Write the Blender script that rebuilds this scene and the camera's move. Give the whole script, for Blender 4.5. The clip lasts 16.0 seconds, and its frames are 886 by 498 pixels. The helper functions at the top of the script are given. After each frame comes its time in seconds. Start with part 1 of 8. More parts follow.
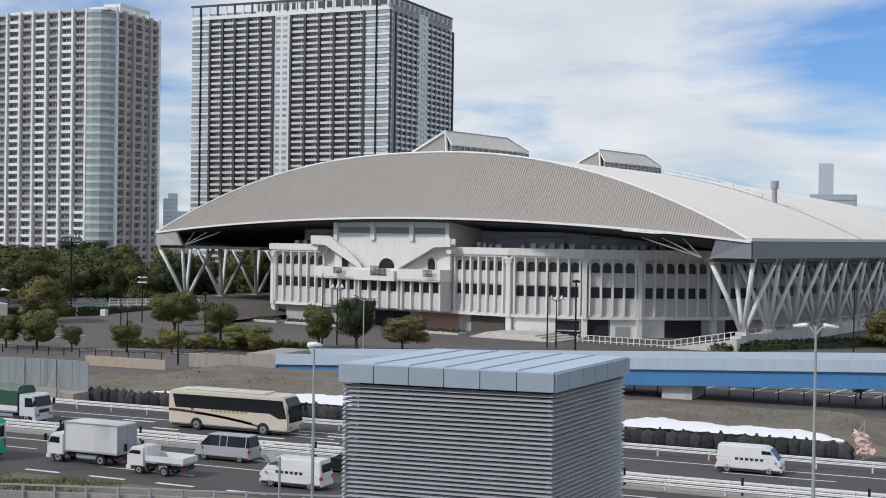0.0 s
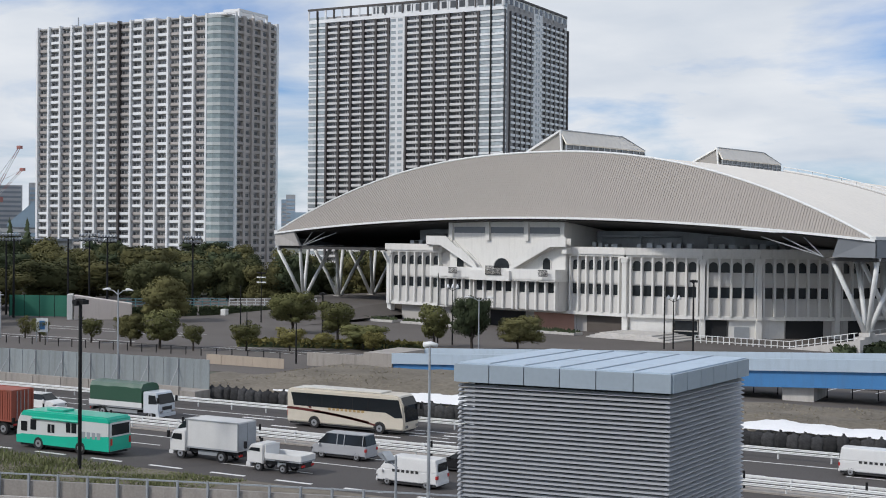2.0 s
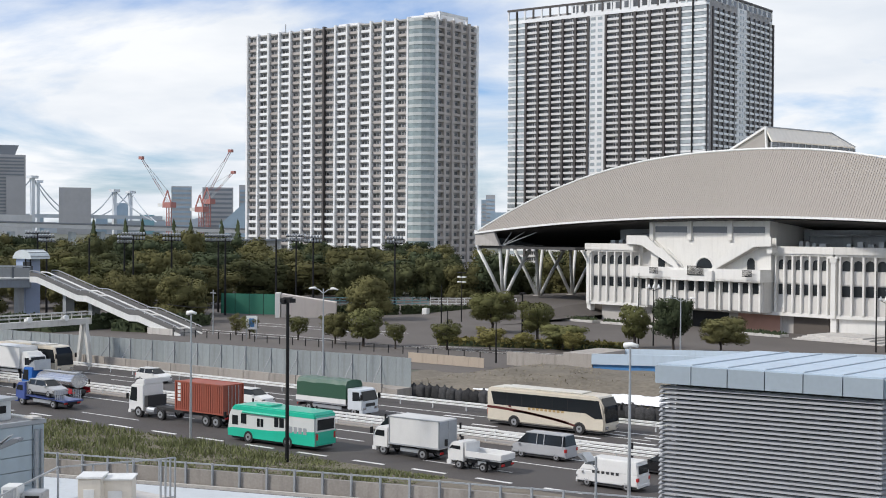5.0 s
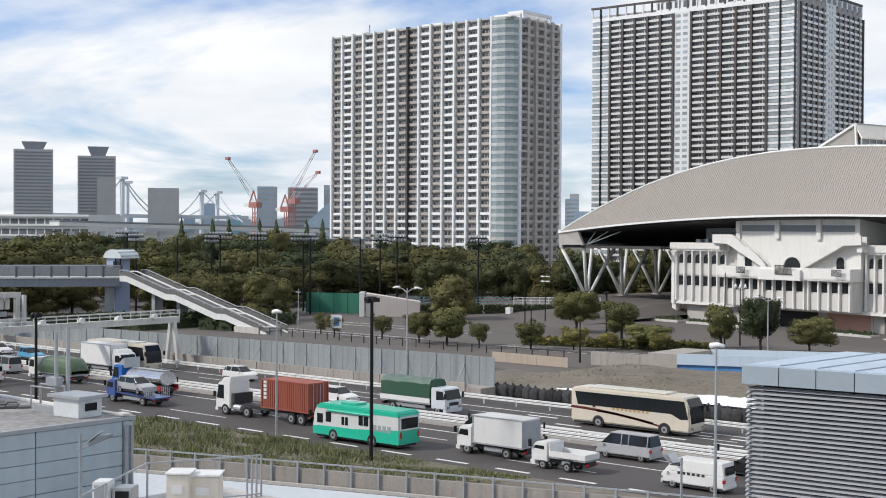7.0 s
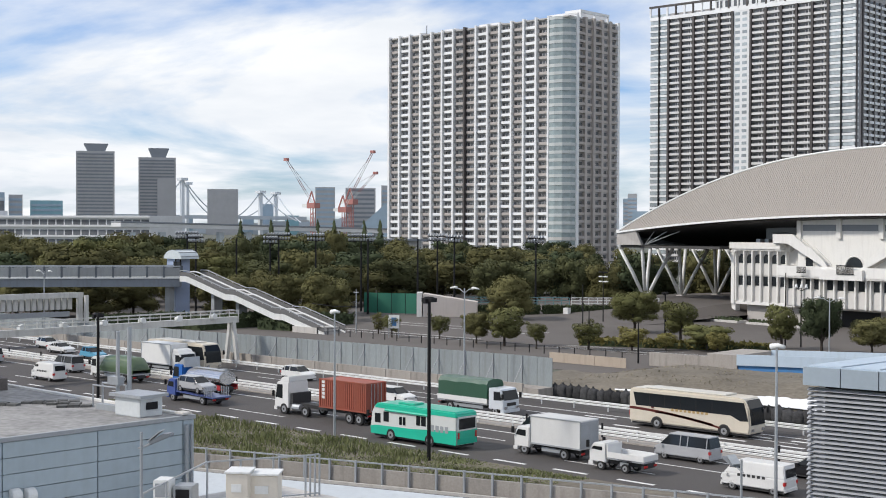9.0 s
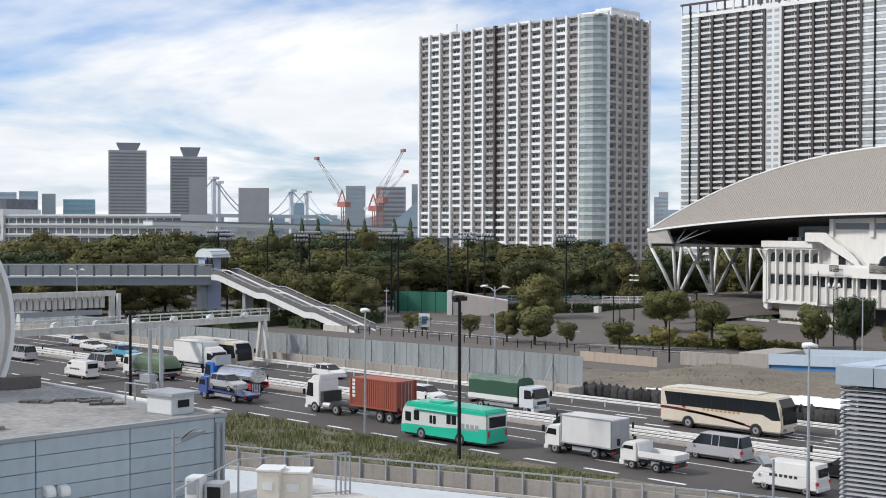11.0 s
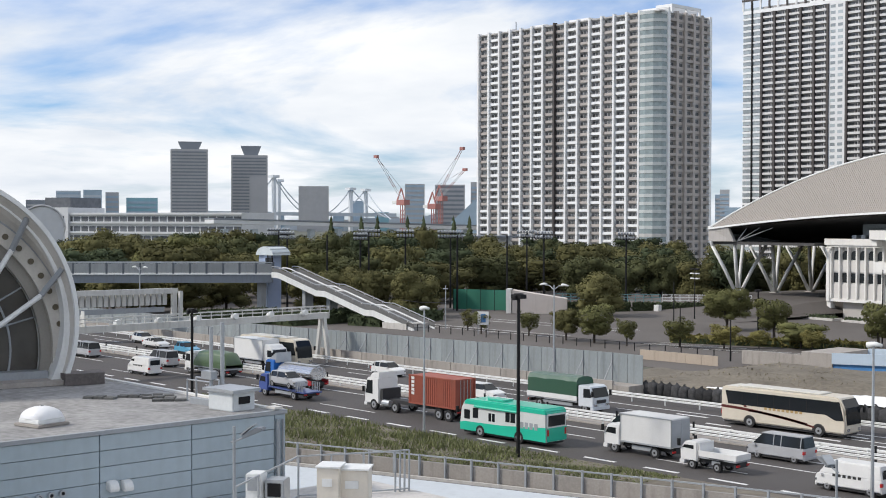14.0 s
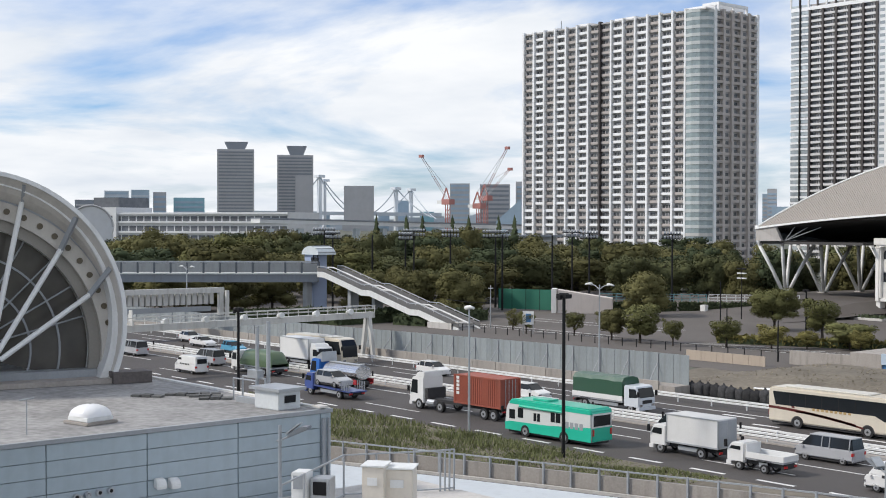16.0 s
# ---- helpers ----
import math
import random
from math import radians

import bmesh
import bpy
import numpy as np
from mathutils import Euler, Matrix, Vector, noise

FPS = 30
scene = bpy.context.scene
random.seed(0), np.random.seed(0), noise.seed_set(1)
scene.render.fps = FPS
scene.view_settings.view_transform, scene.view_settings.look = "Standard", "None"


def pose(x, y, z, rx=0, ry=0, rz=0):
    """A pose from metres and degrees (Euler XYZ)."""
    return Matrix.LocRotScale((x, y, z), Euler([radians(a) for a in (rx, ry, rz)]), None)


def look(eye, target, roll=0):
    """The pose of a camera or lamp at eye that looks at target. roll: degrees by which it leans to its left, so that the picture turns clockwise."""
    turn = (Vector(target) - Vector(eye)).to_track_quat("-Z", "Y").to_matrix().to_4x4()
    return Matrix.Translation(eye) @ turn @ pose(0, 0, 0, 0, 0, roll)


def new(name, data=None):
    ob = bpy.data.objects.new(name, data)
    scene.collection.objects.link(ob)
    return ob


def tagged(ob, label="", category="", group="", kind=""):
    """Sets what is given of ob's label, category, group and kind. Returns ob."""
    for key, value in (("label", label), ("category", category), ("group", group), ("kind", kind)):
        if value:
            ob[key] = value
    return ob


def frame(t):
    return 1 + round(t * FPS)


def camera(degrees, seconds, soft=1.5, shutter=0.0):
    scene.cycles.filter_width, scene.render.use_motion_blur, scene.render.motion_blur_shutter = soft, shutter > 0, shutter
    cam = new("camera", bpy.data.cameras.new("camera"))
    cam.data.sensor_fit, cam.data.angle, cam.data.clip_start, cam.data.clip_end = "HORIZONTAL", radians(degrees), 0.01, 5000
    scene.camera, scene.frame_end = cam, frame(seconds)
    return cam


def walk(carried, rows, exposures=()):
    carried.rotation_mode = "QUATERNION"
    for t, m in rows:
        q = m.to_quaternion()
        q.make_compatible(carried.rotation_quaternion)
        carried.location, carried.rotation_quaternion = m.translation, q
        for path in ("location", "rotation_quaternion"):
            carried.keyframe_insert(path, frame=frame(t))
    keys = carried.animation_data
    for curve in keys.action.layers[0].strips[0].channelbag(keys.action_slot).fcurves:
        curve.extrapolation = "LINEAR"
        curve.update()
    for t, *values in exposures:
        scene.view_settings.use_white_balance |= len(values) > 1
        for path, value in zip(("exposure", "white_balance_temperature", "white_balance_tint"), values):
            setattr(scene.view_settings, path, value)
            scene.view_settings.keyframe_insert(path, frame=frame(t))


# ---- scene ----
# ---- camera: it turns on one spot, high above an expressway ----
H = 17.2
cam = camera(37.14, 16.0, soft=1.0)
TURNS = [  # seconds, yaw, pitch, lean in degrees
    (0, 23.300, -0.721, 0.786),
    (0.5, 23.882, -0.724, 0.807),
    (1, 25.188, -0.755, 0.690),
    (1.5, 26.628, -0.796, 0.630),
    (2, 28.294, -0.784, 0.567),
    (2.5, 29.872, -0.789, 0.545),
    (3, 31.709, -0.781, 0.505),
    (3.5, 33.362, -0.795, 0.474),
    (4, 34.596, -0.809, 0.477),
    (4.5, 35.816, -0.836, 0.435),
    (7, 40.576, -0.914, 0.300),
    (7.5, 41.367, -0.910, 0.233),
    (8, 42.082, -0.903, 0.212),
    (8.5, 42.636, -0.905, 0.203),
    (9, 43.065, -0.914, 0.197),
    (11.5, 44.764, -0.995, 0.162),
    (12, 45.210, -1.007, 0.154),
    (12.5, 45.658, -1.017, 0.137),
    (13, 46.062, -1.028, 0.144),
    (13.5, 46.519, -1.054, 0.103),
    (14, 46.945, -1.075, 0.138),
    (14.5, 47.471, -1.089, 0.064),
    (15, 48.024, -1.103, 0.051),
    (15.5, 48.578, -1.116, 0.030),
    (16, 48.901, -1.099, 0.114),
]
walk(cam, [(t, pose(0, 0, H, 0, 0, yaw) @ pose(0, 0, 0, 90 + pitch) @ pose(0, 0, 0, 0, 0, lean)) for t, yaw, pitch, lean in TURNS],
     exposures=[(0.0, -0.22, 6420, 10), (2.0, -0.22, 6420, 10), (3.0, -0.06, 6480, 10), (3.5, 0.0, 6520, 10), (7.0, 0.08, 6660, 10), (13.0, 0.10, 6660, 10), (16.0, 0.07, 6660, 10)])

# ---- sky, sun ----
SUN_FROM = Vector((-0.50, -0.58, 0.64)).normalized()
world = bpy.data.worlds.new("sky")
scene.world = world
world.use_nodes = True
wn, wl = world.node_tree.nodes, world.node_tree.links
wn.clear()
w_out, w_bg = wn.new("ShaderNodeOutputWorld"), wn.new("ShaderNodeBackground")
w_sky = wn.new("ShaderNodeTexSky")
w_sky.sky_type, w_sky.sun_disc = "NISHITA", False
w_sky.sun_elevation = math.asin(SUN_FROM.z)
w_sky.sun_rotation = math.atan2(SUN_FROM.x, SUN_FROM.y)
w_sky.air_density, w_sky.dust_density, w_sky.ozone_density = 1.0, 0.6, 2.0
w_tc, w_sep = wn.new("ShaderNodeTexCoord"), wn.new("ShaderNodeSeparateXYZ")
wl.new(w_tc.outputs["Generated"], w_sep.inputs[0])
w_up = wn.new("ShaderNodeMath")
w_up.operation, w_up.inputs[1].default_value = "ADD", 0.16
wl.new(w_sep.outputs["Z"], w_up.inputs[0])
w_abs = wn.new("ShaderNodeMath")
w_abs.operation, w_abs.inputs[1].default_value = "MAXIMUM", 0.05
wl.new(w_up.outputs[0], w_abs.inputs[0])
w_dx, w_dy = wn.new("ShaderNodeMath"), wn.new("ShaderNodeMath")
for node, axis in ((w_dx, "X"), (w_dy, "Y")):
    node.operation = "DIVIDE"
    wl.new(w_sep.outputs[axis], node.inputs[0])
    wl.new(w_abs.outputs[0], node.inputs[1])
w_com = wn.new("ShaderNodeCombineXYZ")
wl.new(w_dx.outputs[0], w_com.inputs["X"])
wl.new(w_dy.outputs[0], w_com.inputs["Y"])
w_noise = wn.new("ShaderNodeTexNoise")
w_noise.inputs["Scale"].default_value = 0.75
w_noise.inputs["Detail"].default_value = 8
w_noise.inputs["Roughness"].default_value = 0.55
w_noise.inputs["Distortion"].default_value = 0.35
w_shift = wn.new("ShaderNodeMapping")
w_shift.inputs["Location"].default_value = (3.1, 1.4, 0)
wl.new(w_com.outputs[0], w_shift.inputs["Vector"])
wl.new(w_shift.outputs[0], w_noise.inputs["Vector"])
w_ramp = wn.new("ShaderNodeValToRGB")
w_ramp.color_ramp.elements[0].position, w_ramp.color_ramp.elements[1].position = 0.37, 0.53
wl.new(w_noise.outputs["Fac"], w_ramp.inputs["Fac"])
w_tone = wn.new("ShaderNodeTexNoise")
w_tone.inputs["Scale"].default_value, w_tone.inputs["Detail"].default_value = 1.6, 6
wl.new(w_com.outputs[0], w_tone.inputs["Vector"])
w_white = wn.new("ShaderNodeValToRGB")
w_white.color_ramp.elements[0].position, w_white.color_ramp.elements[0].color = 0.3, (6.6, 7.25, 8.15, 1)
w_white.color_ramp.elements[1].position, w_white.color_ramp.elements[1].color = 0.62, (8.8, 9.1, 9.5, 1)
wl.new(w_tone.outputs["Fac"], w_white.inputs["Fac"])
w_mix = wn.new("ShaderNodeMixRGB")
wl.new(w_ramp.outputs["Color"], w_mix.inputs["Fac"])
w_deep = wn.new("ShaderNodeMixRGB")
w_deep.blend_type = "MULTIPLY"
w_deep.inputs["Fac"].default_value, w_deep.inputs["Color2"].default_value = 1.0, (0.62, 0.90, 1.35, 1)
wl.new(w_sky.outputs[0], w_deep.inputs["Color1"])
wl.new(w_deep.outputs[0], w_mix.inputs["Color1"])
wl.new(w_white.outputs["Color"], w_mix.inputs["Color2"])
wl.new(w_mix.outputs[0], w_bg.inputs["Color"])
w_bg.inputs["Strength"].default_value = 0.105
wl.new(w_bg.outputs[0], w_out.inputs["Surface"])
sun = new("sun", bpy.data.lights.new("sun", "SUN"))
sun.data.energy, sun.data.angle, sun.data.color = 2.8, radians(6), (1.0, 0.95, 0.88)
sun.matrix_world = look(SUN_FROM * 100, (0, 0, 0))


# ---- materials ----
def mat(name, color, rough=0.7, metal=0.0, vary=0.12, scale=0.6, fine=9.0, bump=0.0, dirt=0.0, per_object=0.0, island=0.0, coat=0.0, spec=0.5):
    """A surface with broad and fine variation in metres, some dirt and relief."""
    m = bpy.data.materials.new(name)
    m.use_nodes = True
    n, l = m.node_tree.nodes, m.node_tree.links
    b = n["Principled BSDF"]
    b.inputs["Roughness"].default_value, b.inputs["Metallic"].default_value = rough, metal
    b.inputs["Coat Weight"].default_value, b.inputs["Specular IOR Level"].default_value = coat, spec
    tc = n.new("ShaderNodeTexCoord")
    big, small = n.new("ShaderNodeTexNoise"), n.new("ShaderNodeTexNoise")
    big.inputs["Scale"].default_value, big.inputs["Detail"].default_value = scale, 4
    small.inputs["Scale"].default_value, small.inputs["Detail"].default_value = fine, 3
    for t in (big, small):
        l.new(tc.outputs["Object"], t.inputs["Vector"])
    add = n.new("ShaderNodeMath")
    add.operation = "ADD"
    l.new(big.outputs["Fac"], add.inputs[0])
    l.new(small.outputs["Fac"], add.inputs[1])
    val = n.new("ShaderNodeMapRange")
    val.inputs["From Min"].default_value, val.inputs["From Max"].default_value = 0.6, 1.4
    val.inputs["To Min"].default_value, val.inputs["To Max"].default_value = 1 - vary, 1 + vary
    l.new(add.outputs[0], val.inputs["Value"])
    last = val.outputs[0]
    for amount, node, socket in ((per_object, "ShaderNodeObjectInfo", "Random"), (island, "ShaderNodeNewGeometry", "Random Per Island")):
        if amount:
            src = n.new(node)
            rng = n.new("ShaderNodeMapRange")
            rng.inputs["To Min"].default_value, rng.inputs["To Max"].default_value = 1 - amount, 1 + amount
            l.new(src.outputs[socket], rng.inputs["Value"])
            mul = n.new("ShaderNodeMath")
            mul.operation = "MULTIPLY"
            l.new(last, mul.inputs[0])
            l.new(rng.outputs[0], mul.inputs[1])
            last = mul.outputs[0]
    scale_c = n.new("ShaderNodeVectorMath")
    scale_c.operation = "SCALE"
    scale_c.inputs[0].default_value = color
    l.new(last, scale_c.inputs["Scale"])
    col = scale_c.outputs[0]
    if dirt:
        streak, mp = n.new("ShaderNodeTexNoise"), n.new("ShaderNodeMapping")
        mp.inputs["Scale"].default_value = (1.3, 1.3, 0.18)
        streak.inputs["Scale"].default_value, streak.inputs["Detail"].default_value = 1.4, 6
        l.new(tc.outputs["Object"], mp.inputs["Vector"])
        l.new(mp.outputs[0], streak.inputs["Vector"])
        rp = n.new("ShaderNodeMapRange")
        rp.inputs["From Min"].default_value, rp.inputs["From Max"].default_value = 0.5, 0.75
        rp.inputs["To Max"].default_value = dirt
        l.new(streak.outputs["Fac"], rp.inputs["Value"])
        mx = n.new("ShaderNodeMixRGB")
        mx.inputs["Color2"].default_value = (0.09, 0.08, 0.07, 1)
        l.new(rp.outputs[0], mx.inputs["Fac"])
        l.new(col, mx.inputs["Color1"])
        col = mx.outputs[0]
    l.new(col, b.inputs["Base Color"])
    if bump:
        bp = n.new("ShaderNodeBump")
        bp.inputs["Strength"].default_value, bp.inputs["Distance"].default_value = bump, 0.05
        l.new(small.outputs["Fac"], bp.inputs["Height"])
        l.new(bp.outputs[0], b.inputs["Normal"])
    return m


def ribbed(m, pitch, axis, strength=0.6, dark=0.75):
    """Adds fine standing seams to a material, along one axis of the object."""
    n, l = m.node_tree.nodes, m.node_tree.links
    b = n["Principled BSDF"]
    tc, wave = n.new("ShaderNodeTexCoord"), n.new("ShaderNodeTexWave")
    wave.wave_type, wave.bands_direction = "BANDS", axis
    wave.inputs["Scale"].default_value = 0.314 / pitch
    l.new(tc.outputs["Object"], wave.inputs["Vector"])
    bp = n.new("ShaderNodeBump")
    bp.inputs["Strength"].default_value, bp.inputs["Distance"].default_value = strength, 0.1
    l.new(wave.outputs["Fac"], bp.inputs["Height"])
    l.new(bp.outputs[0], b.inputs["Normal"])
    return m


ASPHALT = mat("asphalt", (0.070, 0.063, 0.060), 0.85, vary=0.2, scale=0.12, fine=14, bump=0.3)
ASPHALT_OLD = mat("worn asphalt", (0.109, 0.097, 0.088), 0.9, vary=0.22, scale=0.08, fine=6, bump=0.3)
PAINT_W = mat("road paint", (0.72, 0.72, 0.70), 0.6, vary=0.16, scale=2.5, fine=12)
SOIL = mat("bare soil", (0.155, 0.135, 0.105), 0.95, vary=0.4, scale=0.22, fine=2.2, bump=0.9)
EARTH = mat("distant ground", (0.10, 0.105, 0.08), 0.95, vary=0.3, scale=0.02, fine=0.5)
CONCRETE = mat("concrete", (0.343, 0.315, 0.286), 0.85, vary=0.16, scale=0.4, fine=7, bump=0.2, dirt=0.35, per_object=0.07)
CONCRETE_L = mat("pale concrete", (0.530, 0.510, 0.483), 0.85, vary=0.12, scale=0.4, fine=7, bump=0.15, dirt=0.25)
BEIGE = mat("beige hoarding", (0.43, 0.36, 0.29), 0.8, vary=0.1, scale=0.5, dirt=0.2)
STEEL_W = mat("white painted steel", (0.72, 0.73, 0.72), 0.45, vary=0.07, scale=0.7, dirt=0.16)
STEEL_G = mat("galvanised steel", (0.42, 0.44, 0.46), 0.45, 0.5, vary=0.12, scale=1.2)
STEEL_D = mat("black painted steel", (0.014, 0.014, 0.015), 0.6, vary=0.1, spec=0.2)
STEEL_GREY = mat("grey painted steel", (0.30, 0.32, 0.34), 0.5, vary=0.1, dirt=0.15)
NOISE_PANEL = mat("blue grey panel", (0.27, 0.30, 0.31), 0.35, vary=0.12, scale=0.5, dirt=0.25, per_object=0.10)
BLUE_GIRDER = mat("blue girder paint", (0.06, 0.21, 0.46), 0.5, vary=0.1, scale=0.3, dirt=0.2)
PALE_BLUE = mat("pale blue grey paint", (0.42, 0.51, 0.60), 0.55, vary=0.07, scale=0.4, dirt=0.12)
TERRACE = mat("pale bluish concrete paint", (0.50, 0.535, 0.56), 0.7, vary=0.07, scale=0.4, dirt=0.1)
CAP_BLUE = mat("blue grey metal panel", (0.37, 0.43, 0.49), 0.35, 0.2, vary=0.06, scale=0.6, per_object=0.05)
LOUVRE = mat("grey louvre aluminium", (0.40, 0.412, 0.44), 0.45, 0.1, vary=0.06, scale=0.8)
# near-black paint in place of unlit depth behind louvres and in doorways
DARK_IN = mat("unlit interior black", (0.015, 0.016, 0.018), 0.8, vary=0.2)
CLAD = mat("light blue cladding", (0.355, 0.425, 0.47), 0.5, vary=0.06, scale=0.25, fine=3, dirt=0.14, per_object=0.03)
ROOF_MEMB = mat("grey roof membrane", (0.28, 0.275, 0.27), 0.85, vary=0.42, scale=0.5, fine=3, dirt=0.2)
STONE_W = mat("white precast", (0.74, 0.73, 0.70), 0.8, vary=0.05, scale=0.35, fine=4, dirt=0.10)
STONE_G = mat("pale grey base", (0.44, 0.42, 0.40), 0.85, vary=0.1, scale=0.3, dirt=0.2)
STONE_S = mat("pale grey precast spandrel", (0.60, 0.585, 0.56), 0.8, vary=0.06, scale=0.35, fine=4, dirt=0.16)
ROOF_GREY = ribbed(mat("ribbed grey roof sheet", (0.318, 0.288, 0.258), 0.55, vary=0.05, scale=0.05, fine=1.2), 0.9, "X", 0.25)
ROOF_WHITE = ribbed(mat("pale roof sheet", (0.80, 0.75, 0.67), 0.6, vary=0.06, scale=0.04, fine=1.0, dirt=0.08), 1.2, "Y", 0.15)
FASCIA = mat("slate grey fascia", (0.20, 0.215, 0.235), 0.55, vary=0.06)
GLASS_TW = mat("grey tower window glass", (0.111, 0.117, 0.124), 0.15, vary=0.4, scale=0.2, fine=0.6, island=0.4)
# shade under the arena roof, painted into the soffit colour
SHADE = mat("shade-dark underside", (0.06, 0.058, 0.057), 0.8, vary=0.25, scale=0.2)
GLASS_D = mat("dark window glass", (0.022, 0.026, 0.03), 0.12, vary=0.3, scale=0.3, fine=1.0)
BAND_G = mat("pale grey band", (0.50, 0.53, 0.53), 0.5, vary=0.05)
GLASS_T = mat("teal tinted glass", (0.25, 0.305, 0.315), 0.12, vary=0.25, scale=0.15, fine=0.6, island=0.25)
SKYLIGHT = mat("frosted skylight", (0.30, 0.285, 0.265), 0.4, vary=0.08)
# white cooled slightly, so a little haze sits in its colour
TOWER_W = mat("white tower render", (0.79, 0.80, 0.81), 0.75, vary=0.05, scale=0.05, fine=0.6, per_object=0.05, island=0.05)
TOWER_G = mat("grey tower render", (0.47, 0.46, 0.45), 0.75, vary=0.06, scale=0.05, fine=0.6, per_object=0.05, island=0.06)
TOWER_B = mat("dark brown tile", (0.07, 0.062, 0.062), 0.6, vary=0.12, scale=0.1, fine=0.8)
RECESS = mat("grey balcony wall", (0.345, 0.335, 0.335), 0.7, vary=0.3, scale=0.25, fine=0.9)
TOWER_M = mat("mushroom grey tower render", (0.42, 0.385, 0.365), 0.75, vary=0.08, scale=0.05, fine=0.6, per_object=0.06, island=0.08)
TOWER_L = mat("light grey balcony render", (0.64, 0.635, 0.635), 0.75, vary=0.06, scale=0.05, fine=0.6, per_object=0.06, island=0.08)
GLASS_P = mat("pale sky grey window glass", (0.37, 0.415, 0.44), 0.15, vary=0.3, scale=0.12, fine=0.5, island=0.3)
WEATHERED = mat("weathered white steel", (0.56, 0.555, 0.53), 0.55, vary=0.09, scale=0.6, dirt=0.28)
# distance haze is mixed into the FAR base colours
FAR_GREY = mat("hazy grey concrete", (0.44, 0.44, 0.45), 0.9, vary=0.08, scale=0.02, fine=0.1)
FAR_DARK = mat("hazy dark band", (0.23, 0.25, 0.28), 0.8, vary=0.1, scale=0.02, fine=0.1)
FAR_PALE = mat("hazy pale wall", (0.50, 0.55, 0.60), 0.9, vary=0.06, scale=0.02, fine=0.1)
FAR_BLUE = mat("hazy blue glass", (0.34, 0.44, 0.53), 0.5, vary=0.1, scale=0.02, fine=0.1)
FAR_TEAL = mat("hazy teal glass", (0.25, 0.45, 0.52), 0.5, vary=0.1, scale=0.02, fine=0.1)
RED_CRANE = mat("red crane paint", (0.40, 0.17, 0.15), 0.6, vary=0.1)
LEAF = [mat("leaves %s" % k, c, 0.9, vary=0.22, scale=0.35, fine=3, island=0.14, per_object=0.22, spec=0.08) for k, c in
        (("deep", (0.088, 0.094, 0.045)), ("olive", (0.124, 0.118, 0.052)), ("fresh", (0.130, 0.132, 0.055)), ("yellow", (0.19, 0.172, 0.064)), ("dark", (0.062, 0.078, 0.043)))]
GRASS = mat("rank grass", (0.165, 0.18, 0.085), 0.95, spec=0.1, vary=0.35, scale=0.4, fine=3, island=0.4)
BARK = mat("bark", (0.055, 0.045, 0.038), 0.95, vary=0.25, scale=2, bump=0.6)
SHEET = mat("white tarpaulin", (0.82, 0.82, 0.82), 0.5, vary=0.06, scale=0.8, fine=5, bump=0.5)
BAG = mat("black sandbag", (0.05, 0.05, 0.052), 0.95, vary=0.4, scale=2.5, bump=0.7, per_object=0.35, spec=0.12)
GREEN_NET = mat("green court net", (0.03, 0.17, 0.115), 0.8, vary=0.15, scale=0.3)
COURT_BLUE = mat("teal court rail", (0.12, 0.26, 0.28), 0.6, vary=0.1)


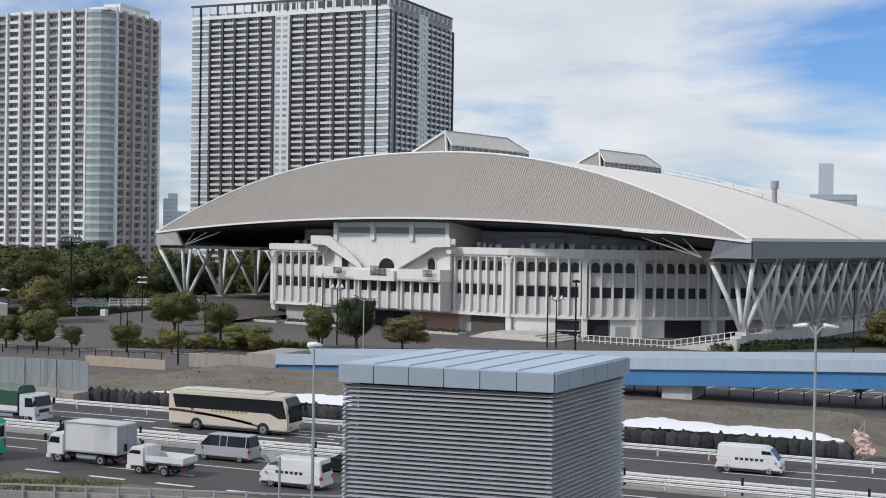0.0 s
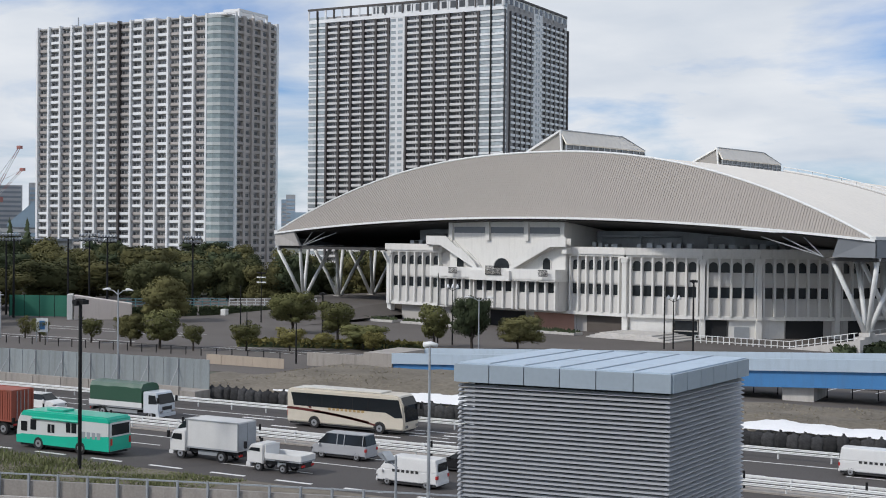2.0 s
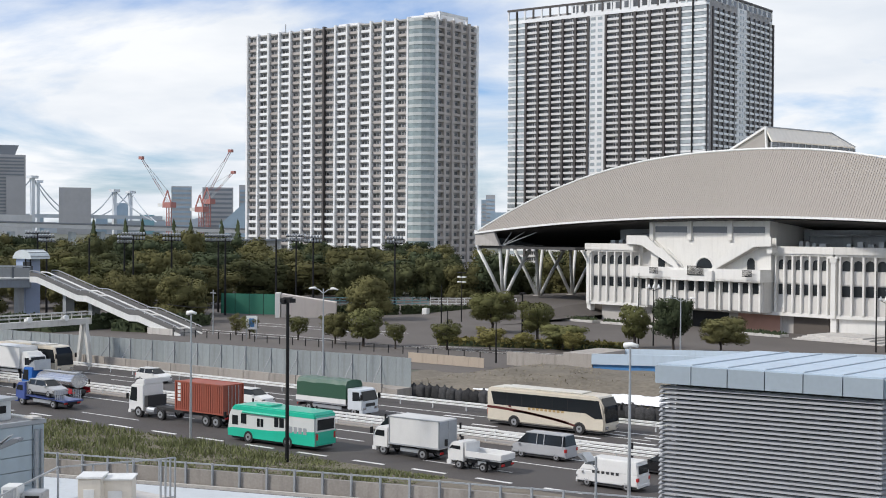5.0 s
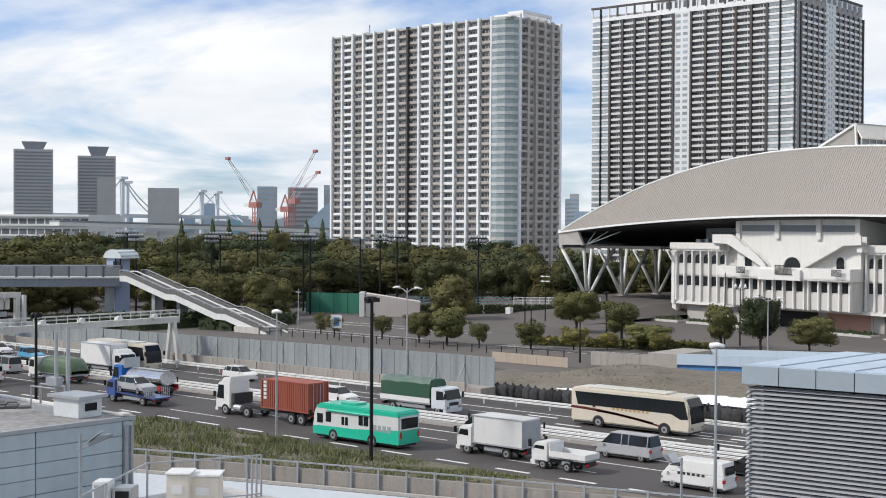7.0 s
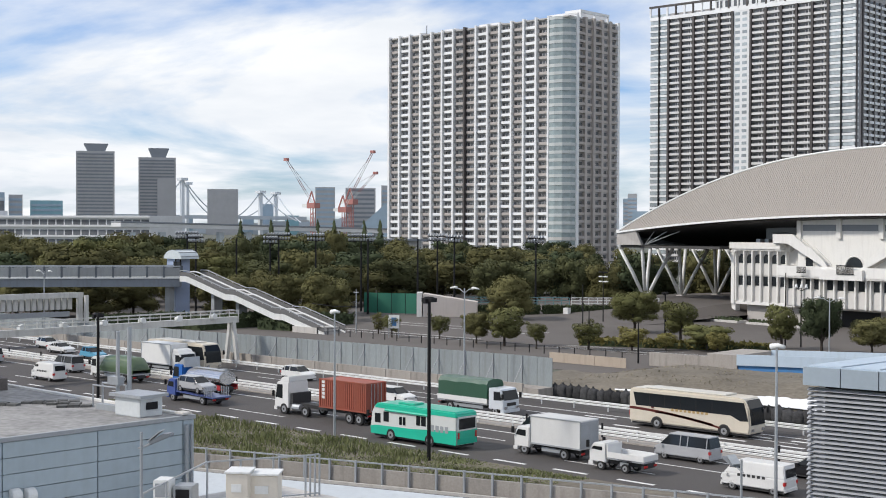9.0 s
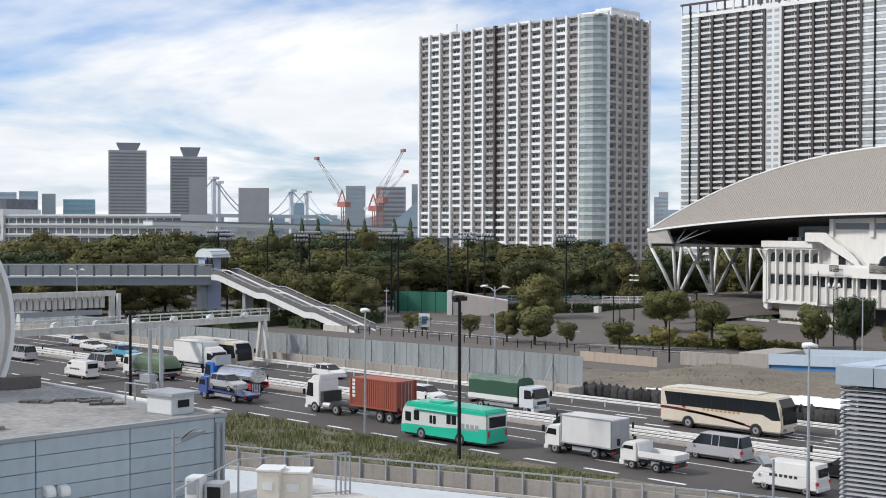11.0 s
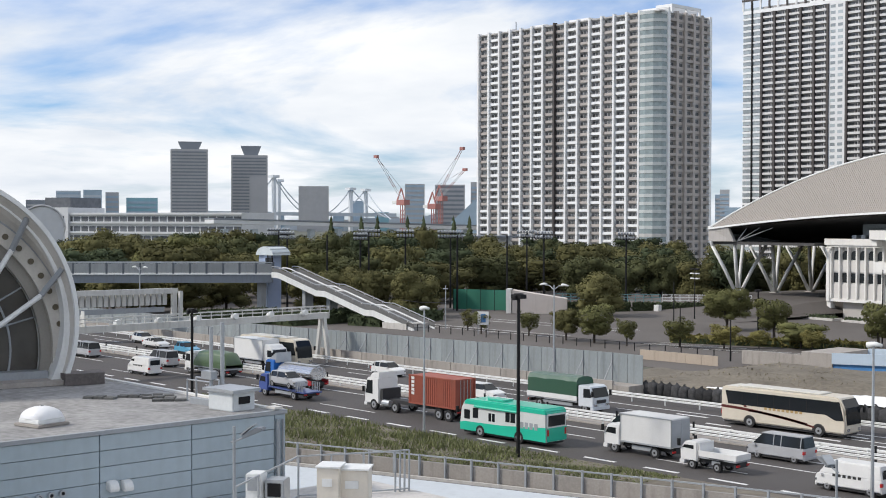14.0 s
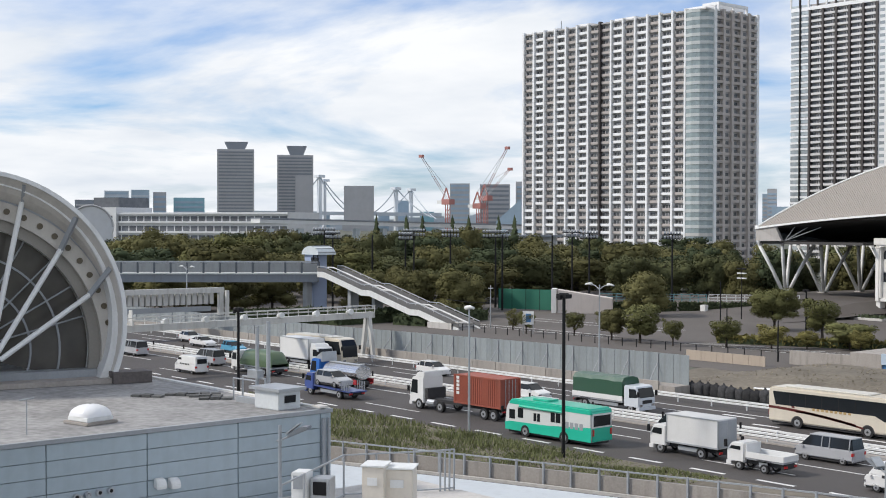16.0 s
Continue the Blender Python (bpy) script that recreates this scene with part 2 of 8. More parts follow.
# ---- mesh building ----
class Build:
    """Collects boxes, prisms and tubes, and links them as one mesh."""

    def __init__(self):
        self.v, self.f = [], []

    def add(self, verts, faces):
        k = len(self.v)
        self.v += [tuple(p) for p in verts]
        self.f += [tuple(i + k for i in f) for f in faces]
        return self

    def box(self, x0, y0, z0, x1, y1, z1):
        return self.add([(x, y, z) for x in (x0, x1) for y in (y0, y1) for z in (z0, z1)],
                        [(0, 1, 3, 2), (4, 6, 7, 5), (0, 4, 5, 1), (2, 3, 7, 6), (0, 2, 6, 4), (1, 5, 7, 3)])

    def beam(self, a, b, w, h=None):
        """A bar of rectangular section from a to b."""
        a, b = Vector(a), Vector(b)
        d = (b - a).normalized()
        side = d.cross(Vector((0, 0, 1)))
        side = (Vector((1, 0, 0)) if side.length < 1e-4 else side.normalized())
        up = side.cross(d).normalized()
        h = w if h is None else h
        pts = [p + side * (i * w / 2) + up * (j * h / 2) for p in (a, b) for i, j in ((-1, -1), (1, -1), (1, 1), (-1, 1))]
        return self.add(pts, [(0, 1, 2, 3), (7, 6, 5, 4), (0, 4, 5, 1), (1, 5, 6, 2), (2, 6, 7, 3), (3, 7, 4, 0)])

    def tube(self, points, r, n=8, r1=None):
        points = [Vector(p) for p in points]
        rings = []
        for i, p in enumerate(points):
            d = (points[min(i + 1, len(points) - 1)] - points[max(i - 1, 0)]).normalized()
            side = d.cross(Vector((0.31, 0.95, 0.05))).normalized()
            up = side.cross(d)
            rr = r if r1 is None else r + (r1 - r) * i / (len(points) - 1)
            rings.append([p + (side * math.cos(a) + up * math.sin(a)) * rr for a in (2 * math.pi * k / n for k in range(n))])
        faces = [(i * n + k, i * n + (k + 1) % n, (i + 1) * n + (k + 1) % n, (i + 1) * n + k) for i in range(len(rings) - 1) for k in range(n)]
        faces += [tuple(range(n))[::-1], tuple((len(rings) - 1) * n + k for k in range(n))]
        return self.add([p for ring in rings for p in ring], faces)

    def prism(self, outline, y0, y1, inset0=0.0, swap=False):
        """An outline in x, z drawn out along y; swap: an outline in y, z drawn out along x."""
        n = len(outline)
        pts = [(x, y0, z) for x, z in outline] + [(x, y1, z) for x, z in outline]
        if swap:
            pts = [(y, x, z) for x, y, z in pts]
        return self.add(pts, [tuple(range(n)), tuple(range(2 * n - 1, n - 1, -1))] + [(i, i + n, (i + 1) % n + n, (i + 1) % n) for i in range(n)])

    def slab(self, outline, z0, z1):
        n = len(outline)
        pts = [(x, y, z0) for x, y in outline] + [(x, y, z1) for x, y in outline]
        return self.add(pts, [tuple(range(n))[::-1], tuple(range(n, 2 * n))] + [(i, (i + 1) % n, (i + 1) % n + n, i + n) for i in range(n)])

    def sheet(self, rows):
        """A skin over rows of points."""
        k = len(rows[0])
        return self.add([p for r in rows for p in r], [(i * k + j, i * k + j + 1, (i + 1) * k + j + 1, (i + 1) * k + j) for i in range(len(rows) - 1) for j in range(k - 1)])

    def mesh(self, name, material, bevel=0.0, smooth=False):
        me = bpy.data.meshes.new(name)
        me.from_pydata(self.v, [], self.f)
        bm = bmesh.new()
        bm.from_mesh(me)
        bmesh.ops.recalc_face_normals(bm, faces=bm.faces)
        if bevel:
            bmesh.ops.bevel(bm, geom=list(bm.edges), offset=bevel, segments=2, affect="EDGES", clamp_overlap=True)
        for f in bm.faces:
            f.smooth = smooth
        bm.to_mesh(me)
        bm.free()
        me.materials.append(material)
        return me


def part(name, build, material, parent, label="", bevel=0.0, smooth=False):
    ob = new(name, build.mesh(name, material, bevel, smooth))
    ob.parent = parent
    return tagged(ob, label)


def twin(name, mesh, parent, x=0, y=0, z=0, rz=0, label=""):
    """A part that shares its mesh with its likes."""
    ob = new(name, mesh)
    ob.parent = parent
    ob.matrix_basis = pose(x, y, z, 0, 0, rz)
    return tagged(ob, label)


def thing(name, label, category, at=(0, 0, 0), rz=0, group="", kind=""):
    ob = new(name)
    ob.matrix_basis = pose(*at, 0, 0, rz)
    return tagged(ob, label, category, group, kind)


def single(name, build, material, label, category="", kind="", group="", bevel=0.0, smooth=False):
    return tagged(new(name, build.mesh(name, material, bevel, smooth)), label, category, group, kind)


def polar(az, d):
    """A spot at that bearing (degrees from +y towards +x) and distance from the eye."""
    return d * math.sin(radians(az)), d * math.cos(radians(az))


# ---- ground, road ----
single("ground", Build().sheet([[(x, y, -0.06) for x in (-4500, -900, 900, 4500)] for y in (-4500, -900, 900, 4500)]), EARTH,
       "flat dull green and grey ground reaching the horizon", "ground", "structure")
single("road", Build().box(-700, 73.0, -0.5, 400, 103.6, 0.0), ASPHALT, "dark asphalt expressway with two carriageways", "road", "structure")
single("pavement", Build().box(-330, 127, -0.5, 160, 262, 0.012), ASPHALT_OLD, "worn grey asphalt of the plaza and car park", "pavement", "structure")


def lane_line(name, y, w, x0, x1, on=0.0, off=0.0, label="white painted lane line"):
    b, x = Build(), x0
    while x < x1:
        e = min(x + (on or x1 - x0), x1)
        b.box(x, y - w / 2, -0.004, e, y + w / 2, 0.006)
        x = e + off if on else x1
    return single(name, b, PAINT_W, label, "road marking", "structure")


lane_line("road_marking", 74.15, 0.34, -260, 60, 3.0, 2.6, "broad broken white edge line of the merging lane")
lane_line("road_marking", 77.45, 0.17, -260, 60, 8.0, 12.0)
lane_line("road_marking", 81.25, 0.17, -257, 60, 8.0, 12.0)
lane_line("road_marking", 84.7, 0.2, -330, 160, label="long white edge line beside the median")
lane_line("road_marking", 90.0, 0.2, -330, 160, label="long white edge line beside the median")
lane_line("road_marking", 93.2, 0.17, -252, 60, 8.0, 12.0)
lane_line("road_marking", 96.2, 0.17, -259, 60, 8.0, 12.0)
lane_line("road_marking", 98.9, 0.2, -330, 160, label="long white edge line of the far carriageway")
hatch = Build()
for k in range(9):
    x = -73 + 5.2 * k
    for y, n in ((92.0, 3.2), (94.6, 2.6), (97.4, 3.4)):
        if (k + int(y)) % 3:
            hatch.box(x, y - 0.2, 0.002, x + n, y + 0.2, 0.008)
for k in range(8):
    hatch.box(-30 + 4.0 * k, 91.3, 0.002, -27 + 4.0 * k, 91.75, 0.008)
    hatch.box(-31 + 4.0 * k, 92.6, 0.002, -28.4 + 4.0 * k, 92.95, 0.008)
single("road_marking", hatch, PAINT_W, "rows of broken white slow-down bars on the lanes", "road marking", "structure")
bays = Build()
for k in range(17):
    x = -34 + 2.6 * k
    bays.beam((x, 148, 0.02), (x + 1.9, 158, 0.02), 0.16, 0.012)
for k in range(12):
    bays.beam((-120 + 2.4 * k, 150, 0.02), (-117 + 2.4 * k, 156, 0.02), 0.15, 0.012)
bays.box(-36, 153.9, 0.012, 12, 154.05, 0.026)
for y in (150, 153, 166, 170):
    bays.box(-170, y, 0.012, -135, y + 0.18, 0.026)
single("parking_marking", bays, PAINT_W, "slanted white parking bay lines on asphalt", "road marking", "structure")


# ---- crash barriers ----
def guard_rail(label, y, x0, x1, facing, rails=2):
    rail = thing("guard_rail", label, "guard rail", (0, y, 0), kind="structure")
    post = Build().tube([(0, 0, 0), (0, 0, 0.82)], 0.07, 8).mesh("post", STEEL_W)
    for k in range(rails):
        z = 0.42 + 0.26 * k
        prof = [(0, z), (0.05 * facing, z + 0.05), (0, z + 0.1), (0.05 * facing, z + 0.15), (0, z + 0.2), (-0.02 * facing, z + 0.1)]
        part("rail_beam", Build().prism([(a + 0.09 * facing, c) for a, c in prof], x0, x1, swap=True), STEEL_W, rail)
    n = int((x1 - x0) / 4)
    for k in range(n):
        twin("post", post, rail, x0 + 4 * k + 1)
    return rail


guard_rail("double white steel crash barrier along the far edge of the expressway", 100.9, -330, 130, -1)
guard_rail("white steel crash barrier on the median, near carriageway side", 87.0, -330, 130, -1)
guard_rail("white steel crash barrier on the median, far carriageway side", 88.3, -330, 130, 1)
median = Build().box(-330, 86.9, 0, 130, 88.4, 0.12)
single("median_strip", median, CONCRETE, "low grey concrete strip between the carriageways", "median", "structure")
poles = thing("median_post", "row of short dark delineator posts on the median", "post", (0, 87.65, 0.12), kind="structure")
stub = Build().tube([(0, 0, 0), (0, 0, 1.15)], 0.09, 6).mesh("post", STEEL_D)
for k in range(44):
    twin("post", stub, poles, -240 + 8 * k)

# ---- far side: low concrete wall with screens ----
wall = thing("wall_far", "weathered low concrete wall beside the expressway", "wall", (0, 104, 0), kind="structure")
panel = Build().box(0.02, 0, 0, 3.97, 0.35, 1.3).mesh("panel", CONCRETE, 0.03)
for k in range(62):
    twin("panel", panel, wall, -334 + 4 * k)
part("footing", Build().box(-334, 0.1, -0.3, -84, 3.0, 0.9), CONCRETE, wall)
screen = thing("noise_screen", "grey-blue noise screen panels on steel posts", "noise barrier", (0, 106.4, 0.9))
pane = Build().box(0.03, -0.03, 0, 1.97, 0.03, 1).mesh("panel", NOISE_PANEL)
stay = Build().beam((0, -0.08, 0), (0, -0.08, 2.9), 0.1).beam((0, -1.5, 0.02), (0, -0.1, 2.0), 0.07).mesh("post", STEEL_GREY)
for k in range(108):
    x = -300 + 2 * k
    h = 2.35 + 0.65 * min(1, max(0, (x + 150) / 60))
    p = twin("panel", pane, screen, x)
    p.scale = (1, 1, h)
    if k % 2 == 0:
        twin("post", stay, screen, x).scale = (1, 1, h / 2.9)
single("wall_plaza", Build().box(-94, 138.6, 0, -80.2, 139.0, 1.7), CONCRETE, "long low stained concrete wall at the edge of the plaza", "wall", "structure")
hoard = thing("hoarding", "beige site hoarding panels", "hoarding", (0, 133.6, 0))
for k in range(5):
    part("panel", Build().box(-106 + 2.4 * k, 0, 0, -103.64 + 2.4 * k, 0.08, 1.25), BEIGE, hoard)


# ---- embankment with sandbags and sheets ----
def bank_height(x, y):
    top = (2.3 - 1.0 * min(1, max(0, (x + 58) / 18))) * min(1, max(0, (x + 93) / 14)) * min(1, max(0, (-9 - x) / 4))
    s = min(1, max(0, (y - 107.6) / 9))
    fall = 1 - min(1, max(0, (y - 124) / 8))
    return max(0.0, (top * (0.45 + 0.55 * s * s * (3 - 2 * s))) * fall + 0.22 * noise.noise((x * 0.22, y * 0.3, 0)) * fall)


single("embankment", Build().sheet([[(x, y, bank_height(x, y) if 107.7 < y < 132 else -0.05) for x in np.arange(-98, -4, 0.8)] for y in np.arange(107, 133, 0.8)]), SOIL,
       "bare brown soil bank with sparse dry grass", "embankment", "structure", smooth=True)
rng = random.Random(4)
bag_m = []
for v in range(6):
    ring = [(max(-0.56, min(0.56, 0.68 * math.cos(a))), max(-0.42, min(0.42, 0.52 * math.sin(a)))) for a in (2 * math.pi * k / 14 for k in range(14))]
    rows = []
    for z, s in ((0, 0.9), (0.12, 1.0), (0.4, 1.04), (0.7, 1.0), (0.95, 0.93), (1.1, 0.72), (1.16, 0.4), (1.3, 0.14), (1.38, 0.2), (1.39, 0.02)):
        row = [(x * s * (1 + 0.14 * noise.noise((x * 3, y * 3 + 7 * v, z * 3))) + 0.05 * math.sin(9 * z + v), y * s * (1 + 0.14 * noise.noise((x * 3, y * 3, z * 3 + 5 * v))), z + (0.1 * noise.noise((x * 4, y * 4, v)) if 0.3 < z else 0)) for x, y in ring]
        rows.append(row + row[:1])
    bag_m.append(Build().sheet(rows).mesh("sandbag", BAG, smooth=True))
bags = thing("sandbag_wall", "row of big black sandbags at the foot of the bank", "sandbags", (0, 107.0, 0))
for k in range(80):
    p = twin("sandbag", bag_m[rng.randrange(6)], bags, -89 + 0.98 * k, rng.uniform(-0.08, 0.08), 0, rng.uniform(-20, 20))
    p.scale = (rng.uniform(0.98, 1.12), 1, rng.uniform(0.84, 1.04))
for x0, x1, w0, w1, lab in ((-77, -50, 0.5, 2.7, "crumpled white sheet spread along the soil bank"), (-46, -35, 2.6, 0.6, "crumpled white sheet spread along the soil bank"), (-30.8, -11.8, 2.3, 1.5, "long white tarpaulin folded over the sandbags")):
    rows = []
    for j in range(7):
        row = []
        for i in range(60):
            u = i / 59
            x = x0 + (x1 - x0) * u
            w = (w0 + (w1 - w0) * u) * (0.9 + 0.3 * noise.noise((x * 0.35, 3, 0))) * min(1, 8 * u + 0.15, 8 * (1 - u) + 0.15)
            y = 107.5 + w * 1.7 * j / 6
            row.append((x, y, max(1.22 - 0.06 * (j == 0), bank_height(x, y) + 0.1) + w * 0.16 * math.sin(j / 6 * 1.6) + 0.12 * noise.noise((x * 1.3, j * 0.9, 5))))
        rows.append(row)
    single("tarpaulin", Build().sheet(rows), SHEET, lab, "tarpaulin", smooth=True)

rows = []
for j in range(12):
    u = j / 11
    rows.append([(-10.0 + (k / 9 - 0.5) * (1.5 - 0.5 * u) + 0.3 * noise.noise((k * 0.5, j * 0.6, 1)) - 0.8 * u * u, 106.5 + 0.5 * noise.noise((k * 0.7, j * 0.5, 4)) + 0.4 * u, 0.5 + 2.1 * u * (0.8 + 0.4 * noise.noise((k * 0.45, 2, 2)))) for k in range(10)])
single("torn_net", Build().sheet(rows), mat("faded pink netting", (0.62, 0.46, 0.42), 0.9, vary=0.25, scale=2, bump=0.6), "torn faded pink netting bunched at the end of the sandbags", "netting")
net_post = single("net_stake", Build().tube([(-10.2, 106.9, 0), (-10.2, 106.95, 3.0)], 0.06, 6).tube([(-10.2, 106.95, 2.9), (-11.0, 106.9, 1.5)], 0.05, 6), STEEL_GREY, "thin steel stake holding torn netting", "stake")

# ---- blue ramp bridge ----
bridge = thing("ramp_bridge", "low road bridge with blue steel girder and pale parapet", "bridge")
def ramp_z(x):
    return 2.5 + (x + 80) * 0.0405
for name, m, a, c, y0, y1 in (("girder", BLUE_GIRDER, -2.95, -1.25, 136.2, 137.0), ("girder", BLUE_GIRDER, -2.95, -1.25, 143.2, 144.0), ("parapet", PALE_BLUE, -1.25, 0.0, 135.9, 136.3), ("parapet", PALE_BLUE, -1.25, 0.0, 144.0, 144.4), ("deck", CONCRETE, -1.5, -1.0, 136.3, 144.0)):
    part(name, Build().prism([(-80, ramp_z(-80) + a), (120, ramp_z(120) + a), (120, ramp_z(120) + c), (-80, ramp_z(-80) + c)], y0, y1), m, bridge)
for x in (-54, -32, -8, 16, 40):
    part("pier", Build().box(x - 1.6, 137, -0.1, x + 1.6, 143.4, ramp_z(x) - 2.96), CONCRETE_L, bridge)
part("abutment", Build().box(-84, 136, 0, -80, 144.4, ramp_z(-80) - 0.1), CONCRETE, bridge)


# ---- near side: verge, ramp wall ----
def near_wall(x):
    """The line of the curved wall of the slip road."""
    u = (x + 78) / 40
    return 56.0 + 13.6 * u - 1.0 * u * u


verge_rows = []
for x in np.arange(-140, 30, 2.0):
    y0 = near_wall(min(max(x, -110), -10)) + 1.2
    verge_rows.append([(x, y0 + (73.2 - y0) * j / 6, -0.02 + 0.28 * math.sin(math.pi * j / 6)) for j in range(7)])
single("verge", Build().sheet(verge_rows), SOIL, "rough grassy verge between slip road and expressway", "verge", "structure", smooth=True)
curve = [(float(x), near_wall(float(x))) for x in np.arange(-108, -6, 1.9)]
slip = Build().sheet([[(x, y - 9, -0.015) for x, y in curve], [(x, y + 1.6, -0.015) for x, y in curve]])
single("slip_road", slip, ASPHALT, "narrow asphalt slip road along the concrete wall", "road", "structure")
nwall = thing("wall_near", "grey concrete parapet with steel posts and rail along the slip road", "wall", kind="structure")
for (x0, y0), (x1, y1) in zip(curve, curve[1:]):
    part("panel", Build().beam((x0, y0, 0.55), (x1, y1, 0.55), 0.3, 1.15), CONCRETE, nwall)
    part("post", Build().beam((x0, y0 - 0.22, 0), (x0, y0 - 0.22, 1.62), 0.14, 0.12), STEEL_GREY, nwall)
    part("rail_beam", Build().beam((x0, y0 - 0.22, 1.55), (x1, y1 - 0.22, 1.55), 0.09), STEEL_G, nwall)
    part("kerb", Build().beam((x0, y0 - 0.55, 0.09), (x1, y1 - 0.55, 0.09), 0.2, 0.2), CONCRETE_L, nwall)
low = Build()
low.slab([(x, y - 3.4) for x, y in curve] + [(x, y - 14) for x, y in reversed(curve)], -0.3, 0.55)
single("low_terrace", low, TERRACE, "pale blue painted parapet top below the slip road", "terrace", "structure")


# ---- foreground: louvred plant tower ----
def louvre_tower():
    base = thing("vent_tower", "grey louvred ventilation tower with blue-grey metal cap", "ventilation tower", (-9.37, 28.2, 0), 0)
    top = 14.06
    ax, bx = Vector((-5.2, -0.45, 0)), Vector((0.4, 4.75, 0))
    la, lb = ax.length, bx.length
    ua, ub = ax.normalized(), bx.normalized()
    corners = [Vector((0, 0, 0)), ax, ax + bx, bx]
    def inner(e):
        return [(ua * (la - e if i in (1, 2) else e) + ub * (lb - e if i in (2, 3) else e)) for i in range(4)]
    # solid core painted near-black for the darkness between the louvres
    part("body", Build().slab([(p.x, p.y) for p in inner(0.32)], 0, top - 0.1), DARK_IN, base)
    part("roof", Build().slab([(p.x, p.y) for p in inner(0.03)], top - 0.06, top + 0.02), PALE_BLUE, base)
    seams = Build()
    for k in range(1, 6):
        q = ua * (la * k / 6)
        seams.beam(q + ub * 0.03 + Vector((0, 0, top + 0.03)), q + ub * (lb - 0.03) + Vector((0, 0, top + 0.03)), 0.035, 0.03)
    part("roof_seam", seams, CAP_BLUE, base)
    for start, u, length, n in ((Vector((0, 0, 0)), ua, la, 6), (Vector((0, 0, 0)), ub, lb, 6), (ax, ub, lb, 6), (bx, ua, la, 6)):
        for k in range(n):
            a, c = start + u * (length * k / n + 0.012), start + u * (length * (k + 1) / n - 0.012)
            part("cap_panel", Build().beam(a + Vector((0, 0, top - 0.22)), c + Vector((0, 0, top - 0.22)), 0.09, 0.42), CAP_BLUE, base)
    mid = (ax + bx) / 2
    for start, u, length in ((Vector((0, 0, 0)), ua, la), (Vector((0, 0, 0)), ub, lb), (ax, ub, lb)):
        side = u.cross(Vector((0, 0, 1)))
        if side.dot(start + u * length / 2 - mid) < 0:
            side = -side
        blade = Build()
        a, c = -side * 0.16 + u * 0.05, -side * 0.16 + u * (length - 0.05)
        for p, q in ((a, c),):
            out, rise = side * 0.11, Vector((0, 0, 0.052))
            pts = [p, q, q + out - rise, p + out - rise]
            blade.add(pts + [w + Vector((0, 0, -0.018)) for w in pts], [(0, 1, 2, 3), (7, 6, 5, 4), (0, 4, 5, 1), (1, 5, 6, 2), (2, 6, 7, 3), (3, 7, 4, 0)])
        m = blade.mesh("louvre", LOUVRE)
        for k in range(47):
            twin("louvre", m, base, start.x, start.y, top - 0.49 - 0.108 * k)
        for k in range(1, 6):
            q = start + u * (length * k / 6) - side * 0.175
            part("mullion", Build().beam(q + Vector((0, 0, top - 0.46)), q + Vector((0, 0, top - 5.6)), 0.03), STEEL_D, base)
    part("plinth", Build().slab([(p.x, p.y) for p in inner(0.1)], 0, top - 5.62), CAP_BLUE, base)


louvre_tower()


# ---- foreground: station building with arched glass end ----
ROOF_Z = 9.5
st = thing("station_building", "pale blue clad station building with flat roof", "building", (-44.6, 32.7, 0))
part("wall_core", Build().box(-30, -60, 0, -0.12, -0.12, ROOF_Z - 0.35), CLAD, st)
part("roof", Build().box(-34, -60, ROOF_Z - 0.35, -0.16, -0.2, ROOF_Z - 0.12), ROOF_MEMB, st)
part("parapet", Build().box(-0.16, -60, ROOF_Z - 0.2, 0.05, 0.06, ROOF_Z - 0.04), STEEL_GREY, st)
part("parapet", Build().box(-34, -0.2, ROOF_Z - 0.5, -0.16, 0.06, ROOF_Z - 0.03), STONE_W, st)
clad_m = Build().box(-0.12, 0.02, 0.012, 0.0, 3.98, 0.588).mesh("panel", CLAD, 0.008)
for j in range(15):
    for k in range(12):
        twin("panel", clad_m, st, 0, -4.55 - 4.0 * k, ROOF_Z - 0.21 - 0.6 * (j + 1))
edge_m = Build().box(-0.12, -0.53, 0.012, 0.0, -0.02, 0.588).mesh("panel", CLAD, 0.008)
for j in range(15):
    twin("panel", edge_m, st, 0, 0, ROOF_Z - 0.21 - 0.6 * (j + 1))
part("downpipe", Build().tube([(0.1, -0.45, 0), (0.1, -0.45, ROOF_Z - 0.4)], 0.09), STEEL_GREY, st)
part("downpipe", Build().tube([(0.1, -0.2, 0), (0.1, -0.2, ROOF_Z - 0.4)], 0.05), STEEL_GREY, st)
part("lead_flashing", Build().box(-0.5, -0.62, ROOF_Z + 0.02, 0.1, -0.2, ROOF_Z + 0.1), CONCRETE_L, st)

ARCH_AT = Vector((-60.24, 24.42, 0))
RIM_R, PORT_R, RIM_Y, PORT_Y, RIM_Z, PORT_Z, HUB_Z = 7.27, 7.05, -0.78, -1.05, 12.45, 11.0, 10.33
# beige ring paint, greyed to carry the shade inside the rim
ARCH_RING = mat("shade-greyed beige ring panel", (0.52, 0.495, 0.455), 0.7, vary=0.07, scale=0.5, dirt=0.18)
arch = thing("arched_roof", "white steel barrel vault with glazed end wall", "vault roof", ARCH_AT, -12)
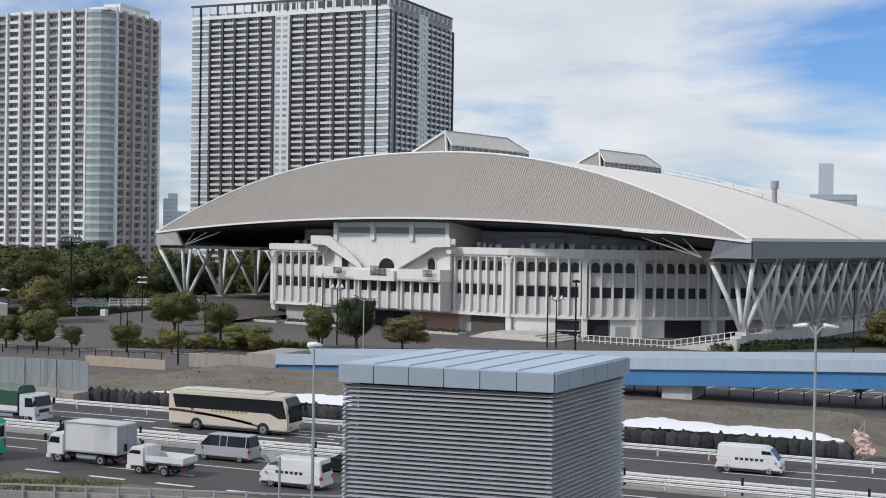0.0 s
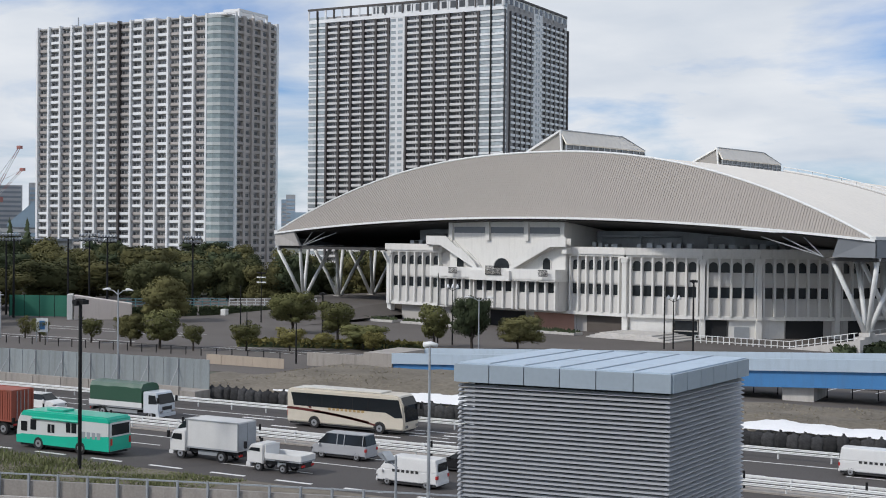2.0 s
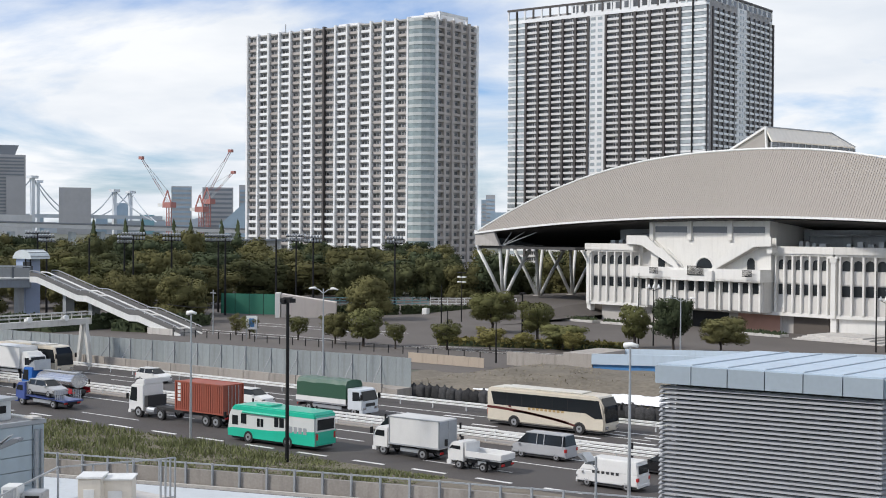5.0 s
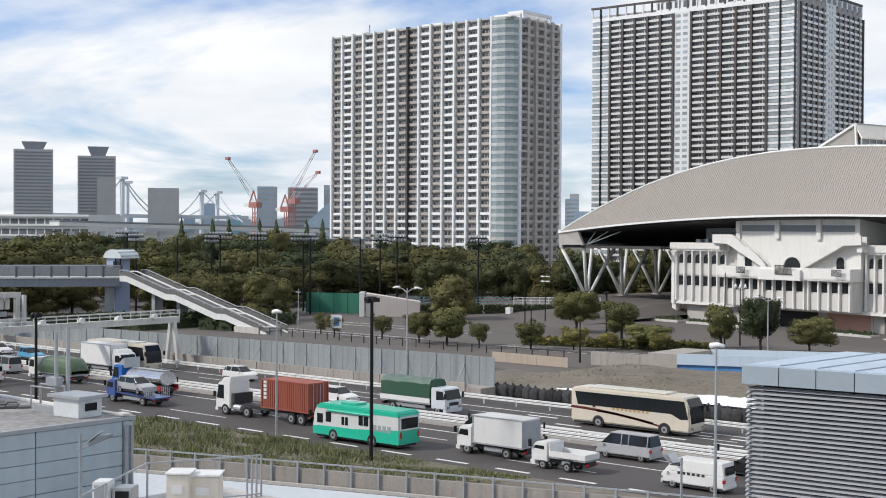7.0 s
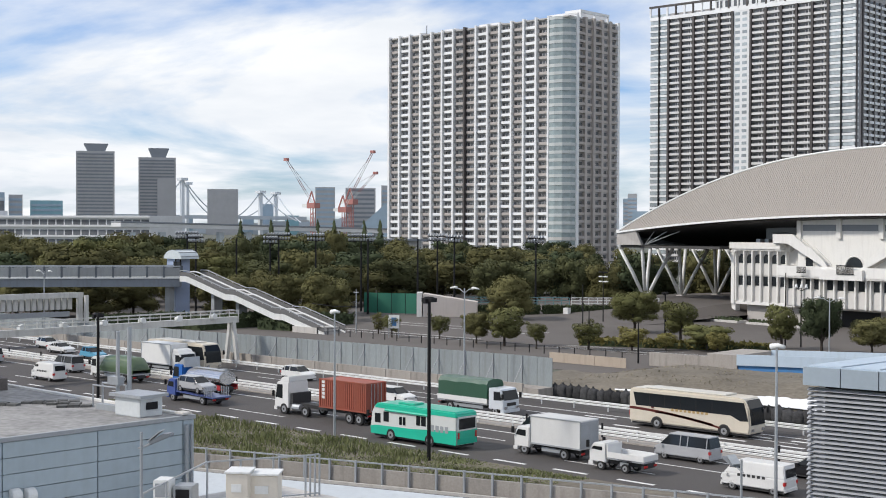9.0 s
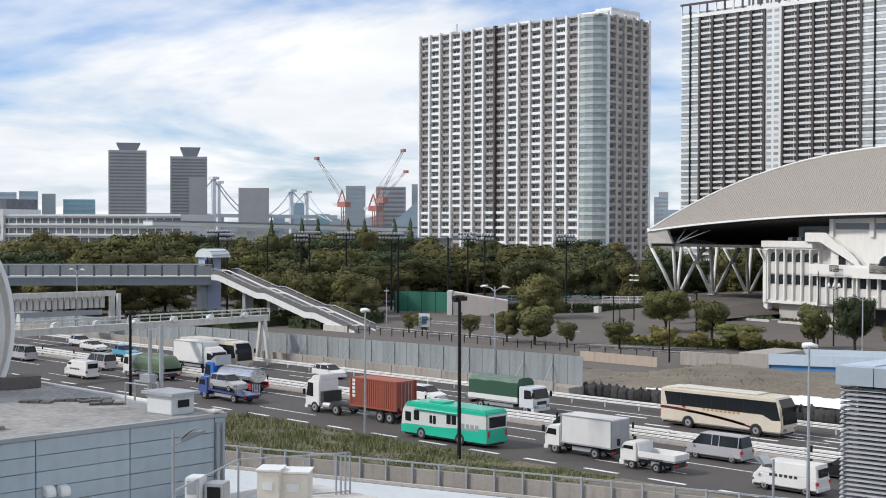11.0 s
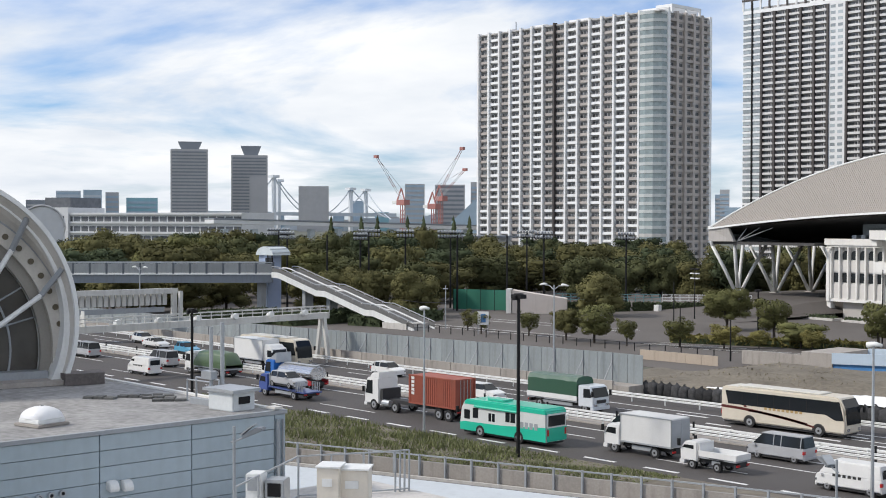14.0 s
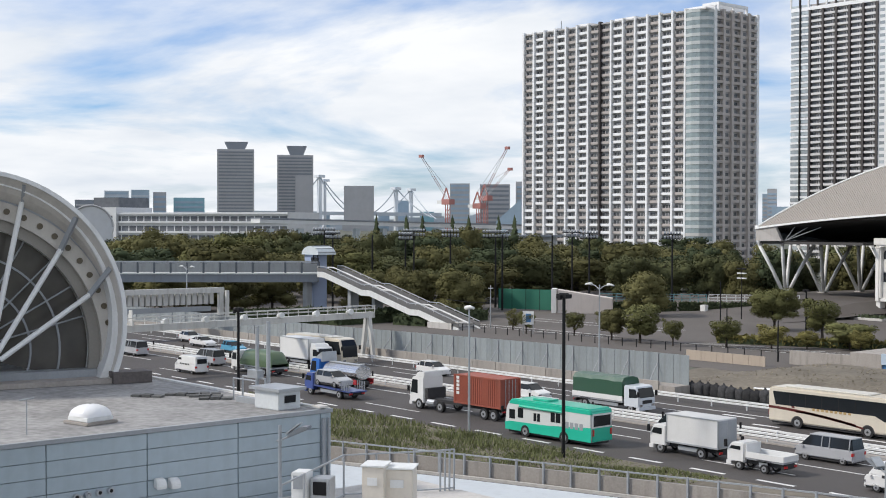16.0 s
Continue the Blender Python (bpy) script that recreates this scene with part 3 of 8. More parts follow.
# local axes: x runs outwards along the end wall's normal towards the viewer, y along the end wall
def arc(r, y0, z0, n=56, low=ROOF_Z - 0.1):
    a0 = math.asin(min(1.0, max(-1.0, (z0 - low) / max(r, 0.01))))
    return [(y0 + r * math.cos(a), max(low, z0 + r * math.sin(a))) for a in (-a0 + (math.pi + 2 * a0) * k / n for k in range(n + 1))]
def hoop(r0, r1, x0, x1, y0=PORT_Y, z0=PORT_Z):
    a, c = arc(r0, y0, z0), arc(r1, y0, z0)
    return Build().sheet([[(x, y, z) for y, z in e] for x, e in ((x0, c), (x1, c), (x1, a), (x0, a), (x0, c))])
part("rim", hoop(RIM_R - 0.2, RIM_R, -0.9, 0.2, RIM_Y, RIM_Z), STEEL_W, arch)
part("shell", hoop(RIM_R - 0.6, RIM_R - 0.22, -24, -0.3, RIM_Y, RIM_Z), STEEL_W, arch)
part("soffit", Build().sheet([[(x, y, z) for y, z in arc(r, yc, zc)] for x, r, yc, zc in ((0.0, RIM_R - 0.2, RIM_Y, RIM_Z), (-0.6, RIM_R - 0.35, RIM_Y - 0.1, RIM_Z - 0.5), (-1.2, PORT_R + 0.42, PORT_Y, PORT_Z))]), ARCH_RING, arch)
part("soffit_joint", hoop(PORT_R + 0.40, PORT_R + 0.48, -1.2, -1.08), STEEL_GREY, arch)
part("ring_beam", hoop(PORT_R - 0.42, PORT_R + 0.42, -1.6, -1.15), ARCH_RING, arch)
part("inner_ring", hoop(PORT_R - 0.95, PORT_R - 0.42, -1.7, -1.45), mat("warm grey glazing strip", (0.26, 0.245, 0.22), 0.3, vary=0.1), arch)
part("glass", hoop(0.05, PORT_R - 0.95, -2.0, -1.95), mat("smoked glass", (0.075, 0.07, 0.062), 0.12, vary=0.4, scale=0.35, fine=0.9), arch)
for k in range(26):
    a = math.pi * (k + 0.5) / 26
    part("port_light", Build().tube([(-1.2, PORT_Y + PORT_R * math.cos(a), PORT_Z + PORT_R * math.sin(a)), (-1.08, PORT_Y + PORT_R * math.cos(a), PORT_Z + PORT_R * math.sin(a))], 0.15, 12), mat("bronze light", (0.10, 0.08, 0.05), 0.3) if k == 0 else bpy.data.materials["bronze light"], arch)
for r in (PORT_R - 2.3, PORT_R - 3.7):
    part("glazing_bar", hoop(r - 0.05, r + 0.05, -1.98, -1.88), STEEL_GREY, arch)
for k in range(1, 12):
    a = math.pi * k / 12
    part("glazing_bar", Build().tube([(-1.9, PORT_Y + 1.2 * math.cos(a), PORT_Z + 1.2 * math.sin(a)), (-1.9, PORT_Y + (PORT_R - 0.9) * math.cos(a), PORT_Z + (PORT_R - 0.9) * math.sin(a))], 0.045, 6), STEEL_GREY, arch)
# struts fan out from the hub to brackets on the rim
for deg, r in ((34.3, 5.95), (57.6, 6.6), (77.7, 8.1), (98, 8.1), (118, 6.9), (142, 6.2)):
    ca, sa = math.cos(radians(deg)), math.sin(radians(deg))
    end = Vector((-0.9, r * ca, HUB_Z + r * sa))
    part("strut", Build().tube([(-0.4, 0.7 * ca, HUB_Z + 0.7 * sa), end], 0.13, 10), STEEL_W, arch)
    out = Vector((0, end.y - RIM_Y, end.z - RIM_Z + 1.0))
    out.normalize()
    tip = Vector((-0.1, RIM_Y + (RIM_R - 0.25) * out.y, RIM_Z + (RIM_R - 0.25) * out.z))
    part("bracket", Build().beam(end - (tip - end) * 0.08, tip, 0.16, 0.24), STEEL_GREY, arch)
part("base_band", Build().box(-2.0, -8.4, ROOF_Z - 0.1, -1.0, 5.3, ROOF_Z + 0.5), STEEL_GREY, arch)
part("sill", Build().box(-1.8, -8.4, ROOF_Z - 0.1, 0.3, 6.1, ROOF_Z + 0.14), CONCRETE, arch)
part("hub", Build().prism([(-1.2, ROOF_Z), (0.3, ROOF_Z), (0.2, HUB_Z), (-0.1, HUB_Z + 0.55), (-0.8, HUB_Z + 0.55), (-1.2, HUB_Z)], -1.0, 0.5, swap=True), STEEL_GREY, arch)
part("sign_panel", Build().box(0.32, -0.6, ROOF_Z + 0.15, 0.38, 0.25, ROOF_Z + 1.3), mat("red panel", (0.5, 0.03, 0.03), 0.5), arch, "red panel")
part("corner_block", Build().box(-0.6, 5.7, ROOF_Z - 0.1, 0.6, 7.6, ROOF_Z + 0.45), mat("dark brown brick", (0.12, 0.105, 0.10), 0.85, vary=0.3, scale=2), arch)


# ---- stadium ----
SO, SR = Vector((-103.4, 215.5, 0)), -12
std = thing("sports_arena", "white precast arena hall under a wide grey curved roof", "arena", SO, SR)
S_MID, S_HALF, BACK = 7.0, 63.6, 175.0
def eave_z(s):
    return 16.5 + 3.25 * (1 - ((s - S_MID) / S_HALF) ** 2)
def vault_z(s):
    t = (s - S_MID) / S_HALF
    return 16.5 + 15.0 * (1 - abs(t) ** (2.5 if t < 0 else 2.05))
def hip_v(s):
    return -4 + 0.6 * max(0, vault_z(s) - eave_z(s))
ROOF_FALL = 4.2
SS = [S_MID + S_HALF * k / 48 for k in range(-48, 49)]
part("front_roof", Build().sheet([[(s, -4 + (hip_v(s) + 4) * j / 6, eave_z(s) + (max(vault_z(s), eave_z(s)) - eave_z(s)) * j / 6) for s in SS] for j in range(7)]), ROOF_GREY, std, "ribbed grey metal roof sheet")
part("main_roof", Build().sheet([[(s, hip_v(s) + (BACK - hip_v(s)) * j / 24, max(vault_z(s), eave_z(s)) - ROOF_FALL * (j / 24) ** 2) for s in SS] for j in range(25)]), ROOF_WHITE, std, "pale cream roof sheet", smooth=True)
ribs = Build()
for k in range(int(2 * S_HALF / 0.46)):
    s = S_MID - S_HALF + 0.46 * k + 0.23
    rise = max(vault_z(s), eave_z(s)) - eave_z(s)
    ribs.beam((s, -4.02, eave_z(s) + 0.01), (s, hip_v(s) - 0.02, eave_z(s) + rise + 0.01), 0.13, 0.09)
tagged(part("roof_rib", ribs, ROOF_GREY, std), kind="stuff")
joint_j = 52.0
part("roof_joint", Build().sheet([[(s, joint_j + d, max(vault_z(s), eave_z(s)) - ROOF_FALL * ((joint_j - hip_v(s)) / (BACK - hip_v(s))) ** 2 + h) for s in SS if s > S_MID + 20] for d, h in ((0.0, -0.1), (0.02, 0.12), (0.9, 0.12), (0.92, -0.1))]), STONE_G, std, "stained roof expansion joint")
part("roof_rim", Build().tube([(s, hip_v(s), max(vault_z(s), eave_z(s)) + 0.05) for s in SS], 0.21, 8), STEEL_W, std)
part("eave", Build().sheet([[(s, v, eave_z(s) + z) for s in SS] for v, z in ((-4.3, 0.1), (-4.35, -0.26), (-3.7, -0.3), (-3.7, 0.1), (-4.3, 0.1))]), STEEL_W, std)
# soffit coloured as deep eave shade
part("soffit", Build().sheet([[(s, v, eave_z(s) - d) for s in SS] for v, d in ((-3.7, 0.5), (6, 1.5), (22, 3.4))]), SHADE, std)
for sx, sg in ((S_MID + S_HALF, 1), (S_MID - S_HALF, -1)):
    part("side_fascia", Build().prism([(-4, 13.9), (BACK, 13.2), (BACK, 16.6), (-4, 16.6)], sx - 0.5 * sg, sx, swap=True), FASCIA, std)
    part("side_eave", Build().prism([(-4.2, 16.5), (BACK, 16.5), (BACK, 17.0), (-4.2, 17.0)], sx - 0.8 * sg, sx + 0.15 * sg, swap=True), STEEL_W, std)
    part("corner_panel", Build().add([(sx, -4.1, 16.6), (sx, -4.1, 13.9), (sx - 6.8 * sg, -3.6, 13.9), (sx - 5.6 * sg, -4.1, 16.7), (sx, -3.5, 16.6), (sx, -3.5, 13.9), (sx - 6.8 * sg, -3, 13.9), (sx - 5.6 * sg, -3.5, 16.7)], [(0, 1, 2, 3), (7, 6, 5, 4), (0, 3, 7, 4), (1, 5, 6, 2), (2, 6, 7, 3), (0, 4, 5, 1)]), FASCIA if sg > 0 else STONE_G, std)
    # side soffit carries the same painted shade
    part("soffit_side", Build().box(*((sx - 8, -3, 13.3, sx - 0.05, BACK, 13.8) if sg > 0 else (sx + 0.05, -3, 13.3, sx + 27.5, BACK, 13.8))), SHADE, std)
    # each foot carries four columns that fan out to the corners of a square
    for k in range(16):
        v = 2 + 10.5 * k
        foot = Vector((S_MID + (60 if sg > 0 else -61.4), v, 2.5 if sg > 0 else 3.0))
        for ds, dv in ((-3.4, -4.2), (3.1, -4.2), (3.1, 4.3), (-3.4, 4.3)):
            head = foot + Vector((ds * sg, dv, 0))
            head.z = 12.9
            spread = Vector((ds * sg, dv, 0)).normalized() * 0.35
            part("raking_column", Build().tube([foot + spread, (foot + head) / 2, head], 0.36, 10), STEEL_W, std, smooth=True)
            part("column_head", Build().tube([head - Vector((0, 0, 0.25)), head + Vector((0, 0, 0.95))], 0.3, 8, 0.62), STEEL_W if dv < 0 and k == 0 else STEEL_GREY, std)
        part("column_foot", Build().box(foot.x - 0.9, v - 0.9, -0.1, foot.x + 0.9, v + 0.9, foot.z + 0.1), CONCRETE_L, std, bevel=0.06)
for s0, sg in ((62, 1), (-50, -1)):
    for d in (0, 3.5, 7):
        part("truss_bar", Build().tube([(s0, -2.5, 13.9), (s0 - sg * (3 + d), -2.8, eave_z(s0) - 0.5)], 0.09, 8), STEEL_GREY, std)

# hall body
# the wing bends back in four facets: start, turn in degrees, length, window bays
FACETS = ((26.0, 0.0, 18, 12.84, 6), (38.21, 3.97, 32, 9.13, 4), (45.96, 8.81, 46, 13.25, 6), (55.16, 18.34, 62, 12.0, 5))
SIDE_S, SIDE_V = 60.8, 28.9


def wing(inset):
    """The plan of the wing behind its facets, set back by some metres."""
    pts = [(15.0, inset)] + [(x + inset * 0.25, y + inset) for x, y, _, _, _ in FACETS] + [(SIDE_S - inset, SIDE_V + inset * 0.3), (SIDE_S - inset, 120), (15.0, 120)]
    return Build(), pts


def on_facet(name, k, build, material, label="", bevel=0.0):
    x, y, turn, _, _ = FACETS[k]
    ob = part(name, build, material, std, label, bevel)
    ob.matrix_basis = pose(x, y, 0, 0, 0, turn)
    return ob


for inset, z0, z1, name, m in ((1.5, -0.1, 3.4, "ground_storey", STONE_G), (2.2, 3.4, 14.1, "hall_core", STONE_G), (7.5, 14.1, 17.5, "shaded_storey", STEEL_GREY)):
    b, pts = wing(inset)
    part(name, b.slab(pts, z0, z1), m, std)
part("ground_storey", Build().box(-26, 1.3, -0.1, 15, 60, 3.4), STONE_G, std)
part("wall_core", Build().box(-28.4, 0.45, 3.4, 26.0, 4.0, 14.2), STONE_S, std)
part("hall_core", Build().box(-27, 4.0, 3.4, 15, 120, 14.1), STONE_G, std)
for k, (x, y, turn, length, n) in enumerate(FACETS):
    on_facet("wall_core", k, Build().box(0.0, 0.45, 3.4, length + 0.1, 1.9, 14.2), STONE_S)
    on_facet("cornice", k, Build().box(-0.1, -0.6, 13.45, length + 0.1, 0.6, 14.7).box(0.0, -0.35, 13.1, length, 0.55, 13.45), STONE_W, bevel=0.04)
    on_facet("belt", k, Build().box(0.0, -0.1, 3.0, length, 0.5, 3.6), STONE_W)
part("upper_storey", Build().box(-12.0, -1.0, 8.9, 14.2, 30, 19.3), STONE_W, std)
for s0 in (-10.9, -2.3, 6.5):
    # grey band in a darker tone that includes the shadows on it
    part("upper_band", Build().box(s0, -1.08, 16.9, s0 + 7.4, -0.98, 18.0), FASCIA, std)
for s in (-12.0, -3.3, 5.5, 13.3):
    part("pilaster", Build().box(s, -1.45, 14.0 if abs(s) > 10 else 15.6, s + 0.9, -0.95, 19.2), STONE_W, std)
part("shaded_storey", Build().box(-26, 6.5, 14.2, -15.4, 40, 17.5), STEEL_GREY, std)
rng = random.Random(8)
for k in range(26):
    a, h = rng.uniform(0.7, 1.3), 14.6 + rng.uniform(0.5, 1.0)
    box = Build().box(0, 3.0, 14.2, a, 4.4, h)
    if k < 8:
        s = 17 + 1.3 * k if k < 4 else -25.5 + 2.2 * (k - 4)
        part("roof_plant", box, STEEL_G, std).matrix_basis = pose(s, 0, 0)
    else:
        f, u = (k - 8) // 6, 1.0 + 1.7 * ((k - 8) % 6)
        x, y, turn, _, _ = FACETS[f]
        part("roof_plant", box, STEEL_G, std).matrix_basis = pose(x + u * math.cos(radians(turn)), y + u * math.sin(radians(turn)), 0, 0, 0, turn)
for s0, s1 in ((17, 25), (-24, -16)):
    part("pipe_rack", Build().tube([(s0, 6, 14.2), (s0, 6, 16.5), (s1, 6, 16.5), (s1, 6, 14.2)], 0.2, 8), STEEL_GREY, std)
for k in range(3):
    on_facet("pipe_rack", k, Build().tube([(1, 6, 14.2), (1, 6, 16.6), (8, 6, 16.6), (8, 6, 14.2)], 0.2, 8), STEEL_GREY)
for s0, s1 in ((-28.9, -14.2), (12.2, 26.0)):
    part("cornice", Build().box(s0, -0.6, 13.45, s1, 0.6, 14.7).box(s0 + 0.3, -0.35, 13.1, s1 - 0.3, 0.55, 13.45), STONE_W, std, bevel=0.05)
part("belt", Build().box(-28.6, -0.1, 3.0, 26.0, 0.5, 3.6), STONE_W, std)


def arched_pane(w, h):
    return [(-w / 2, 0), (w / 2, 0)] + [(w / 2 * math.cos(a), h - w / 2 + w / 2 * math.sin(a)) for a in (math.pi * k / 8 for k in range(9))]


def bay(s0, s1, n, front=0.0, arched=True, z0=3.6, z1=13.1, facet=None):
    """A stretch of facade: ribs, two rows of windows, spandrels."""
    w = (s1 - s0) / n
    rib = Build().box(-0.17, front - 0.28, z0, 0.17, front + 0.5, z1).mesh("rib", STONE_W, 0.03)
    low = Build().box(-w / 2 + 0.24, front + 0.40, 6.6, w / 2 - 0.24, front + 0.44, 8.35).mesh("window", GLASS_D)
    top = Build().prism([(x, z + 10.8) for x, z in arched_pane(w - 0.5, 1.7)], front + 0.40, front + 0.44).mesh("window", GLASS_D)
    span = Build().box(-w / 2 + 0.2, front + 0.2, 3.6, w / 2 - 0.2, front + 0.44, 6.35).mesh("spandrel", STONE_S)
    span2 = Build().box(-w / 2 + 0.2, front + 0.25, 8.55, w / 2 - 0.2, front + 0.44, 10.65).mesh("spandrel", STONE_S)
    x, y, turn = FACETS[facet][:3] if facet is not None else (0, 0, 0)
    ca, sa = math.cos(radians(turn)), math.sin(radians(turn))

    def put(name, mesh, u):
        twin(name, mesh, std, x + u * ca, y + u * sa, 0, turn)

    for k in range(n + 1):
        put("rib", rib, s0 + w * k)
    for k in range(n):
        u = s0 + w * (k + 0.5)
        put("window", low, u)
        put("spandrel", span, u)
        if arched:
            put("window", top, u)
            put("spandrel", span2, u)


bay(-27.6, -15.4, 6)
bay(14.6, 24.6, 6)
for k, (u0, u1) in enumerate(((0.74, 12.02), (0.8, 8.48), (0.69, 12.06), (0.8, 11.4))):
    bay(u0, u1, FACETS[k][4], facet=k)
pier = {"pilaster": Build().box(-0.42, -0.42, 3.0, 0.42, 0.5, 13.1).mesh("pilaster", STONE_W, 0.05),
        "capital": Build().box(-0.62, -0.55, 12.1, 0.62, 0.5, 12.75).box(-0.9, -0.58, 12.75, 0.9, 0.5, 13.1).mesh("capital", STONE_W, 0.1),
        "pilaster_foot": Build().box(-0.5, -0.1, -0.1, 0.5, 1.2, 3.1).mesh("pilaster_foot", STONE_W, 0.05)}
for x, y, turn in ((-28.2, 0.0, 0), (25.7, 0.02, 9), (38.21, 3.97, 25), (45.96, 8.81, 39), (55.16, 18.34, 54)):
    for name, me in pier.items():
        twin(name, me, std, x, y, 0, turn)
for k in range(22):
    for z0, z1 in ((6.5, 8.4), (9.9, 11.9)):
        part("side_window", Build().box(SIDE_S - 2.3, 31 + 4 * k, z0, SIDE_S - 2.14, 33.8 + 4 * k, z1), GLASS_D, std)
# projecting centre with stairs
part("centre_block", Build().box(-13.6, -2.6, 3.4, 13.9, 1.0, 8.6), STONE_S, std)
for s0, s1 in ((-13.0, -5.3), (-4.4, 4.4), (5.3, 13.6)):
    bay(s0, s1, 4, front=-3.05, arched=False, z0=3.5, z1=8.7)
part("balcony_wall", Build().box(-14.2, -4.0, 8.7, 14.2, -3.7, 10.7).box(-14.2, -4.0, 8.6, 14.2, 0.4, 8.9).box(-14.2, -3.7, 8.9, -13.9, 0.4, 10.7).box(13.9, -3.7, 8.9, 14.2, 0.4, 10.7), STONE_W, std)
part("balcony_wall", Build().box(-4.4, -4.6, 8.5, 4.6, -4.0, 10.3), STONE_W, std)
for s, w, h in ((-9.4, 1.6, 2.9), (0.3, 3.6, 2.7), (10.2, 1.6, 2.9)):
    part("arched_opening", Build().prism([(x + s, z + 9.7) for x, z in arched_pane(w, h)], -1.06, -0.99), GLASS_D, std)
    part("arch_surround", Build().tube([(x + s, -1.06, z + 9.7) for x, z in arched_pane(w + 0.3, h + 0.15)[1:]], 0.12, 6), STONE_W, std)
for s, w, z1 in ((-8.2, 1.9, 10.6), (1.2, 3.6, 11.1), (12.0, 1.9, 10.6)):
    rail = Build().box(s - w / 2, -4.78, z1 - 0.08, s + w / 2, -4.66, z1).box(s - w / 2, -4.78, 9.5, s + w / 2, -4.66, 9.6)
    for k in range(int(w / 0.19) + 1):
        rail.box(s - w / 2 + 0.19 * k, -4.75, 9.5, s - w / 2 + 0.19 * k + 0.07, -4.69, z1)
    part("grille", rail, STEEL_D, std, "dark iron railing")
for sg, c in ((-1, -0.8), (1, -0.2)):
    prof = [(c + sg * 4.0, 10.5), (c + sg * 12.2, 14.6), (c + sg * 15.6, 14.7), (c + sg * 15.6, 16.3), (c + sg * 11.0, 16.3), (c + sg * 8.0, 14.2), (c + sg * 7.0, 14.0), (c + sg * 4.0, 11.6), (c + sg * 3.4, 10.7)]
    part("stair", Build().prism(prof, -2.75, -2.5), STONE_W, std)
    part("stair_rail", Build().prism([(x, z - 0.2) for x, z in prof], -1.25, -1.04), STONE_W, std)
    part("stair_flight", Build().prism([(c + sg * 4, 10.4), (c + sg * 12.2, 14.5), (c + sg * 15.6, 14.5), (c + sg * 15.6, 14.8), (c + sg * 12, 14.8), (c + sg * 4, 10.8)], -2.5, -1.25), CONCRETE_L, std)
    part("stair_post", Build().box(c + sg * 14.9 - 0.5, -2.2, 13.5, c + sg * 14.9 + 0.5, 0.4, 14.6), STONE_W, std)
# ground storey openings
for s0, s1, m in ((17.3, 24.2, mat("brown entrance recess", (0.10, 0.085, 0.075), 0.8)), (6, 14.6, mat("terracotta wall", (0.42, 0.24, 0.19), 0.8)), (-4, 4, DARK_IN), (-12, -5, STEEL_GREY)):
    part("entrance", Build().box(s0, 1.22, 0, s1, 1.5, 2.9), m, std)
# the near-black panels paint the gloom of open doorways
for k, u0, u1, m in ((0, 0.5, 7.8, STONE_W), (0, 8.1, 12.0, GLASS_D), (1, 0.5, 4.0, DARK_IN), (1, 4.3, 8.9, STONE_W), (2, 0.3, 4.5, STONE_W), (2, 4.8, 11.1, DARK_IN), (3, 0.4, 6.0, DARK_IN)):
    on_facet("entrance", k, Build().box(u0, 0.5, 0, u1, 1.3, 2.95), m)
on_facet("sign_frame", 0, Build().box(7.95, 0.36, 0.9, 12.1, 0.46, 1.1).box(7.95, 0.36, 2.7, 12.1, 0.46, 2.9).box(7.95, 0.36, 1.1, 8.1, 0.46, 2.7).box(11.95, 0.36, 1.1, 12.1, 0.46, 2.7), STONE_G)
on_facet("side_door", 1, Build().box(5.2, 0.4, 0, 7.6, 0.5, 1.9), STEEL_G, "grey steel door")
for s0, s1 in ((-32, -20), (-18, -2), (10, 21)):
    bed = thing("plant_bed", "low white kerbed bed of dark shrubs", "planter", SO + Vector((0, 0, 0)), SR)
    part("kerb", Build().box(s0, -8.0, 0, s1, -5.4, 0.45), CONCRETE_L, bed, bevel=0.04)
    shrubs = Build()
    for k in range(int((s1 - s0) * 9)):
        x, y = rng.uniform(s0 + 0.2, s1 - 0.2), rng.uniform(-7.8, -5.6)
        shrubs.tube([(x, y, 0.4), (x + rng.uniform(-0.1, 0.1), y, 0.75 + rng.uniform(0, 0.3))], 0.28, 5, 0.05)
    tagged(part("shrub", shrubs, LEAF[4], bed), kind="stuff")
step = thing("entrance_steps", "broad white stone entrance steps", "steps", SO, SR)
for k in range(4):
    part("step", Build().box(24 + 0.5 * k, -9 + 0.6 * k, 0.0, 40 - 1.5 * k, 1.0, 0.2 + 0.2 * k), CONCRETE_L, step)
fence = thing("forecourt_rail", "pale steel railing rising along the arena ramp", "railing", SO, SR)
def ramp_rise(s):
    return max(0.0, (s - 58) * 0.18)
for k in range(27):
    s = 42 + 1.0 * k
    part("post", Build().beam((s, -5, ramp_rise(s)), (s, -5, ramp_rise(s) + 1.2), 0.12), STEEL_W, fence)
for z in (0.35, 1.15):
    part("rail_beam", Build().beam((42, -5, z), (58, -5, z), 0.1).beam((58, -5, z), (68.5, -5, z + 1.89), 0.1), STEEL_W, fence)
part("ramp", Build().prism([(57, 0), (69, 0), (69, 2.0), (58, 0.05)], -5.2, -1.0), CONCRETE_L, fence)
part("kerb_wall", Build().box(66.4, -1.0, -0.1, 67.9, 75, 2.1), CONCRETE_L, fence)
for k in range(18):
    part("wall_post", Build().beam((67.8, 1 + 4 * k, 2.1), (67.8, 1 + 4 * k, 3.0), 0.09), STEEL_W, fence)
part("wall_rail", Build().beam((67.8, 0, 3.0), (67.8, 72, 3.0), 0.08), STEEL_W, fence)
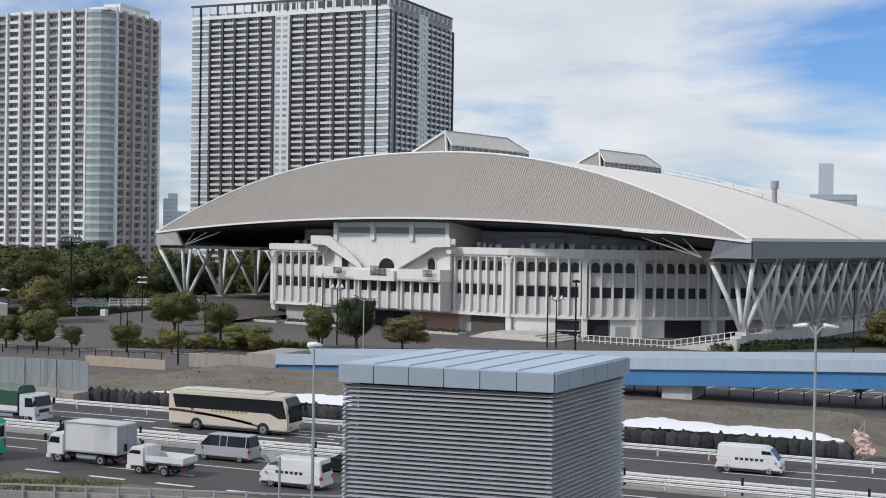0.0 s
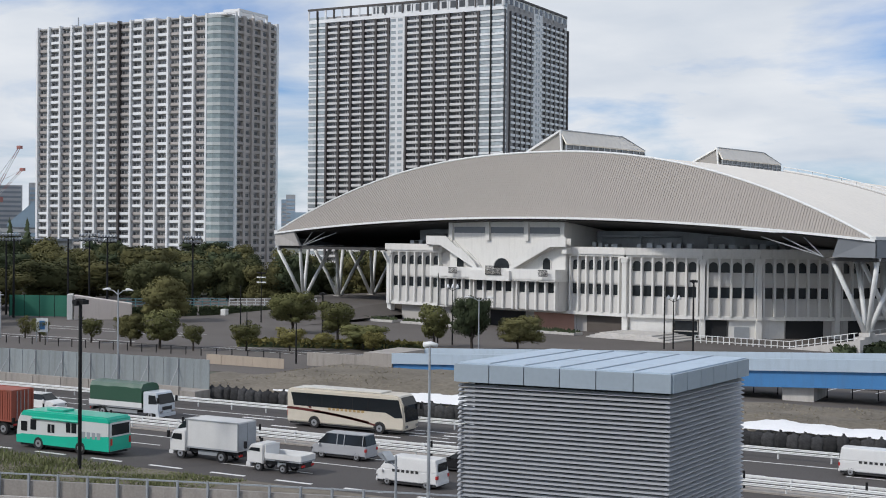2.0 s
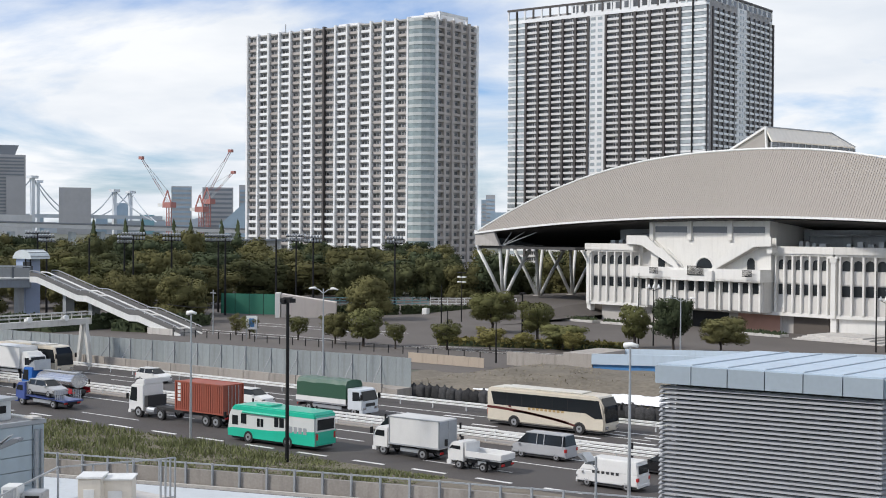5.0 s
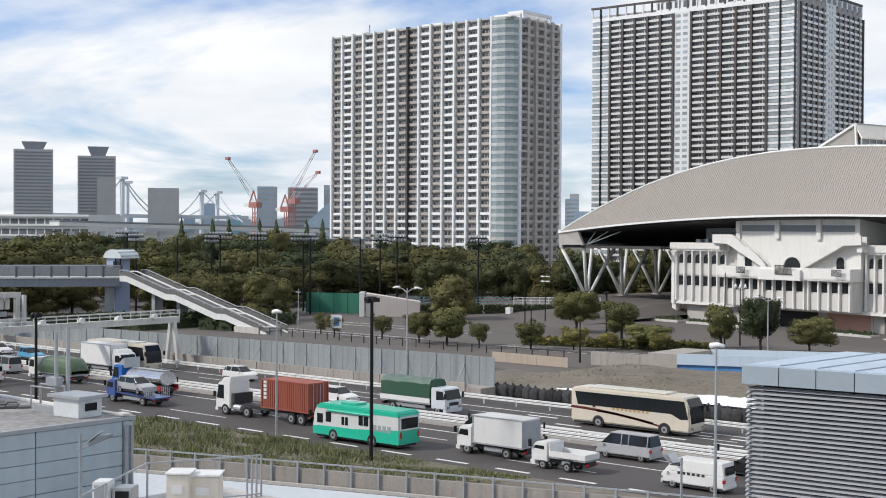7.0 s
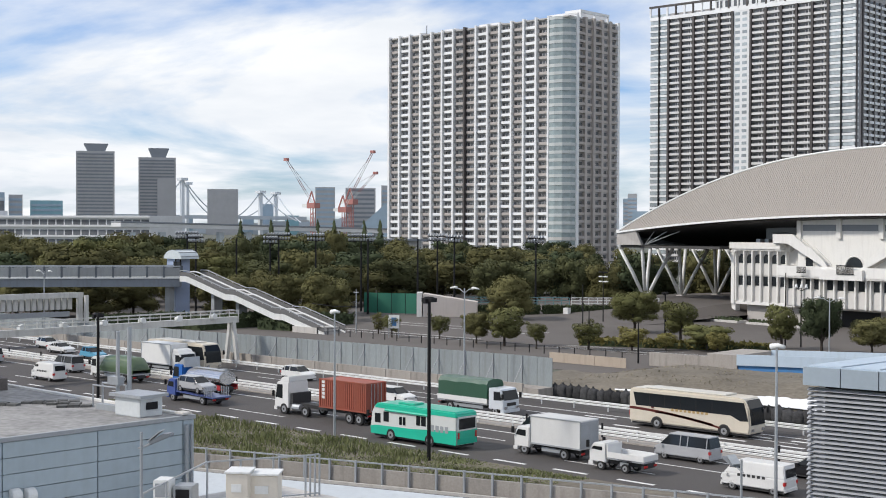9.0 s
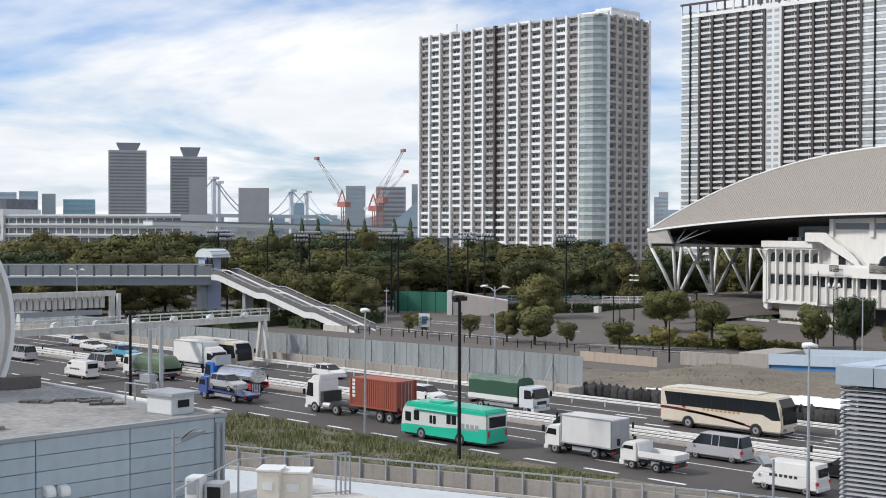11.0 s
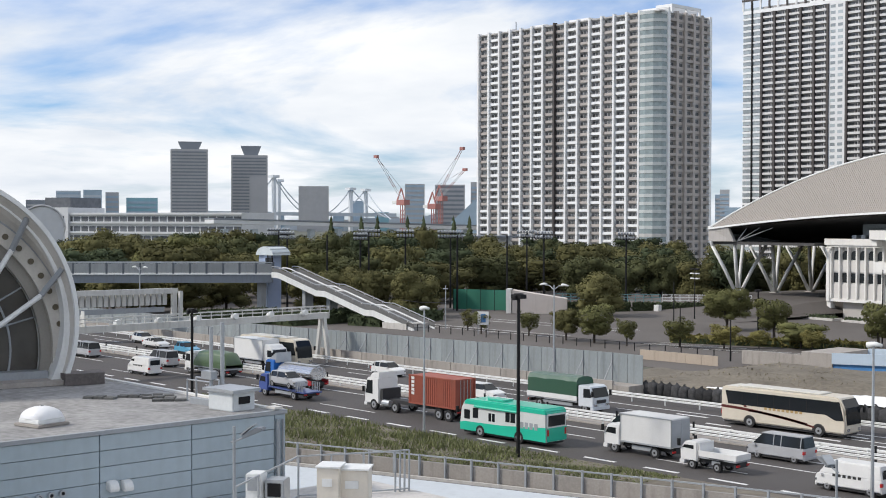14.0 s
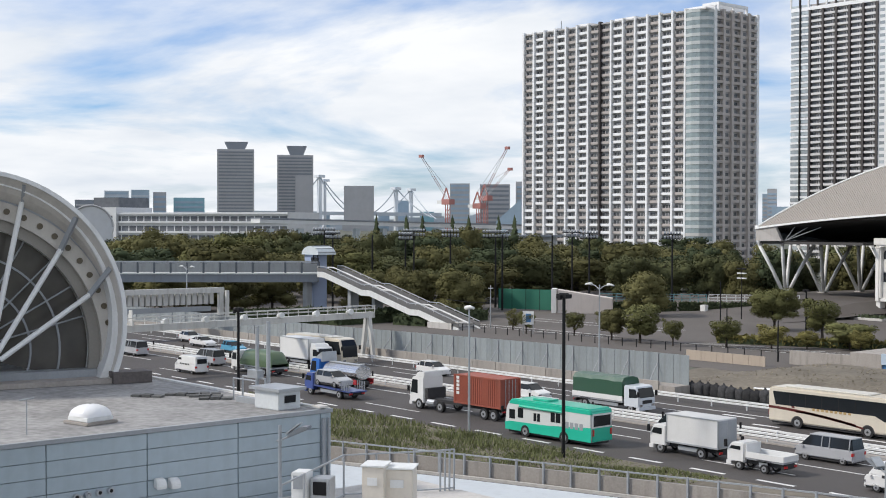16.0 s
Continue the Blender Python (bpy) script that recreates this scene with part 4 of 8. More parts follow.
slope = new("forecourt_slope", Build().sheet([[(s, v, 0.005 + z * k) for s, k in ((-78, 0.0), (-66, 0.85), (-60, 1.0), (-30, 1.0), (-25.8, 0.3))] for v, z in ((-30, 0.0), (-22, 0.35), (-4, 2.7), (6, 3.0), (40, 3.0), (55, 0.0))]).mesh("forecourt_slope", ASPHALT_OLD))
slope.matrix_basis = pose(*SO, 0, 0, SR)
tagged(slope, "worn asphalt slope rising to the arena's side", "pavement", kind="structure")
# roof monitors: a pale sloping panel over a strip of windows, hipped at the back
for v0, v1 in ((8.0, 28.6), (66.4, 88.0)):
    sky = thing("roof_monitor", "glazed ridge lantern on the arena roof", "roof lantern", SO, SR, "roof lanterns")
    zt, zm, zb, back = 35.7, 33.3, 29.0, v1 + 12.5
    part("lantern_body", Build().add([(-4.0, v0, zb + 1.5), (7.0, v0, zb), (6.6, v0, zt), (-4.0, back, zb), (6.6, v1, zt), (7.7, back, zb)],
         [(0, 1, 2), (0, 2, 4, 3), (1, 5, 4, 2), (3, 4, 5), (0, 3, 5, 1)]), SKYLIGHT, sky)
    part("roof_panel", Build().add([(6.6, v0 - 0.3, zt + 0.05), (6.6, v1, zt + 0.05), (8.1, v1 + 5.9, zm), (8.1, v0 - 0.3, zm), (6.5, v0 - 0.3, zt - 0.15), (6.5, v1, zt - 0.15), (7.9, v1 + 5.9, zm - 0.2), (7.9, v0 - 0.3, zm - 0.2)],
         [(0, 1, 2, 3), (7, 6, 5, 4), (0, 4, 5, 1), (1, 5, 6, 2), (2, 6, 7, 3), (3, 7, 4, 0)]), ROOF_WHITE, sky, "pale sheet panel")
    part("window_strip", Build().box(7.4, v0, zb, 7.75, v1 + 6.5, zm - 0.2), GLASS_TW, sky)
    n = 13
    for k in range(n + 1):
        v = v0 + (v1 + 6.2 - v0) * k / n
        part("mullion", Build().box(7.74, v - 0.1, zb, 7.9, v + 0.1, zm - 0.2), STEEL_G, sky)
    part("sill_rail", Build().box(7.74, v0, zm - 1.0, 7.92, v1 + 6.5, zm - 0.85), STEEL_GREY, sky)
    part("frame", Build().beam((6.7, v0 - 0.25, zt + 0.1), (7.2, v0 - 0.25, zb), 0.55, 0.3), STEEL_W, sky)
    part("frame", Build().beam((6.6, v0 - 0.2, zt), (-4.0, v0 - 0.2, zb + 1.5), 0.35), STEEL_W, sky)
    part("ridge_cap", Build().beam((6.6, v0 - 0.3, zt + 0.1), (6.6, v1, zt + 0.1), 0.3, 0.2).beam((6.6, v1, zt + 0.1), (8.0, v1 + 6.0, zm + 0.05), 0.28, 0.18), STEEL_GREY, sky)
duct = thing("roof_vent", "stubby metal flue on the arena roof", "flue", SO, SR)
part("pipe", Build().tube([(52, 52.6, 23), (52, 52.6, 26.6)], 0.5, 12), STEEL_GREY, duct)
part("cowl", Build().tube([(52, 52.6, 26.4), (52, 52.6, 27.9)], 0.78, 12), STEEL_GREY, duct)
walkway = thing("roof_walkway", "thin steel walkway rail along the arena roof", "walkway", SO, SR)
def joint_z(s):
    return vault_z(s) - ROOF_FALL * ((joint_j - hip_v(s)) / (BACK - hip_v(s))) ** 2
for z in (0.25, 0.95):
    part("rail_beam", Build().tube([(s, joint_j + 2.2, joint_z(s) + z) for s in range(28, 52, 3)], 0.17 if z < 0.5 else 0.1, 6), STEEL_W, walkway)
for k in range(8):
    s = 28 + 3 * k
    part("rail_post", Build().tube([(s, joint_j + 2.2, joint_z(s) - 0.2), (s, joint_j + 2.2, joint_z(s) + 1.0)], 0.07, 5), STEEL_G, walkway)


# ---- residential towers ----
def balcony_mesh(w, depth, material, rounded=False):
    b = Build().box(-w / 2, -depth, 0, w / 2, 0, 0.22)
    b.box(-w / 2, -depth, 0.22, w / 2, -depth + 0.15, 1.15)
    b.box(-w / 2, -depth, 0.22, -w / 2 + 0.12, 0, 1.15).box(w / 2 - 0.12, -depth, 0.22, w / 2, 0, 1.15)
    return b.mesh("balcony", material)


def tower_one():
    fh, floors, depth, W = 3.25, 32, 34.6, 94.0
    top = fh * floors
    t = thing("apartment_tower", "white high-rise apartment tower with balconies", "apartment tower", (-342.1, 430, 0), group="apartment towers")
    part("wall_core", Build().box(-W, 1.2, 0, 0, depth, top), RECESS, t)
    n = 14
    bw = W / n
    widths = [-W + bw * k for k in range(n + 1)]
    for k, x in enumerate(widths):
        part("column", Build().box(x - 0.45, -0.8, 0, x + 0.45, 1.3, top + 1.2), TOWER_B if k == 7 else TOWER_W, t)
    white, grey = balcony_mesh(bw - 1.3, 1.25, TOWER_W), balcony_mesh(bw - 1.3, 1.0, TOWER_M)
    rest, dull, panes, frames = Build(), Build(), Build(), Build()
    count = 0
    for f in range(floors):
        for k in range(n):
            x, z = -W + bw * (k + 0.5), fh * f
            pale = (k % 2 == 1) != (k > 6)
            if f < 8:
                pale = not pale
            if k in (6, 7) and f > 7:
                pale = False
            if f >= 12 and f < 32 and count < 290:
                twin("balcony", white if pale else grey, t, x, 1.2, z)
                count += 1
            else:
                m = 1.25 if pale else 1.0
                (rest if pale else dull).box(x - bw / 2 + 0.65, 1.2 - m, z, x + bw / 2 - 0.65, 1.2, z + 0.22).box(x - bw / 2 + 0.65, 1.2 - m, z + 0.22, x + bw / 2 - 0.65, 1.35 - m, z + 1.15)
            panes.box(x - bw * 0.36, 1.14, z + 0.3, x + bw * 0.05, 1.2, z + 2.5).box(x + bw * 0.12, 1.14, z + 0.3, x + bw * 0.36, 1.2, z + 2.5)
            frames.box(x - bw * 0.17, 1.08, z + 0.2, x - bw * 0.14, 1.16, z + 2.6)
            frames.box(x - bw / 2 + 0.5, 0.7, z + fh - 0.35, x + bw / 2 - 0.5, 1.2, z + fh)
    tagged(part("balcony_rest", rest, TOWER_W, t), kind="stuff")
    tagged(part("dull_balcony_rest", dull, TOWER_M, t), kind="stuff")
    tagged(part("window_grid", panes, GLASS_TW, t), kind="stuff")
    tagged(part("lintel_grid", frames, TOWER_G, t), kind="stuff")
    # rounded glass corner
    bow = [(0, -0.6), (3.5, -0.9), (7, 0.0), (9.6, 2.4), (10.6, 5.4)]
    for f in range(floors + 1):
        z = fh * f
        part("corner_band", Build().slab(bow + [(0, 6)], z - 0.75, z + 0.55), TOWER_G if f < 5 else BAND_G, t)
    for f in range(floors):
        part("corner_glass", Build().slab([(x * 0.985, y + 0.12) for x, y in bow] + [(0.1, 5.9)], fh * f + 0.55, fh * (f + 1) - 0.75), GLASS_T, t)
    # shaded side: browner render, with part of its shade put into the colour
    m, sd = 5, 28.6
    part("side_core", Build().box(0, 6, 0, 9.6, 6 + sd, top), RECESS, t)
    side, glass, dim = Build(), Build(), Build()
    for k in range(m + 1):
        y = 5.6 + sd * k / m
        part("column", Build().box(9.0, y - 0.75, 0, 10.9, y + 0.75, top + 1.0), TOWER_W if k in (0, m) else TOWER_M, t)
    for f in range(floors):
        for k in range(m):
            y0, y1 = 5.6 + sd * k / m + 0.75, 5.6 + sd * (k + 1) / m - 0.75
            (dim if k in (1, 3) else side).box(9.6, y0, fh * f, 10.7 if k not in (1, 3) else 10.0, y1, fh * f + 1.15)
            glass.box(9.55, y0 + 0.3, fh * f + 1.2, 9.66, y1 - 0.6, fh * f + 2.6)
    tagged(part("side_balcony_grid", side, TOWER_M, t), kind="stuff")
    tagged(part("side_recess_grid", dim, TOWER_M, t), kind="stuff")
    tagged(part("side_window_grid", glass, GLASS_TW, t), kind="stuff")
    part("side_balconies_end", Build().box(-W - 1.2, 2, 0, -W, 8, top), TOWER_W, t)
    for f in range(floors):
        part("end_balcony", Build().box(-W - 2.2, 2, fh * f, -W - 1.2, 7, fh * f + 1.2), TOWER_W, t)
    part("roof_edge", Build().box(-W - 1, 0.2, top, 10, depth, top + 0.6), TOWER_G, t)
    part("penthouse", Build().box(-8, 10, top, 7, 30, top + 3.4), TOWER_W, t)
    part("roof_frame", Build().box(2, 8, top + 2.6, 10.2, 8.8, top + 3.8).box(9.4, 8.8, top + 2.6, 10.2, 28, top + 3.8).box(9.4, 8, top, 10.2, 9, top + 2.6).box(9.4, 18, top, 10.2, 19, top + 2.6).box(9.4, 27, top, 10.2, 28, top + 2.6), TOWER_W, t)
    for x, w in ((-38, 12), (-62, 8), (-80, 3)):
        part("roof_box", Build().box(x - w / 2, 6, top, x + w / 2, 14, top + 2.6), TOWER_W, t)
    part("mast", Build().tube([(-78, 8, top), (-78, 8, top + 6)], 0.25, 6), STEEL_G, t)


def tower_two():
    fh, floors = 3.05, 42
    W, depth, top = 113.5, 78.0, 3.05 * 42
    t = thing("apartment_tower", "tall apartment tower with dark brown columns and grey balconies", "apartment tower", (-278.5, 577, 0), group="apartment towers")
    part("wall_core", Build().box(-W, 1.2, 0, 0, depth, top), RECESS, t)
    # stretches of the front, in shares of the width: kind, from, to, bays
    front = (("glass", 0.0, 0.10, 1), ("bays", 0.10, 0.43, 5), ("strip", 0.43, 0.52, 1), ("bays", 0.52, 0.88, 5), ("glass", 0.88, 1.0, 1))
    rail_m = {}
    lump, panes, strips, tglass, pale, flank, count = Build(), Build(), Build(), Build(), Build(), Build(), 0
    for kind, a, b, n in front:
        x0, x1 = -W + W * a, -W + W * b
        bw = (x1 - x0) / n
        if kind == "bays":
            for k in range(n + 1):
                part("column", Build().box(x0 + bw * k - 0.55, -0.5, 0, x0 + bw * k + 0.55, 1.2, top - 3), TOWER_B, t)
            mesh = balcony_mesh(bw - 1.5, 1.3, TOWER_L)
            for f in range(floors - 1):
                for k in range(n):
                    x, z = x0 + bw * (k + 0.5), fh * f
                    if f >= 12 and count < 290:
                        twin("balcony", mesh, t, x, 1.2, z)
                        count += 1
                    else:
                        lump.box(x - bw / 2 + 0.75, -0.1, z, x + bw / 2 - 0.75, 1.2, z + 0.2).box(x - bw / 2 + 0.75, -0.1, z + 0.2, x + bw / 2 - 0.75, 0.05, z + 1.15)
                    panes.box(x - bw * 0.4, 1.1, z + 0.3, x - bw * 0.05, 1.2, z + 2.45).box(x + bw * 0.03, 1.1, z + 0.3, x + bw * 0.2, 1.2, z + 2.45)
                    lump.box(x + bw * 0.24, 0.0, z + 0.2, x + bw * 0.27, 1.2, z + 2.6)
        elif kind == "strip":
            part("window_strip_wall", Build().box(x0 + 0.6, 0.2, 0, x1 - 0.6, 1.2, top - 1), TOWER_W, t)
            for f in range(floors - 1):
                for u in (0.27, 0.66):
                    pale.box(x0 + (x1 - x0) * u - 1.3, 0.12, fh * f + 0.9, x0 + (x1 - x0) * u + 1.3, 0.2, fh * f + 2.4)
        else:
            for f in range(floors):
                strips.box(x0, 0.0, fh * f, x1, 1.2, fh * f + 1.05)
                tglass.box(x0 + 0.2, 0.25, fh * f + 1.25, x1 - 0.2, 1.2, fh * (f + 1))
            part("black_fin", Build().box((x0 + x1) / 2 - 0.35, -0.35, 0, (x0 + x1) / 2 + 0.35, 0.3, top + 3), STEEL_D, t)
    n = 13
    bw = depth / n
    for k in range(n + 1):
        if k not in (6, 7):
            part("column", Build().box(-1.2, 1.2 + bw * k - 0.55, 0, 0.6, 1.2 + bw * k + 0.55, top - 3), TOWER_B, t)
    part("window_strip_wall", Build().box(-1.2, 1.2 + bw * 5.6, 0, 0.3, 1.2 + bw * 7.4, top), TOWER_W, t)
    for f in range(floors):
        strips.box(-1.2, 0.05, fh * f - 0.04, 0.15, 3.6, fh * f + 1.25)
        tglass.box(-1.0, 0.35, fh * f + 1.2, 0.05, 3.55, fh * (f + 1) - 0.03)
        strips.box(-1.2, depth - 3.6, fh * f, 0.15, depth, fh * f + 1.25)
        for k in range(n):
            y = 1.2 + bw * k
            if k in (6,):
                pale.box(0.25, y + 0.6, fh * f + 0.9, 0.36, y + 2.2, fh * f + 2.4).box(0.25, y + 3.6, fh * f + 0.9, 0.36, y + 5.2, fh * f + 2.4)
            elif 0 < k < n - 1 and f < floors - 1:
                # lighter render than the front, to offset this flank's shade in colour
                flank.box(-1.0, y + 0.6, fh * f, 0.75, y + bw - 0.6, fh * f + 1.2)
                panes.box(-0.1, y + 0.8, fh * f + 1.25, 0.05, y + bw - 0.8, fh * f + 2.7)
    for name, b, m in (("balcony_rest", lump, TOWER_L), ("window_grid", panes, GLASS_TW), ("glass_grid", tglass, GLASS_P), ("strip_window_grid", pale, GLASS_P), ("flank_balcony_grid", flank, TOWER_W), ("band_grid", strips, TOWER_W)):
        tagged(part(name, b, m, t), kind="stuff")
    part("roof_band", Build().box(-W, 0.1, top - 3, -0.2, depth, top - 1.2), TOWER_W, t)
    for k in range(23):
        part("crown_post", Build().box(-W + W * k / 22 - 0.4, 0, top - 1.2, -W + W * k / 22 + 0.4, 0.8, top + 4.2), TOWER_B if k % 2 else TOWER_W, t)
    for k in range(14):
        part("crown_post", Build().box(-0.9, depth * k / 13 - 0.4, top - 1.2, 0, depth * k / 13 + 0.4, top + 4.2), TOWER_W, t)
    part("crown_beam", Build().box(-W - 0.5, -0.2, top + 3.6, 0.3, 0.9, top + 4.6).box(-0.9, 0.9, top + 3.6, 0.3, depth, top + 4.6), TOWER_B, t)
    part("crown_wall", Build().box(-W * 0.66, 0.3, top - 1.2, -0.6, 1.0, top + 3.6).box(-1.0, 1.0, top - 1.2, -0.4, depth, top + 3.6), TOWER_W, t)
    crown = Build()
    for k in range(15):
        x = -W * 0.66 + W * 0.655 * k / 15
        crown.box(x + 0.9, 0.2, top - 0.4, x + 4.2, 0.3, top + 2.9)
    for k in range(13):
        crown.box(-0.4, depth * k / 13 + 1.0, top - 0.4, -0.3, depth * (k + 1) / 13 - 1.0, top + 2.9)
    tagged(part("crown_window_grid", crown, GLASS_TW, t), kind="stuff")
    part("plant_room", Build().box(-W * 0.66, 3, top - 1.2, -2, depth - 3, top + 3.6), TOWER_G, t)


tower_one()
tower_two()


# ---- distant city ----
def far_block(label, az0, az1, d, z1, m, bands=None, every=6.0, z0=0.0, depth=40, group="distant towers"):
    (x0, y0), (x1, y1) = polar(az0, d), polar(az1, d)
    t = thing("distant_tower", label, "building", (x0, y0, 0), math.degrees(math.atan2(y1 - y0, x1 - x0)), group)
    w = math.hypot(x1 - x0, y1 - y0)
    part("body", Build().box(0, 0, z0, w, depth, z1), m, t)
    if bands:
        z = z0 + every
        while z < z1 - every * 0.6:
            part("window_band", Build().box(w * 0.04, -0.6, z, w * 0.96, 0, z + every * 0.45), bands, t)
            z += every
    return t, w


def eye_z(te, d):
    return H + te * d


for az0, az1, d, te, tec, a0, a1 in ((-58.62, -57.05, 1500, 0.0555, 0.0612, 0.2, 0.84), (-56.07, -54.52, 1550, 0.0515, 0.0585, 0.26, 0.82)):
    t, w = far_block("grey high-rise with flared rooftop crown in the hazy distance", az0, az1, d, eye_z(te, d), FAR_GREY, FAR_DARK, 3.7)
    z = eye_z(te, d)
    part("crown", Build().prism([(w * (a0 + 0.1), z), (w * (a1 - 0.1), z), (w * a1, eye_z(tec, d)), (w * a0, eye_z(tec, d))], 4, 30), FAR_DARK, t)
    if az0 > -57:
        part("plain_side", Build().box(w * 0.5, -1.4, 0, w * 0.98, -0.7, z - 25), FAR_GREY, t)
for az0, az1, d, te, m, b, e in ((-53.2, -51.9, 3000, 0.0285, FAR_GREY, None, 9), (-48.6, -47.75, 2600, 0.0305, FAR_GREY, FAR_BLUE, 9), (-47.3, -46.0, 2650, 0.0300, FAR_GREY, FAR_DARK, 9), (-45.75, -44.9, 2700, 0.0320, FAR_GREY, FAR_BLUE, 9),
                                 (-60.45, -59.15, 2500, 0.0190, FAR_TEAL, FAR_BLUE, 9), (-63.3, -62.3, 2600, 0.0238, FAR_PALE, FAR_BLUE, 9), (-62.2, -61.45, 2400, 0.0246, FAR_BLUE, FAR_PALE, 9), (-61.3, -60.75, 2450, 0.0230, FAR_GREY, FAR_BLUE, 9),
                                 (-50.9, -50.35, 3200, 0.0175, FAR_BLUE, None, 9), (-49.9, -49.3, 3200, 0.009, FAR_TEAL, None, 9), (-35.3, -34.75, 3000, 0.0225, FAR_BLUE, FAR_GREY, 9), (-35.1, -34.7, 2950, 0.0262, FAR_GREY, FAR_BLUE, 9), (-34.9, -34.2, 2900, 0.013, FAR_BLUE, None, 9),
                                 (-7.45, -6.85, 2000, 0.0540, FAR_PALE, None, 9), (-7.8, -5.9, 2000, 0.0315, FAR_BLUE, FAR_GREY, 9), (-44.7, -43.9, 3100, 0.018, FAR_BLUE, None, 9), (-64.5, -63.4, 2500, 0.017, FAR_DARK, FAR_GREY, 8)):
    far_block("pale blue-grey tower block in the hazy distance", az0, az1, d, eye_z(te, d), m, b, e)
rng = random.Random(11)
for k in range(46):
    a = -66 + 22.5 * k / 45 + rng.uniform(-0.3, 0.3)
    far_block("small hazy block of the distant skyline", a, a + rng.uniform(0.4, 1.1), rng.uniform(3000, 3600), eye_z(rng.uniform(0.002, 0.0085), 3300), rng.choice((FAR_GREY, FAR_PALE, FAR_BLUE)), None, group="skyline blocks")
# sail-shaped building by the cranes
x0, y0 = polar(-46.6, 2500)
sail = thing("sail_building", "blue glazed building with slanting roof in the distance", "building", (x0, y0, 0), 43)
part("body", Build().prism([(0, 0), (75, 0), (75, 55), (55, 72), (20, 40), (0, 22)], 0, 40), FAR_BLUE, sail)

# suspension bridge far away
# bridge paint paled to include the haze over it
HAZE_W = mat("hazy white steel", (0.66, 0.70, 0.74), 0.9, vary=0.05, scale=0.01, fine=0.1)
sus = thing("suspension_bridge", "haze-pale far-off suspension bridge with two towers", "bridge")
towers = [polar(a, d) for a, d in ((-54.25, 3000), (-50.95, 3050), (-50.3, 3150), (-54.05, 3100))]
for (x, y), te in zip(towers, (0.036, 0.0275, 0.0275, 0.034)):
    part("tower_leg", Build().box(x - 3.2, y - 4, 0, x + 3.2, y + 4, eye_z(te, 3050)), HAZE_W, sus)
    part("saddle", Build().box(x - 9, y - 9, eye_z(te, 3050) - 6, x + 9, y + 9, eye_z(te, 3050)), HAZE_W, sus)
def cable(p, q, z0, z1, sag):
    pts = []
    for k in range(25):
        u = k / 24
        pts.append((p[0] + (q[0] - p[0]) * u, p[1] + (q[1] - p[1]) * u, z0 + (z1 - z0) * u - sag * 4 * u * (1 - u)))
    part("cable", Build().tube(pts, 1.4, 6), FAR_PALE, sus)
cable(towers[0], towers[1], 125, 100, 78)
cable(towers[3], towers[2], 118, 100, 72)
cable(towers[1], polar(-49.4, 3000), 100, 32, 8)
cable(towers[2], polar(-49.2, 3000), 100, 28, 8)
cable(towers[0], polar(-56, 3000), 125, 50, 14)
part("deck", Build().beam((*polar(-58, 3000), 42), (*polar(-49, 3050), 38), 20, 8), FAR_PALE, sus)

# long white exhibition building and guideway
# hall colours with the haze already blended in
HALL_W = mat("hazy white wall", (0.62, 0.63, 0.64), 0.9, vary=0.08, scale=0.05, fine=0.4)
HALL_D = mat("hazy deep opening", (0.12, 0.13, 0.145), 0.8, vary=0.3, scale=0.1, fine=0.5, per_object=0.3)
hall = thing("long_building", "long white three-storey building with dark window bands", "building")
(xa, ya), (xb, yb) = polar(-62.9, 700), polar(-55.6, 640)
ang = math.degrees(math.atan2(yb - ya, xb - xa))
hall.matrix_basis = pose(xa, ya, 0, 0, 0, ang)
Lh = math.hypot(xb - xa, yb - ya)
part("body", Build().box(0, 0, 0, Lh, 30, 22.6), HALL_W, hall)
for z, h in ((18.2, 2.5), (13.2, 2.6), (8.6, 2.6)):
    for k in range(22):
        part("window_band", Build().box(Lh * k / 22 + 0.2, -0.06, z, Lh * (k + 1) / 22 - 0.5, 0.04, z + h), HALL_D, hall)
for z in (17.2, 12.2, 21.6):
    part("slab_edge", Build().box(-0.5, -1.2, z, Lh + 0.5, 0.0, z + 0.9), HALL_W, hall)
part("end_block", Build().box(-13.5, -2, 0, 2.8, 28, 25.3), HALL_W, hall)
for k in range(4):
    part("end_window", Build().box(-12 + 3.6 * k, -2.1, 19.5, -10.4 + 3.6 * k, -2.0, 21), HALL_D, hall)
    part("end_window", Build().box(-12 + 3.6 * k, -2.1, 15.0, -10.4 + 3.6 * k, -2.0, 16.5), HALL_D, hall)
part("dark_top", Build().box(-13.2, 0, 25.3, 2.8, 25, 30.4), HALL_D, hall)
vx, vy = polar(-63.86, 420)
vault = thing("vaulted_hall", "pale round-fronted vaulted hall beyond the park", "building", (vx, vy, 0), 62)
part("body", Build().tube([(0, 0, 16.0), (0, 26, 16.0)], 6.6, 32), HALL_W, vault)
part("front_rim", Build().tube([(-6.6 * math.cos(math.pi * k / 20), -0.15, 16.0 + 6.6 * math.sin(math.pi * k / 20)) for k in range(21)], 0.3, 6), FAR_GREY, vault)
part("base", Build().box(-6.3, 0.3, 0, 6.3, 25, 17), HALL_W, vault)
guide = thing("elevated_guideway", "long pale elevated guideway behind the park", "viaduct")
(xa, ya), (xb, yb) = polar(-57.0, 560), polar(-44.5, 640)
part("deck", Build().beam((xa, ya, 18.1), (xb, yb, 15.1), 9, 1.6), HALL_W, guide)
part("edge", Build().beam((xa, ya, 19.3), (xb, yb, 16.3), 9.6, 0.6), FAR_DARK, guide)
